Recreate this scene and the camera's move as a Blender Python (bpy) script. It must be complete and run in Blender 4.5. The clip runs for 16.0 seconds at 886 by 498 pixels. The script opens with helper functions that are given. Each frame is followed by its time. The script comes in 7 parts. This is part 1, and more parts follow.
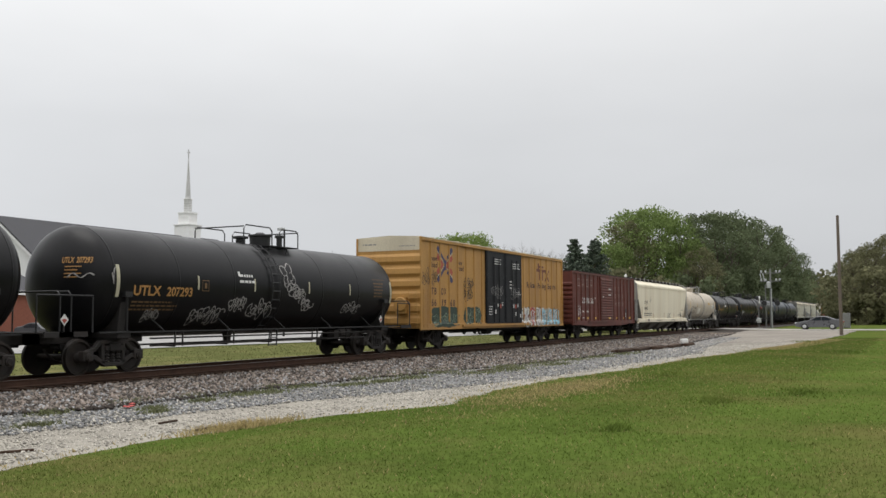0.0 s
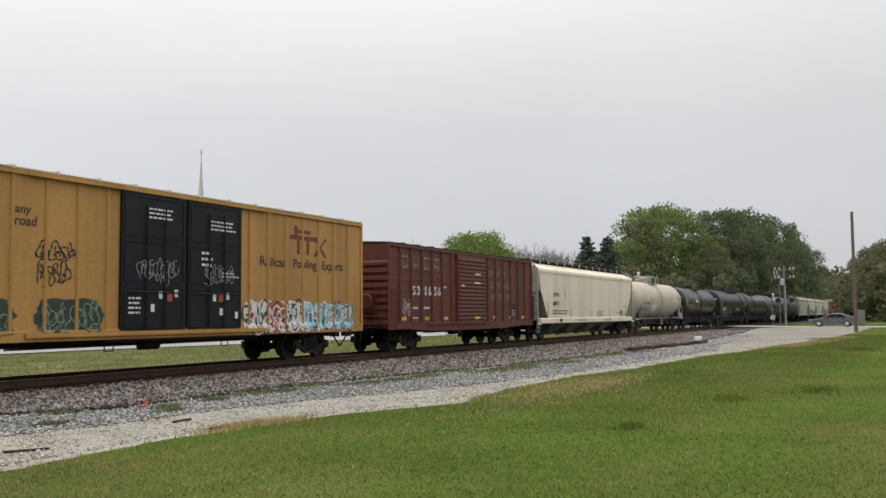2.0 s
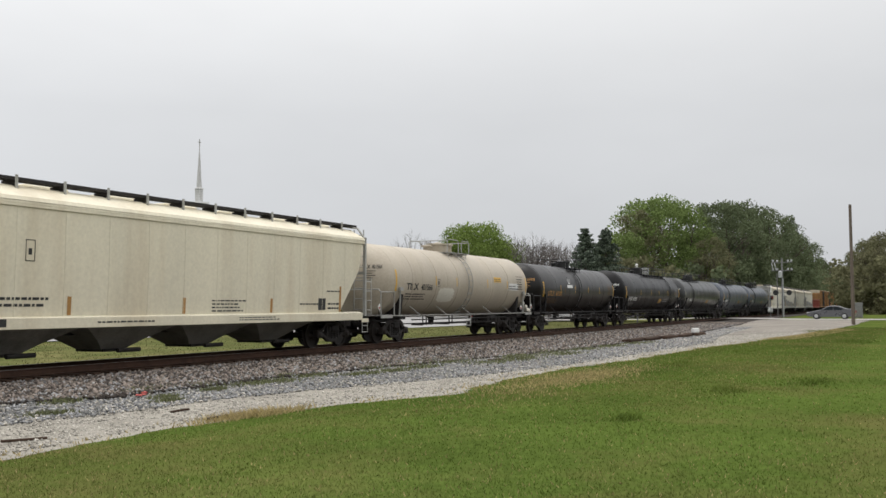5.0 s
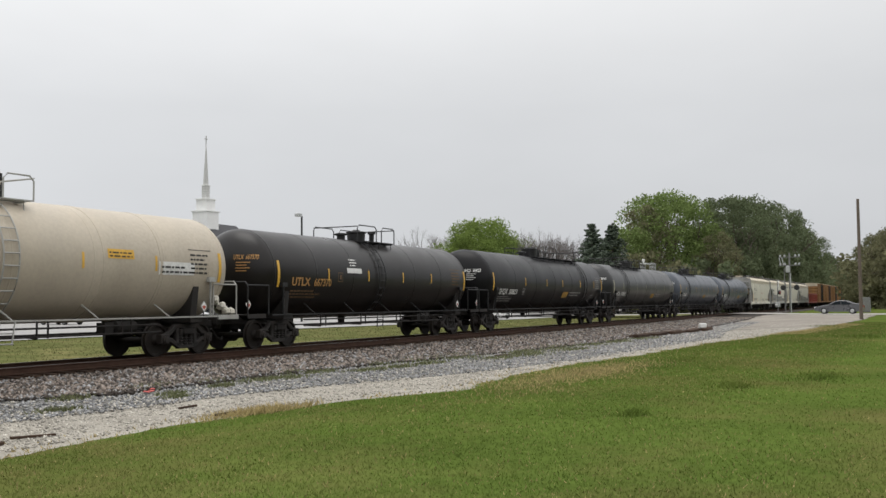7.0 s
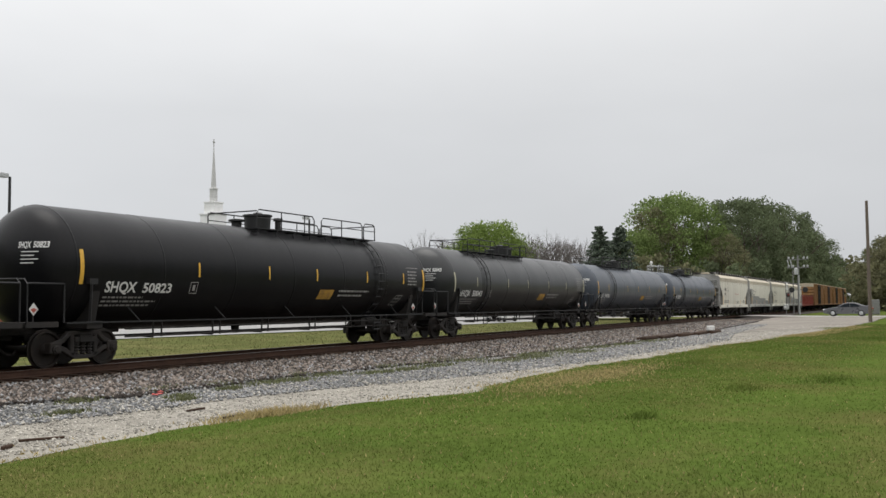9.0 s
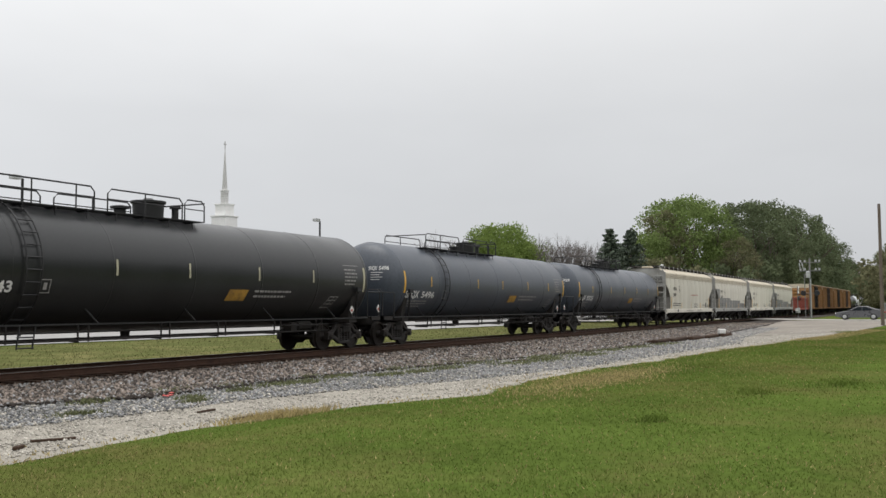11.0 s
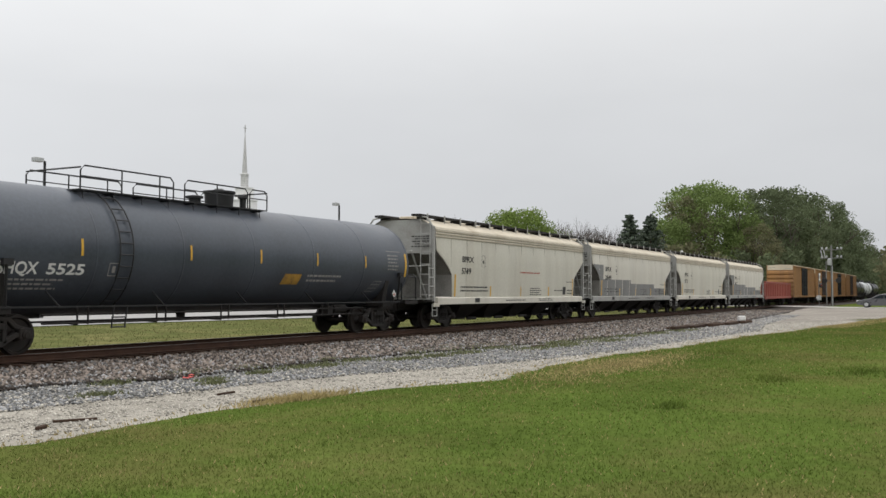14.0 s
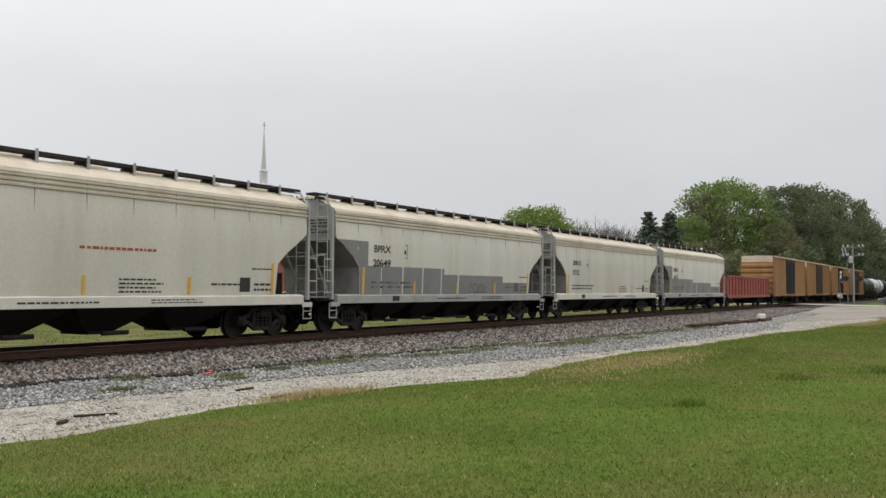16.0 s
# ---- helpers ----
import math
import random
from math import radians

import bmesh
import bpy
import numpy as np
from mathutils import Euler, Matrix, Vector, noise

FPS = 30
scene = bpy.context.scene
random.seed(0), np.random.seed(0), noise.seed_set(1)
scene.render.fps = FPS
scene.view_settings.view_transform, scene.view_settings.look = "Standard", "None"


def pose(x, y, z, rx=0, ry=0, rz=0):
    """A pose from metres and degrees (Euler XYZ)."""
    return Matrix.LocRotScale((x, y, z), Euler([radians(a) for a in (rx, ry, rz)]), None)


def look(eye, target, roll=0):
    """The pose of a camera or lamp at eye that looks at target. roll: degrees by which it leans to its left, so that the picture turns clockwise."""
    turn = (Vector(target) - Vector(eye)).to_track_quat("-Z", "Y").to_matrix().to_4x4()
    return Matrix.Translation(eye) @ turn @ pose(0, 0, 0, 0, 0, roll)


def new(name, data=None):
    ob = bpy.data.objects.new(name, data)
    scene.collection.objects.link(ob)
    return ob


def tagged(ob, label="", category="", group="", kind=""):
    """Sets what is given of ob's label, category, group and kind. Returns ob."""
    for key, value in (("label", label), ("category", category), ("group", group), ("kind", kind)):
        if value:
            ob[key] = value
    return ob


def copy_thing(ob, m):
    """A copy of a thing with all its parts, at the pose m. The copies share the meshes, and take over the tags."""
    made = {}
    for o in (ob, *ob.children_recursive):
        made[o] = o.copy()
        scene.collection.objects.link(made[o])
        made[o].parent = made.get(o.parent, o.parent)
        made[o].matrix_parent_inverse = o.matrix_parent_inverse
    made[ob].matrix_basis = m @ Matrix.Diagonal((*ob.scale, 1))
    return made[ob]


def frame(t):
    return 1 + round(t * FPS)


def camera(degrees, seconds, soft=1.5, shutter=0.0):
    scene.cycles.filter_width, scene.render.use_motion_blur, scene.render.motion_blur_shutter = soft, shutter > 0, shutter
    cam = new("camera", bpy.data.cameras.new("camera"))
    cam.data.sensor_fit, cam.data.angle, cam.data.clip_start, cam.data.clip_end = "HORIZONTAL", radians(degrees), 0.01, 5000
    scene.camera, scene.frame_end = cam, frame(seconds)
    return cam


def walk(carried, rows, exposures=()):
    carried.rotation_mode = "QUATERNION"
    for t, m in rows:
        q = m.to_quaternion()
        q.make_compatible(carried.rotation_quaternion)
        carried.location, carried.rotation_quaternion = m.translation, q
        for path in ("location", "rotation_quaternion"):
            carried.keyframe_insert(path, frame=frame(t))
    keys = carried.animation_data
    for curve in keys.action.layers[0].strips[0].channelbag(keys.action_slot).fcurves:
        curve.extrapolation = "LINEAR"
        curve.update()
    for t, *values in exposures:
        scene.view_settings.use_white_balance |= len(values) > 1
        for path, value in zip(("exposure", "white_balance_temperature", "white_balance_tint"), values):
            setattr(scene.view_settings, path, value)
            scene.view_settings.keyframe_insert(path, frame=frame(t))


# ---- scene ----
cam = camera(49.98, 16.0)
TRACK_Y = 19.63
EYE_Z = 1.436


def travel(t):
    """Metres the train has rolled by t seconds, gaining speed slightly."""
    return 12.4252 * t + 2.3905 * (t / 10) ** 2 - 0.3133 * (t / 10) ** 3


# seconds, heading, pitch and roll in degrees of the camera held in one spot
PATH = [
    (0.0, 25.31, 4.11, -0.29),
    (0.5, 25.44, 4.21, -0.32),
    (1.0, 25.64, 4.13, -0.37),
    (1.5, 25.89, 4.03, -0.36),
    (2.0, 26.06, 4.01, -0.46),
    (2.5, 25.93, 4.26, -0.47),
    (3.0, 25.86, 4.54, -0.31),
    (3.5, 25.85, 4.51, -0.32),
    (4.0, 25.77, 4.05, -0.29),
    (6.5, 26.18, 3.19, -0.40),
    (7.0, 26.35, 3.23, -0.43),
    (7.5, 26.57, 3.26, -0.41),
    (8.0, 26.71, 3.37, -0.45),
    (8.5, 26.73, 3.44, -0.54),
    (9.0, 26.80, 3.39, -0.48),
    (11.5, 27.52, 3.49, -0.30),
    (12.0, 27.46, 3.26, -0.29),
    (12.5, 27.07, 2.99, -0.11),
    (13.0, 27.32, 2.92, 0.14),
    (13.5, 28.21, 2.82, 0.00),
    (14.0, 28.53, 2.62, 0.11),
    (14.5, 28.82, 2.41, 0.23),
    (15.0, 29.24, 2.37, 0.22),
    (15.5, 29.46, 2.46, 0.13),
    (16.0, 29.62, 2.43, 0.27),
]
walk(cam, [(t, pose(0, 0, EYE_Z, 90 + p, -r, a - 90)) for t, a, p, r in PATH])

# ---- world and light: closed bright overcast ----
world = bpy.data.worlds.new("overcast")
scene.world = world
world.use_nodes = True
wt = world.node_tree
wt.nodes.clear()


def wnode(kind, **kw):
    n = wt.nodes.new(kind)
    for k, v in kw.items():
        n.inputs[k].default_value = v
    return n


w_out = wt.nodes.new("ShaderNodeOutputWorld")
w_bg = wt.nodes.new("ShaderNodeBackground")
w_sky = wt.nodes.new("ShaderNodeTexSky")
w_sky.sky_type = "NISHITA"
w_sky.sun_disc = False
w_sky.sun_elevation = radians(48)
w_sky.sun_rotation = radians(200)
w_sky.air_density, w_sky.dust_density = 1.0, 4.0
w_scale = wt.nodes.new("ShaderNodeVectorMath")
w_scale.operation = "SCALE"
w_scale.inputs["Scale"].default_value = 0.09
w_geo = wt.nodes.new("ShaderNodeTexCoord")
w_sep = wt.nodes.new("ShaderNodeSeparateXYZ")
w_ramp = wt.nodes.new("ShaderNodeValToRGB")
cr = w_ramp.color_ramp
cr.elements[0].position, cr.elements[0].color = 0.0, (0.70, 0.715, 0.735, 1)
cr.elements[1].position, cr.elements[1].color = 1.0, (1.75, 1.75, 1.77, 1)
for at, c in ((0.06, (0.69, 0.705, 0.73, 1)), (0.2, (0.775, 0.785, 0.80, 1)), (0.32, (1.0, 1.005, 1.01, 1)), (0.5, (1.3, 1.3, 1.31, 1))):
    e = cr.elements.new(at)
    e.color = c
w_map = wt.nodes.new("ShaderNodeMapping")
w_map.inputs["Scale"].default_value = (1.0, 1.0, 2.6)
w_noise = wnode("ShaderNodeTexNoise", Scale=2.2, Detail=4.0, Roughness=0.55)
w_cloud = wt.nodes.new("ShaderNodeMapRange")
w_cloud.inputs["To Min"].default_value = 0.90
w_cloud.inputs["To Max"].default_value = 1.10
w_mul = wt.nodes.new("ShaderNodeVectorMath")
w_mul.operation = "SCALE"
w_mix = wt.nodes.new("ShaderNodeMix")
w_mix.data_type = "RGBA"
w_mix.inputs[0].default_value = 0.93
L = wt.links.new
L(w_geo.outputs["Generated"], w_sep.inputs[0])
L(w_sep.outputs["Z"], w_ramp.inputs["Fac"])
L(w_geo.outputs["Generated"], w_map.inputs["Vector"])
L(w_map.outputs[0], w_noise.inputs["Vector"])
L(w_noise.outputs["Fac"], w_cloud.inputs["Value"])
L(w_ramp.outputs["Color"], w_mul.inputs[0])
w_side = wt.nodes.new("ShaderNodeMapRange")
w_side.inputs["From Min"].default_value, w_side.inputs["From Max"].default_value = 0.55, 1.0
w_side.inputs["To Min"].default_value, w_side.inputs["To Max"].default_value = 1.06, 0.90
w_both = wt.nodes.new("ShaderNodeMath")
w_both.operation = "MULTIPLY"
L(w_sep.outputs["X"], w_side.inputs["Value"])
L(w_side.outputs["Result"], w_both.inputs[0])
L(w_cloud.outputs["Result"], w_both.inputs[1])
L(w_both.outputs[0], w_mul.inputs["Scale"])
L(w_sky.outputs["Color"], w_scale.inputs[0])
L(w_scale.outputs[0], w_mix.inputs["A"])
L(w_mul.outputs[0], w_mix.inputs["B"])
L(w_mix.outputs["Result"], w_bg.inputs["Color"])
L(w_bg.outputs[0], w_out.inputs["Surface"])
sun = new("sun", bpy.data.lights.new("sun", "SUN"))
sun.data.energy, sun.data.angle, sun.data.color = 1.3, radians(40), (1.0, 0.97, 0.93)
sun.matrix_world = look((0, 0, 60), (6, -9, 0))
scene.view_settings.exposure = 0.0

# ---- materials ----
MATS = {}


def mat(key, color, rough=0.7, metal=0.0, scale=3.0, vary=0.18, dirt=None, dirt_amount=0.35, bump=0.0, bump_scale=40.0, streak=False, per_object=0.0, island=0.0, spec=0.5, grain=None, leafy=0.0):
    """Two scales of colour variation (stains and grain), optional dirt colour, streaks running down, and fine relief."""
    if key in MATS:
        return MATS[key]
    m = bpy.data.materials.new(key)
    m.use_nodes = True
    t = m.node_tree
    b = t.nodes["Principled BSDF"]
    b.inputs["Roughness"].default_value = rough
    b.inputs["Metallic"].default_value = metal
    b.inputs["Specular IOR Level"].default_value = spec
    co = t.nodes.new("ShaderNodeTexCoord")
    mp = t.nodes.new("ShaderNodeMapping")
    mp.inputs["Scale"].default_value = (1, 1, 0.12) if streak else (1, 1, 1)
    big = t.nodes.new("ShaderNodeTexNoise")
    big.inputs["Scale"].default_value, big.inputs["Detail"].default_value = scale, 5
    fine = t.nodes.new("ShaderNodeTexNoise")
    fine.inputs["Scale"].default_value, fine.inputs["Detail"].default_value = (grain or scale * 14), 3
    t.links.new(co.outputs["Object"], mp.inputs["Vector"])
    t.links.new(mp.outputs[0], big.inputs["Vector"])
    t.links.new(co.outputs["Object"], fine.inputs["Vector"])
    hsv = t.nodes.new("ShaderNodeHueSaturation")
    hsv.inputs["Color"].default_value = (*color, 1)
    add = t.nodes.new("ShaderNodeMath")
    add.operation = "ADD"
    t.links.new(big.outputs["Fac"], add.inputs[0])
    t.links.new(fine.outputs["Fac"], add.inputs[1])
    rng = t.nodes.new("ShaderNodeMapRange")
    rng.inputs["From Min"].default_value, rng.inputs["From Max"].default_value = 0.65, 1.35
    rng.inputs["To Min"].default_value, rng.inputs["To Max"].default_value = 1 - vary, 1 + vary
    t.links.new(add.outputs[0], rng.inputs["Value"])
    value = rng.outputs["Result"]
    for use, node, socket in ((per_object, "ShaderNodeObjectInfo", "Random"), (island, "ShaderNodeNewGeometry", "Random Per Island")):
        if use:
            info = t.nodes.new(node)
            r2 = t.nodes.new("ShaderNodeMapRange")
            r2.inputs["To Min"].default_value, r2.inputs["To Max"].default_value = 1 - use, 1 + use
            t.links.new(info.outputs[socket], r2.inputs["Value"])
            mu = t.nodes.new("ShaderNodeMath")
            mu.operation = "MULTIPLY"
            t.links.new(value, mu.inputs[0])
            t.links.new(r2.outputs["Result"], mu.inputs[1])
            value = mu.outputs[0]
    t.links.new(value, hsv.inputs["Value"])
    out = hsv.outputs["Color"]
    if dirt:
        dn = t.nodes.new("ShaderNodeTexNoise")
        dn.inputs["Scale"].default_value, dn.inputs["Detail"].default_value, dn.inputs["Roughness"].default_value = scale * 0.8, 8, 0.65
        sh = t.nodes.new("ShaderNodeVectorMath")
        sh.operation = "ADD"
        sh.inputs[1].default_value = (7.3, 2.1, 4.4)
        t.links.new(mp.outputs[0], sh.inputs[0])
        t.links.new(sh.outputs[0], dn.inputs["Vector"])
        dr = t.nodes.new("ShaderNodeMapRange")
        dr.inputs["From Min"].default_value, dr.inputs["From Max"].default_value = 0.47, 0.72
        dr.inputs["To Max"].default_value = dirt_amount
        t.links.new(dn.outputs["Fac"], dr.inputs["Value"])
        mx = t.nodes.new("ShaderNodeMix")
        mx.data_type = "RGBA"
        mx.inputs["B"].default_value = (*dirt, 1)
        t.links.new(dr.outputs["Result"], mx.inputs[0])
        t.links.new(out, mx.inputs["A"])
        out = mx.outputs["Result"]
    t.links.new(out, b.inputs["Base Color"])
    rr = t.nodes.new("ShaderNodeMapRange")
    rr.inputs["To Min"].default_value, rr.inputs["To Max"].default_value = max(0.03, rough - 0.12), min(1, rough + 0.12)
    t.links.new(big.outputs["Fac"], rr.inputs["Value"])
    t.links.new(rr.outputs["Result"], b.inputs["Roughness"])
    if bump:
        bn = t.nodes.new("ShaderNodeTexNoise")
        bn.inputs["Scale"].default_value, bn.inputs["Detail"].default_value = bump_scale, 4
        bp = t.nodes.new("ShaderNodeBump")
        bp.inputs["Strength"].default_value, bp.inputs["Distance"].default_value = bump, 0.02
        t.links.new(co.outputs["Object"], bn.inputs["Vector"])
        t.links.new(bn.outputs["Fac"], bp.inputs["Height"])
        t.links.new(bp.outputs[0], b.inputs["Normal"])
    if leafy:
        tr = t.nodes.new("ShaderNodeBsdfTranslucent")
        ms = t.nodes.new("ShaderNodeMixShader")
        ms.inputs[0].default_value = leafy
        t.links.new(out, tr.inputs["Color"])
        t.links.new(b.outputs[0], ms.inputs[1])
        t.links.new(tr.outputs[0], ms.inputs[2])
        t.links.new(ms.outputs[0], t.nodes["Material Output"].inputs["Surface"])
    MATS[key] = m
    return m


def glass_mat():
    if "dark_glass" not in MATS:
        m = bpy.data.materials.new("dark_glass")
        m.use_nodes = True
        b = m.node_tree.nodes["Principled BSDF"]
        b.inputs["Base Color"].default_value = (0.02, 0.025, 0.03, 1)
        b.inputs["Roughness"].default_value = 0.08
        MATS["dark_glass"] = m
    return MATS["dark_glass"]


TANK_BLACK = mat("tank_black_paint", (0.0045, 0.0045, 0.0052), 0.34, scale=0.9, vary=0.3, dirt=(0.020, 0.018, 0.017), dirt_amount=0.22, spec=0.19, streak=True, bump=0.05)
TANK_BROWN = mat("tank_brown_black_paint", (0.0055, 0.0043, 0.0036), 0.32, scale=0.9, vary=0.3, dirt=(0.018, 0.013, 0.010), dirt_amount=0.3, spec=0.3, streak=True, bump=0.05)
TANK_GREY = mat("tank_dull_black_paint", (0.0115, 0.0125, 0.013), 0.33, scale=0.8, vary=0.28, dirt=(0.024, 0.024, 0.023), dirt_amount=0.2, streak=True, bump=0.05)
TANK_BLUE = mat("tank_slate_paint", (0.046, 0.055, 0.070), 0.36, scale=0.8, vary=0.25, dirt=(0.028, 0.032, 0.04), dirt_amount=0.2, streak=True, bump=0.05)
TANK_TAN = mat("tank_tan_paint", (0.41, 0.36, 0.285), 0.5, scale=0.8, vary=0.12, dirt=(0.30, 0.25, 0.18), dirt_amount=0.45, streak=True, bump=0.04)
TANK_WHITE = mat("tank_white_paint", (0.55, 0.56, 0.57), 0.5, scale=0.8, vary=0.12, dirt=(0.25, 0.23, 0.2), dirt_amount=0.4, streak=True)
BOX_YELLOW = mat("boxcar_yellow_paint", (0.40, 0.215, 0.055), 0.6, scale=1.0, vary=0.14, dirt=(0.17, 0.085, 0.03), dirt_amount=0.55, streak=True, bump=0.06)
BOX_OLD = mat("boxcar_faded_yellow_paint", (0.27, 0.135, 0.042), 0.7, scale=0.8, vary=0.25, dirt=(0.12, 0.07, 0.035), dirt_amount=0.7, streak=True, bump=0.06)
BOX_CREAM = mat("end_cream_paint", (0.56, 0.50, 0.38), 0.65, scale=1.2, vary=0.12, dirt=(0.25, 0.2, 0.13), dirt_amount=0.4, streak=True)
DOOR_NAVY = mat("door_navy_paint", (0.009, 0.010, 0.013), 0.55, scale=1.2, vary=0.3, dirt=(0.03, 0.027, 0.024), dirt_amount=0.3, streak=True, spec=0.22)
BOX_RED = mat("boxcar_oxide_red_paint", (0.098, 0.019, 0.010), 0.62, scale=1.3, vary=0.4, dirt=(0.032, 0.013, 0.010), dirt_amount=0.65, streak=True, bump=0.08)
BOX_RED_ROOF = mat("boxcar_dark_roof", (0.030, 0.016, 0.013), 0.75, scale=1.0, vary=0.25)
GON_RED = mat("gondola_red_paint", (0.26, 0.055, 0.035), 0.7, scale=1.0, vary=0.25, dirt=(0.30, 0.2, 0.17), dirt_amount=0.4, streak=True)
HOP_CREAM = mat("hopper_cream_paint", (0.68, 0.63, 0.49), 0.55, scale=0.8, vary=0.1, dirt=(0.38, 0.27, 0.14), dirt_amount=0.45, streak=True)
HOP_GREY = mat("hopper_light_grey_paint", (0.56, 0.54, 0.46), 0.55, scale=0.8, vary=0.1, dirt=(0.30, 0.25, 0.18), dirt_amount=0.35, streak=True)
HOP_PALE = mat("hopper_pale_paint", (0.60, 0.575, 0.50), 0.55, scale=0.8, vary=0.1, dirt=(0.32, 0.27, 0.2), dirt_amount=0.35, streak=True)
HOP_PATCH = mat("hopper_grey_patch_paint", (0.19, 0.19, 0.185), 0.6, scale=1.0, vary=0.14, dirt=(0.26, 0.25, 0.22), dirt_amount=0.3)
HOP_TOP = mat("hopper_dusty_roof", (0.47, 0.42, 0.33), 0.7, scale=1.2, vary=0.15, dirt=(0.22, 0.16, 0.10), dirt_amount=0.5)
# Base grey darkened for the shade under the end slopes, plus grime.
HOP_SLOPE = mat("slope_sheet_shaded_grimy_grey", (0.24, 0.23, 0.21), 0.75, scale=1.2, vary=0.25, dirt=(0.05, 0.045, 0.04), dirt_amount=0.6)
# Weld seam strips, darker in tone than the hopper side.
HOP_SEAM = mat("darker_weld_seam", (0.27, 0.25, 0.205), 0.7, scale=2, vary=0.25, dirt=(0.22, 0.18, 0.12), dirt_amount=0.5)
GREY_STEEL = mat("end_frame_grey_paint", (0.33, 0.33, 0.31), 0.6, scale=2, vary=0.15, dirt=(0.15, 0.12, 0.09), dirt_amount=0.4)
UNDER = mat("underframe_grime", (0.013, 0.011, 0.010), 0.8, scale=3, vary=0.35, dirt=(0.035, 0.025, 0.02), dirt_amount=0.5, bump=0.15)
TRUCK = mat("truck_steel_grime", (0.015, 0.0125, 0.011), 0.75, scale=4, vary=0.35, dirt=(0.045, 0.03, 0.022), dirt_amount=0.55, bump=0.2)
WHEEL = mat("wheel_rusty_steel", (0.02, 0.016, 0.014), 0.6, metal=0.3, scale=6, vary=0.3, dirt=(0.05, 0.032, 0.022), dirt_amount=0.5)
RAILING = mat("black_railing_steel", (0.010, 0.010, 0.011), 0.55, scale=6, vary=0.25)
RAIL_RUST = mat("rail_rusty_steel", (0.075, 0.044, 0.032), 0.7, metal=0.2, scale=5, vary=0.25, dirt=(0.035, 0.022, 0.017), dirt_amount=0.6, bump=0.1, spec=0.12)
RAIL_TOP = mat("rail_worn_head", (0.30, 0.29, 0.28), 0.35, metal=0.8, scale=8, vary=0.15)
PAINT_WHITE = mat("white_lettering_paint", (0.62, 0.62, 0.6), 0.6, scale=9, vary=0.2)
PAINT_FADED = mat("faded_white_paint", (0.25, 0.185, 0.16), 0.7, scale=5, vary=0.4, dirt=(0.118, 0.030, 0.017), dirt_amount=0.8)
PAINT_GREY = mat("small_print_grey_paint", (0.27, 0.26, 0.25), 0.6, scale=9, vary=0.3)
PAINT_ORANGE = mat("orange_lettering_paint", (0.36, 0.19, 0.055), 0.6, scale=9, vary=0.25)
PAINT_DULL_ORANGE = mat("dull_orange_print_paint", (0.13, 0.075, 0.03), 0.65, scale=9, vary=0.3)
PAINT_YELLOW = mat("reflective_yellow_stripe", (0.62, 0.36, 0.04), 0.45, scale=9, vary=0.2)
PAINT_GOLD = mat("dull_gold_emblem_paint", (0.36, 0.20, 0.03), 0.6, scale=4, vary=0.45, dirt=(0.05, 0.04, 0.03), dirt_amount=0.6)
PAINT_PALE_STRIPE = mat("dirty_pale_stripe", (0.40, 0.38, 0.27), 0.6, scale=9, vary=0.25)
PAINT_BLACK = mat("black_lettering_paint", (0.02, 0.02, 0.02), 0.6, scale=9, vary=0.3)
PAINT_BROWN = mat("brown_lettering_paint", (0.058, 0.022, 0.014), 0.65, scale=9, vary=0.3)
EMBLEM_BROWN = mat("emblem_red_brown_paint", (0.13, 0.036, 0.02), 0.65, scale=5, vary=0.3)
PAINT_BLUE = mat("logo_blue_paint", (0.042, 0.038, 0.10), 0.6, scale=6, vary=0.2)
PAINT_RED = mat("logo_red_paint", (0.34, 0.066, 0.042), 0.6, scale=6, vary=0.2)
GR_GREEN = mat("graffiti_dark_green", (0.022, 0.042, 0.028), 0.6, scale=4, vary=0.35)
GR_PALE = mat("graffiti_pale_outline", (0.17, 0.23, 0.17), 0.6, scale=4, vary=0.3)
GR_CYAN = mat("graffiti_light_blue", (0.25, 0.50, 0.62), 0.6, scale=4, vary=0.3)
GR_RED = mat("graffiti_red", (0.42, 0.07, 0.06), 0.6, scale=4, vary=0.3)

GRASS_GROUND = mat("lawn_soil_and_turf", (0.068, 0.098, 0.021), 0.95, scale=0.3, vary=0.32, dirt=(0.130, 0.102, 0.044), dirt_amount=0.75, bump=0.4, bump_scale=25, spec=0.0, grain=9)
GRASS_BLADE = mat("lawn_blades", (0.110, 0.156, 0.032), 0.85, scale=0.3, vary=0.28, dirt=(0.20, 0.165, 0.068), dirt_amount=0.65, island=0.2, spec=0.05, grain=4, leafy=0.3)
FAR_BLADE = mat("rough_pale_grass", (0.145, 0.150, 0.062), 0.85, scale=0.3, vary=0.25, dirt=(0.28, 0.235, 0.12), dirt_amount=0.6, island=0.3, spec=0.05, leafy=0.25)
TURF_PALE = mat("rough_pale_turf", (0.088, 0.098, 0.036), 0.95, scale=0.5, vary=0.3, dirt=(0.21, 0.18, 0.085), dirt_amount=0.7, bump=0.4, bump_scale=25, spec=0.0, grain=9)
DRY_BLADE = mat("dry_straw_blades", (0.36, 0.29, 0.14), 0.85, scale=0.8, vary=0.25, island=0.35, spec=0.05, leafy=0.4)
WEED = mat("weed_leaves", (0.125, 0.135, 0.062), 0.85, scale=2, vary=0.3, island=0.4, leafy=0.25)
GRAVEL_WHITE = mat("crushed_limestone", (0.30, 0.28, 0.24), 0.95, scale=0.9, vary=0.22, dirt=(0.19, 0.175, 0.145), dirt_amount=0.6, bump=1.0, bump_scale=30, grain=22, spec=0.12)
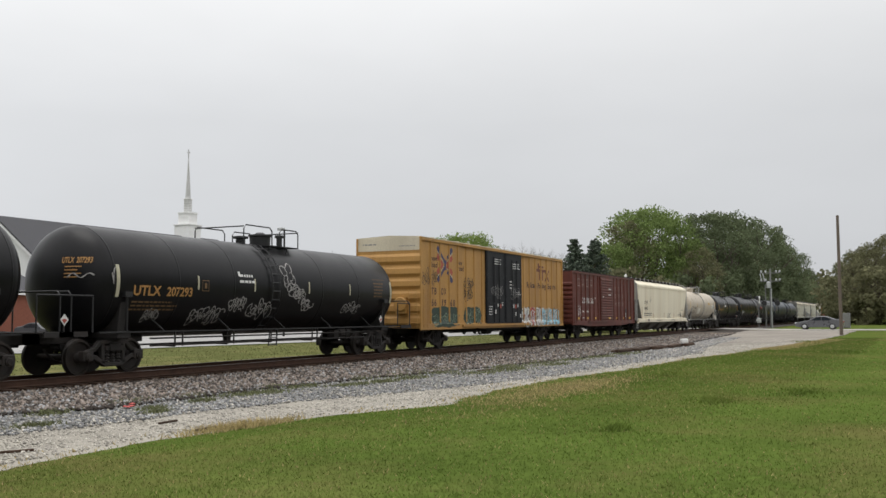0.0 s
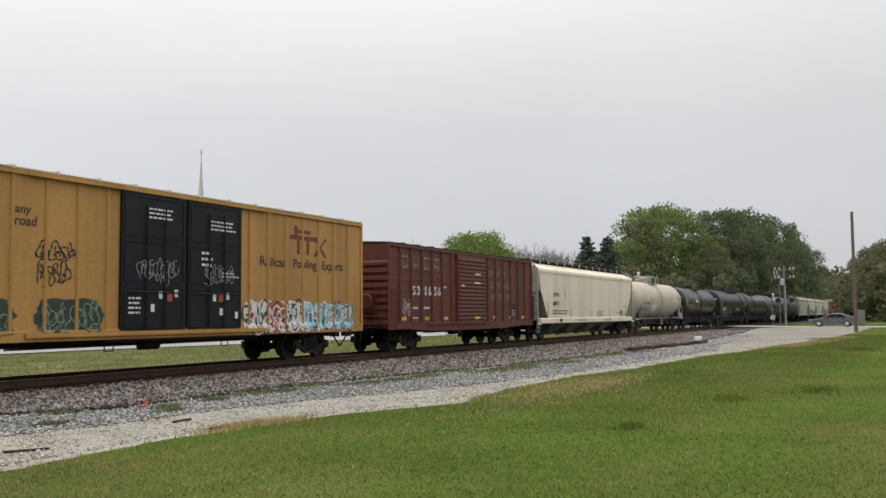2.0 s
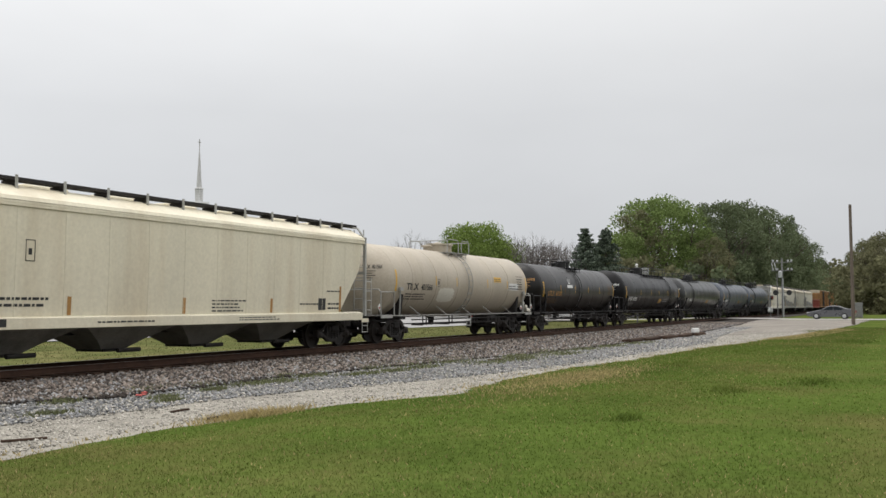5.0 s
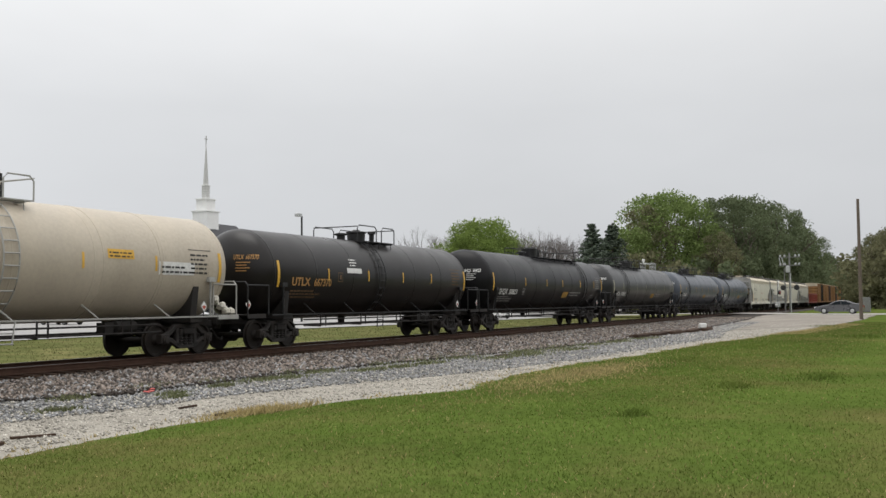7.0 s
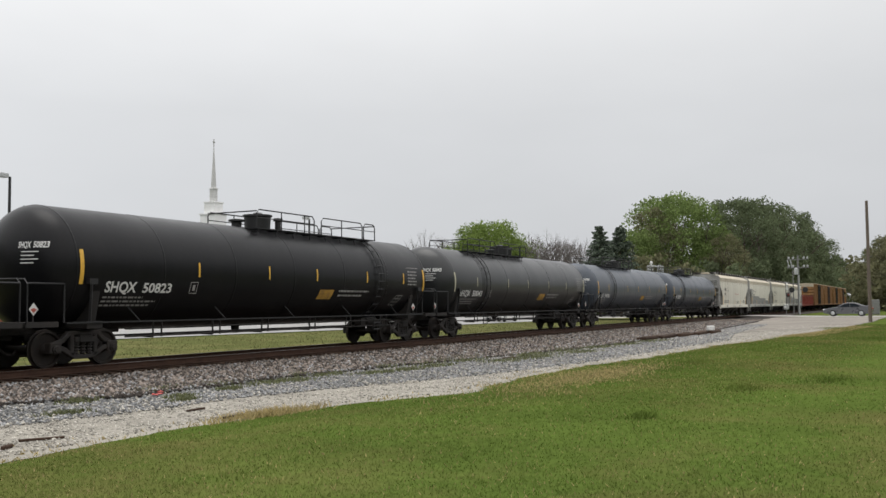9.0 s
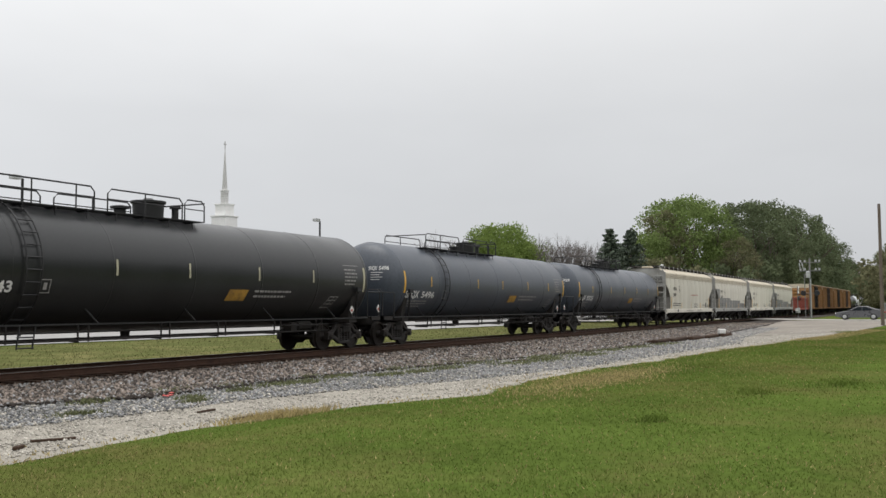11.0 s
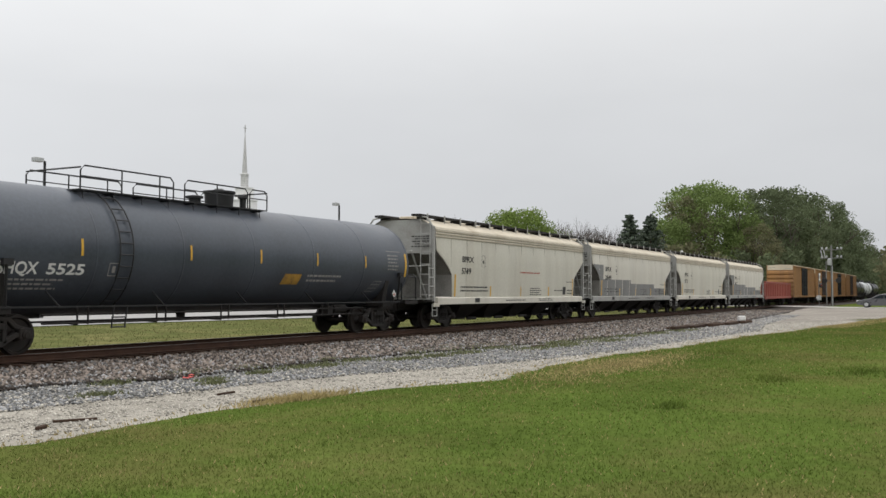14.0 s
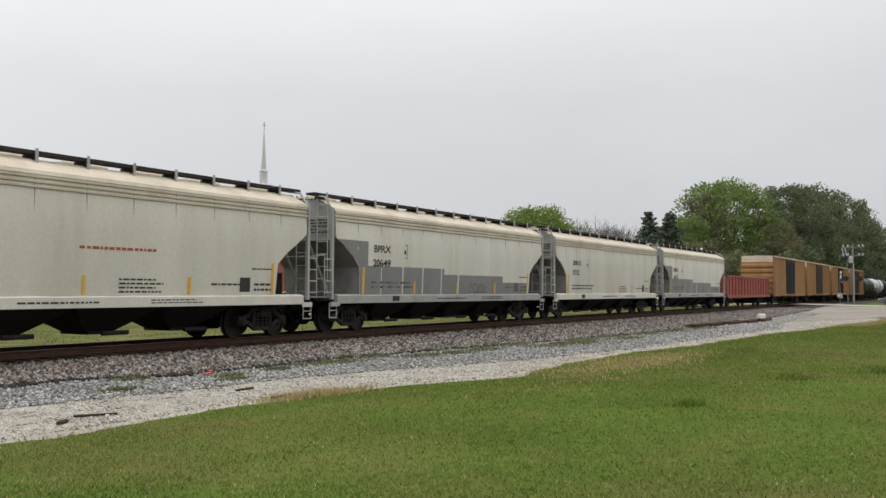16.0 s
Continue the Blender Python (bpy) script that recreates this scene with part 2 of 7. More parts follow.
STONE_WHITE = mat("limestone_chips", (0.35, 0.33, 0.29), 0.9, scale=2, vary=0.15, island=0.5, spec=0.12)
GRAVEL_GREY = mat("grey_gravel", (0.155, 0.153, 0.146), 0.95, scale=1.2, vary=0.3, dirt=(0.10, 0.095, 0.07), dirt_amount=0.6, bump=1.0, bump_scale=28, grain=22, spec=0.12)
STONE_GREY = mat("blue_grey_chips", (0.205, 0.207, 0.208), 0.9, scale=2, vary=0.2, island=0.7, spec=0.12)
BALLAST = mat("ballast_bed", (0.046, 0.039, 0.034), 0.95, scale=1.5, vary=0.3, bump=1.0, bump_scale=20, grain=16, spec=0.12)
STONE_BALLAST = mat("ballast_stones", (0.142, 0.119, 0.102), 0.9, scale=1.5, vary=0.2, island=0.85, spec=0.12)
TIE = mat("creosoted_timber", (0.055, 0.036, 0.026), 0.95, scale=4, vary=0.35, bump=0.4, spec=0.1, per_object=0.3)
DIRT = mat("packed_sandy_dirt", (0.225, 0.205, 0.178), 0.95, scale=0.35, vary=0.25, dirt=(0.12, 0.105, 0.085), dirt_amount=0.6, bump=0.6, bump_scale=25, spec=0.1, grain=14)
ASPHALT = mat("pale_worn_asphalt", (0.27, 0.265, 0.255), 0.9, scale=0.5, vary=0.15, dirt=(0.19, 0.185, 0.18), dirt_amount=0.5, bump=0.3, bump_scale=60)
CONCRETE = mat("road_concrete", (0.30, 0.285, 0.26), 0.9, scale=0.6, vary=0.15, dirt=(0.24, 0.23, 0.21), dirt_amount=0.5, bump=0.3, bump_scale=50)
BRICK = mat("church_brick", (0.22, 0.075, 0.05), 0.85, scale=4, vary=0.25)
SHINGLE = mat("charcoal_shingles", (0.045, 0.045, 0.05), 0.85, scale=3, vary=0.25, bump=0.3)
WHITE_SIDING = mat("white_siding", (0.74, 0.74, 0.73), 0.55, scale=2, vary=0.05)
STEEPLE_GREY = mat("louvre_grey", (0.45, 0.45, 0.44), 0.6, scale=3, vary=0.1)
WOOD_POLE = mat("weathered_pole", (0.12, 0.095, 0.075), 0.85, scale=3, vary=0.3, streak=True)
GALV = mat("galvanised_steel", (0.42, 0.43, 0.43), 0.45, metal=0.5, scale=4, vary=0.15)
POLE_GREY = mat("dull_pole_steel", (0.17, 0.17, 0.165), 0.6, metal=0.2, scale=4, vary=0.2)
BARK = mat("bark", (0.075, 0.058, 0.045), 0.9, scale=4, vary=0.3, bump=0.5)
BARK_GREY = mat("bare_twig_bark", (0.12, 0.105, 0.095), 0.9, scale=4, vary=0.25)
LEAF_MID = mat("spring_leaves", (0.158, 0.212, 0.072), 0.8, scale=0.25, vary=0.25, island=0.35, spec=0.05, leafy=0.45)
LEAF_BRIGHT = mat("fresh_leaves", (0.165, 0.225, 0.06), 0.8, scale=0.25, vary=0.22, island=0.35, spec=0.05, leafy=0.45)
LEAF_DARK = mat("deep_green_leaves", (0.120, 0.145, 0.080), 0.85, scale=0.25, vary=0.25, island=0.35, spec=0.05, leafy=0.45)
LEAF_OLIVE = mat("budding_olive_leaves", (0.160, 0.158, 0.088), 0.85, scale=0.25, vary=0.25, island=0.35, spec=0.05, leafy=0.45)
NEEDLES = mat("conifer_needles", (0.085, 0.108, 0.078), 0.85, scale=0.5, vary=0.3, island=0.4, spec=0.2)
RUBBER = mat("tyre_rubber", (0.02, 0.02, 0.02), 0.85, scale=5, vary=0.2)
CAR_GREY = mat("sedan_grey_metallic", (0.10, 0.10, 0.105), 0.3, metal=0.5, scale=3, vary=0.05)
CAR_WHITE = mat("pickup_white_paint", (0.70, 0.70, 0.69), 0.35, scale=3, vary=0.04)
CAR_DARK = mat("jeep_dark_paint", (0.03, 0.032, 0.036), 0.35, scale=3, vary=0.1)
LAMP_RED = mat("red_lens", (0.35, 0.02, 0.015), 0.25, scale=5, vary=0.05)
LAMP_CLEAR = mat("headlight_lens", (0.6, 0.6, 0.6), 0.15, scale=5, vary=0.05)

# ---- mesh helpers ----


class MB:
    """Vertices and faces gathered into one mesh."""

    def __init__(self):
        self.v, self.f = [], []

    def quad_grid(self, rows, close=False):
        n, base = len(rows[0]), len(self.v)
        for r in rows:
            self.v += [tuple(p) for p in r]
        for i in range(len(rows) - 1):
            for j in range(n if close else n - 1):
                k = (j + 1) % n
                self.f.append((base + i * n + j, base + i * n + k, base + (i + 1) * n + k, base + (i + 1) * n + j))
        return base

    def poly(self, pts):
        base = len(self.v)
        self.v += [tuple(p) for p in pts]
        self.f.append(tuple(range(base, base + len(pts))))

    def box(self, x0, x1, y0, y1, z0, z1):
        b = len(self.v)
        self.v += [(x, y, z) for z in (z0, z1) for y in (y0, y1) for x in (x0, x1)]
        self.f += [tuple(b + i for i in q) for q in ((0, 2, 3, 1), (4, 5, 7, 6), (0, 1, 5, 4), (2, 6, 7, 3), (0, 4, 6, 2), (1, 3, 7, 5))]
        return self

    def prism(self, pts, axis, a, b):
        """A polygon in the plane across the axis (0 x, 1 y, 2 z), pushed from a to b."""
        def put(p, d):
            q = list(p)
            q.insert(axis, d)
            return tuple(q)
        n, base = len(pts), len(self.v)
        self.v += [put(p, a) for p in pts] + [put(p, b) for p in pts]
        self.f += [tuple(base + i for i in range(n)), tuple(base + n + i for i in reversed(range(n)))]
        self.f += [(base + i, base + n + i, base + n + (i + 1) % n, base + (i + 1) % n) for i in range(n)]
        return self

    def tube(self, pts, r, n=6, cap=True, r_end=None):
        pts = [Vector(p) for p in pts]
        rings = []
        for i, p in enumerate(pts):
            d = (pts[min(i + 1, len(pts) - 1)] - pts[max(i - 1, 0)]).normalized()
            u = d.orthogonal().normalized() if abs(d.z) > 0.9 else d.cross(Vector((0, 0, 1))).normalized()
            w = d.cross(u)
            rr = r if r_end is None else r + (r_end - r) * i / (len(pts) - 1)
            rings.append([p + rr * (math.cos(a) * u + math.sin(a) * w) for a in (2 * math.pi * k / n for k in range(n))])
        base = self.quad_grid(rings, close=True)
        if cap:
            self.f.append(tuple(base + k for k in reversed(range(n))))
            self.f.append(tuple(base + (len(pts) - 1) * n + k for k in range(n)))
        return self

    def lathe(self, profile, axis, n=24, at=(0, 0, 0)):
        """profile: (distance along the axis, radius)."""
        rings = []
        for d, r in profile:
            ring = []
            for k in range(n):
                a = 2 * math.pi * k / n
                p = [r * math.cos(a), r * math.sin(a)]
                p.insert(axis, d)
                ring.append(tuple(p[i] + at[i] for i in range(3)))
            rings.append(ring)
        base = self.quad_grid(rings, close=True)
        self.f.append(tuple(base + k for k in range(n)))
        self.f.append(tuple(base + (len(profile) - 1) * n + k for k in range(n)))
        return self

    def mesh(self, name, smooth=False, bevel=0.0):
        m = bpy.data.meshes.new(name)
        m.from_pydata(self.v, [], self.f)
        bm = bmesh.new()
        bm.from_mesh(m)
        if bevel:
            sharp = [e for e in bm.edges if e.is_manifold and e.calc_face_angle(0) > 0.6]
            bmesh.ops.bevel(bm, geom=sharp, offset=bevel, segments=1, affect="EDGES", profile=0.5)
        bmesh.ops.recalc_face_normals(bm, faces=bm.faces)
        bm.to_mesh(m)
        bm.free()
        if smooth:
            m.shade_smooth()
            m.set_sharp_from_angle(angle=radians(38))
        return m


SMALL_MARKS = ("small_print", "door_print", "data_panel", "stencils", "end_print", "end_lettering", "cargo_lettering", "inspection_table", "graffiti_lines", "graffiti_outline", "graffiti_highlight", "door_graffiti", "tag_graffiti", "end_graffiti", "notice_print", "warning_print", "red_notice", "graffiti", "safety_valve", "spring_group", "end_platform")


def part(name, src, material, parent=None, label="", loc=None, smooth=False, bevel=0.0):
    """One mesh object under a thing or a part."""
    data = src.mesh(name, smooth, bevel) if isinstance(src, MB) else src
    if not data.materials:
        data.materials.append(material)
    ob = new(name, data)
    ob.parent = parent
    if loc:
        ob.location = loc
    if name in SMALL_MARKS:
        tagged(ob, kind="stuff")
    return tagged(ob, label=label) if label else ob


def parts(name, src, material, parent=None, label="", bevel=0.0, smooth=False):
    """Each separate piece of the shape as a part of its own."""
    owner = list(range(len(src.v)))

    def root(i):
        while owner[i] != i:
            owner[i] = owner[owner[i]]
            i = owner[i]
        return i
    for f in src.f:
        for i in f[1:]:
            owner[root(i)] = root(f[0])
    groups = {}
    for f in src.f:
        groups.setdefault(root(f[0]), []).append(f)
    for faces in groups.values():
        ids = sorted({i for f in faces for i in f})
        back = {i: k for k, i in enumerate(ids)}
        m = MB()
        m.v, m.f = [src.v[i] for i in ids], [tuple(back[i] for i in f) for f in faces]
        part(name, m, material, parent, label, bevel=bevel, smooth=smooth)


def thing(name, label, category, group="", kind=""):
    return tagged(new(name), label, category, group, kind)


FONT_CACHE = {}


def letters(text):
    """Flat triangles of a word, 1 high, starting at u = 0."""
    if text not in FONT_CACHE:
        cu = bpy.data.curves.new("word", "FONT")
        cu.body, cu.size, cu.resolution_u, cu.offset = text, 1.38, 3, 0.034
        ob = bpy.data.objects.new("word", cu)
        me = bpy.data.meshes.new_from_object(ob)
        v = np.array([tuple(q.co)[:2] for q in me.vertices])
        f = [tuple(q.vertices) for q in me.polygons]
        bpy.data.objects.remove(ob)
        bpy.data.meshes.remove(me)
        v[:, 0] -= v[:, 0].min()
        FONT_CACHE[text] = (v, f)
    return FONT_CACHE[text]


def write(mb, text, surf, u, v, height, width=None, lean=0.0, off=0.006):
    p, f = letters(text)
    k = (width / p[:, 0].max()) if width else height
    base = len(mb.v)
    mb.v += [surf(u + a * k + lean * b * height, v + b * height, off) for a, b in p]
    mb.f += [tuple(base + i for i in q) for q in f]


def patch(mb, surf, u0, u1, v0, v1, off=0.006, lean=0.0, n=3):
    rows = [[surf(u0 + (u1 - u0) * i / n + lean * j * (v1 - v0) / n, v0 + (v1 - v0) * j / n, off) for i in range(n + 1)] for j in range(n + 1)]
    mb.quad_grid(rows)


def bars(mb, surf, u, v, width, height, lines, rnd, off=0.006):
    """Rows of small print too small to read, as broken bars."""
    step = height / lines
    for i in range(lines):
        x, z = u, v + height - (i + 1) * step
        end = u + width * rnd.uniform(0.7, 1.0)
        while x < end:
            w = rnd.uniform(0.06, 0.22)
            patch(mb, surf, x, min(x + w, end), z, z + step * 0.42, off, n=1)
            x += w + 0.04


def ribbon(mb, surf, pts, w, off):
    rows = []
    for i, p in enumerate(pts):
        a, b = pts[max(i - 1, 0)], pts[min(i + 1, len(pts) - 1)]
        dx, dy = b[0] - a[0], b[1] - a[1]
        ln = math.hypot(dx, dy) or 1
        k = w * 0.5 * (0.7 + 0.3 * math.sin(i * 1.7))
        rows.append([surf(p[0] - dy / ln * k, p[1] + dx / ln * k, off), surf(p[0] + dy / ln * k, p[1] - dx / ln * k, off)])
    mb.quad_grid(rows)


def scrawl(mb, surf, u0, u1, v0, v1, count, w, rnd, off=0.012):
    """Looping spray-paint strokes that spell nothing."""
    step = (u1 - u0) / count
    for i in range(count):
        cx, cz = u0 + (i + 0.5) * step, (v0 + v1) / 2 + rnd.uniform(-0.06, 0.06)
        a, b = step * rnd.uniform(0.42, 0.62), (v1 - v0) * rnd.uniform(0.34, 0.5)
        k, ph, turn = rnd.choice((2, 3, 3, 4)), rnd.uniform(0, 6.3), rnd.uniform(0.75, 1.1)
        pts = []
        for j in range(30):
            s = 2 * math.pi * turn * j / 29 + ph
            q = 1 + 0.28 * math.sin(k * s + ph)
            pts.append((cx + a * q * math.cos(s), cz + b * q * math.sin(s)))
        ribbon(mb, surf, pts, w, off)
        x = cx + rnd.uniform(-0.3, 0.3) * a
        for _ in range(2):
            x2, z2, e = cx + rnd.uniform(-0.6, 0.6) * a, cz + rnd.uniform(-0.5, 0.5) * b, rnd.uniform(0, 6.3)
            ribbon(mb, surf, [(x2 + 0.45 * a * math.cos(e + j * 0.55), z2 + 0.4 * b * math.sin(e + j * 0.6)) for j in range(8)], w * 0.8, off + 0.004)
        ribbon(mb, surf, [(x + rnd.uniform(-0.5, 0.5) * a * j / 5, cz + b * (0.7 - 1.2 * j / 5)) for j in range(6)], w, off + 0.002)


def blob(mb, surf, u0, u1, v0, v1, rnd, off=0.008, lobes=7):
    """A filled bubble-letter mass with a lumpy outline."""
    cx, cz = (u0 + u1) / 2, (v0 + v1) / 2
    ph = rnd.uniform(0, 6)
    edge = []
    for i in range(56):
        s = 2 * math.pi * i / 56
        c, d = math.cos(s), math.sin(s)
        k = (abs(c) ** 4 + abs(d) ** 4) ** -0.25 * (1 + 0.05 * math.sin(lobes * 2 * s + ph) + 0.03 * math.sin(17 * s))
        edge.append((cx + (u1 - u0) / 2 * c * k * 0.95, cz + (v1 - v0) / 2 * d * k * 0.92))
    rings = [[surf(cx + (p[0] - cx) * k, cz + (p[1] - cz) * k, off) for p in edge] for k in (0.04, 0.35, 0.7, 1.0)]
    mb.quad_grid(rings, close=True)


# ---- running gear shared by all cars ----
SHARED = {}
WHEEL_R = 0.457


def truck_meshes():
    if SHARED:
        return SHARED
    for s in (-1, 1):
        fr = MB()
        y0, y1 = s * 0.93, s * 1.07
        fr.prism([(-1.05, 0.50), (-0.62, 0.60), (-0.42, 0.78), (0.42, 0.78), (0.62, 0.60), (1.05, 0.50), (1.05, 0.58), (0.68, 0.70), (0.48, 0.88), (-0.48, 0.88), (-0.68, 0.70), (-1.05, 0.58)], 1, y0, y1)
        fr.prism([(-0.95, 0.40), (-0.66, 0.40), (-0.30, 0.20), (0.30, 0.20), (0.66, 0.40), (0.95, 0.40), (0.95, 0.52), (0.62, 0.52), (0.26, 0.31), (-0.26, 0.31), (-0.62, 0.52), (-0.95, 0.52)], 1, y0, y1)
        for x in (-0.36, 0.36):
            fr.box(x - 0.06, x + 0.06, y0, y1, 0.28, 0.80)
        for x in (-0.89, 0.89):
            fr.box(x - 0.17, x + 0.17, s * 0.9, s * 1.10, 0.36, 0.62)
        fr.box(-0.32, 0.32, s * 0.995 - 0.12, s * 0.995 + 0.12, 0.60, 0.74)
        SHARED["frame_near" if s < 0 else "frame_far"] = fr.mesh("side_frame", bevel=0.018)
    bo = MB().box(-0.2, 0.2, -1.15, 1.15, 0.60, 0.80)
    bo.lathe([(0.78, 0.2), (0.93, 0.2)], 2, 16)
    for x in (-0.55, 0.55):
        bo.box(x - 0.06, x + 0.06, -0.8, 0.8, 0.34, 0.46)
    SHARED["bolster"] = bo.mesh("bolster", bevel=0.02)
    for s in (-1, 1):
        sp = MB()
        for x in (-0.2, 0, 0.2):
            for k in range(4):
                sp.lathe([(0.31 + k * 0.075, 0.05), (0.33 + k * 0.075, 0.085), (0.36 + k * 0.075, 0.085), (0.385 + k * 0.075, 0.05)], 2, 10, at=(x, s * 1.0, 0))
        SHARED["spring_near" if s < 0 else "spring_far"] = sp.mesh("springs")
    wh = MB()
    for s in (-1, 1):
        prof = [(0.66, 0.13), (0.69, 0.30), (0.655, 0.395), (0.655, 0.482), (0.685, 0.485), (0.70, 0.458), (0.785, WHEEL_R - 0.004), (0.79, 0.395), (0.735, 0.37), (0.73, 0.16), (0.80, 0.13), (0.84, 0.08), (1.0, 0.075)]
        wh.lathe([(s * d, r) for d, r in prof], 1, 28)
        wh.lathe([(s * 1.0, 0.11), (s * 1.13, 0.11), (s * 1.14, 0.075), (s * 1.16, 0.07)], 1, 12)
        for k in range(3):
            a = 2.094 * k
            wh.lathe([(s * 1.14, 0.022), (s * 1.165, 0.022)], 1, 6, at=(0.06 * math.cos(a), 0, 0.06 * math.sin(a)))
    wh.lathe([(-0.68, 0.085), (0.68, 0.085)], 1, 12)
    SHARED["wheelset"] = wh.mesh("wheelset", smooth=True)
    cp = MB().box(0, 0.62, -0.11, 0.11, 0.74, 0.96)
    cp.prism([(0.5, -0.14), (0.72, -0.2), (0.86, -0.12), (0.8, 0.0), (0.86, 0.14), (0.74, 0.2), (0.55, 0.16)], 2, 0.68, 1.02)
    SHARED["coupler"] = cp.mesh("coupler", bevel=0.02)
    hs = MB().tube([(0.1, -0.35, 0.7), (0.3, -0.36, 0.5), (0.55, -0.3, 0.36), (0.8, -0.2, 0.34), (0.95, -0.1, 0.42)], 0.03, 6)
    SHARED["hose"] = hs.mesh("air_hose", smooth=True)
    return SHARED


WHEELSETS = []
CARS = []


def running_gear(car, c1, c2, x_lo, x_hi):
    """Two trucks with wheelsets, a coupler and an air hose at each end."""
    g = truck_meshes()
    for c in (c1, c2):
        tr = part("truck", g["bolster"], UNDER, car, loc=(c, 0, 0))
        part("side_frame", g["frame_near"], TRUCK, tr)
        part("side_frame", g["frame_far"], TRUCK, tr)
        part("spring_group", g["spring_near"], TRUCK, tr)
        part("spring_group", g["spring_far"], TRUCK, tr)
        for dx in (-0.89, 0.89):
            w = part("wheelset", g["wheelset"], WHEEL, tr, loc=(dx, 0, WHEEL_R))
            WHEELSETS.append((car, w, dx))
    for x, turn in ((x_hi, 0), (x_lo, math.pi)):
        for name in ("coupler", "hose"):
            o = part("coupler" if name == "coupler" else "air_hose", g[name], UNDER, car, loc=(x - 0.08 * math.cos(turn), 0, 0))
            o.rotation_euler = (0, 0, turn)


def start_car(name, label, category, x0):
    car = thing(name, label, category, "cars of the freight train")
    CARS.append((car, x0))
    return car


def interp(x, pts):
    return float(np.interp(x, [p[0] for p in pts], [p[1] for p in pts]))


def side_plane(y):
    return lambda u, v, off: (u, y - off, v)


def end_plane(x, s):
    return lambda u, v, off: (x + s * off, u, v)


def ladder(x0, x1, z0, z1, y, rungs, r=0.018, surf=None):
    mb = MB()
    f = surf or (lambda u, v, off: (u, y, v))
    zs = [z0 + (z1 - z0) * k / 12 for k in range(13)] if surf else [z0, z1]
    for x in (x0, x1):
        mb.tube([f(x, z, 0.07) for z in zs], r, 5)
    for k in range(rungs):
        z = z0 + (z1 - z0) * (k + 0.5) / rungs
        mb.tube([f(x0, z, 0.07), f(x1, z, 0.07)], r * 0.9, 5)
    return mb


# ---- tank cars ----


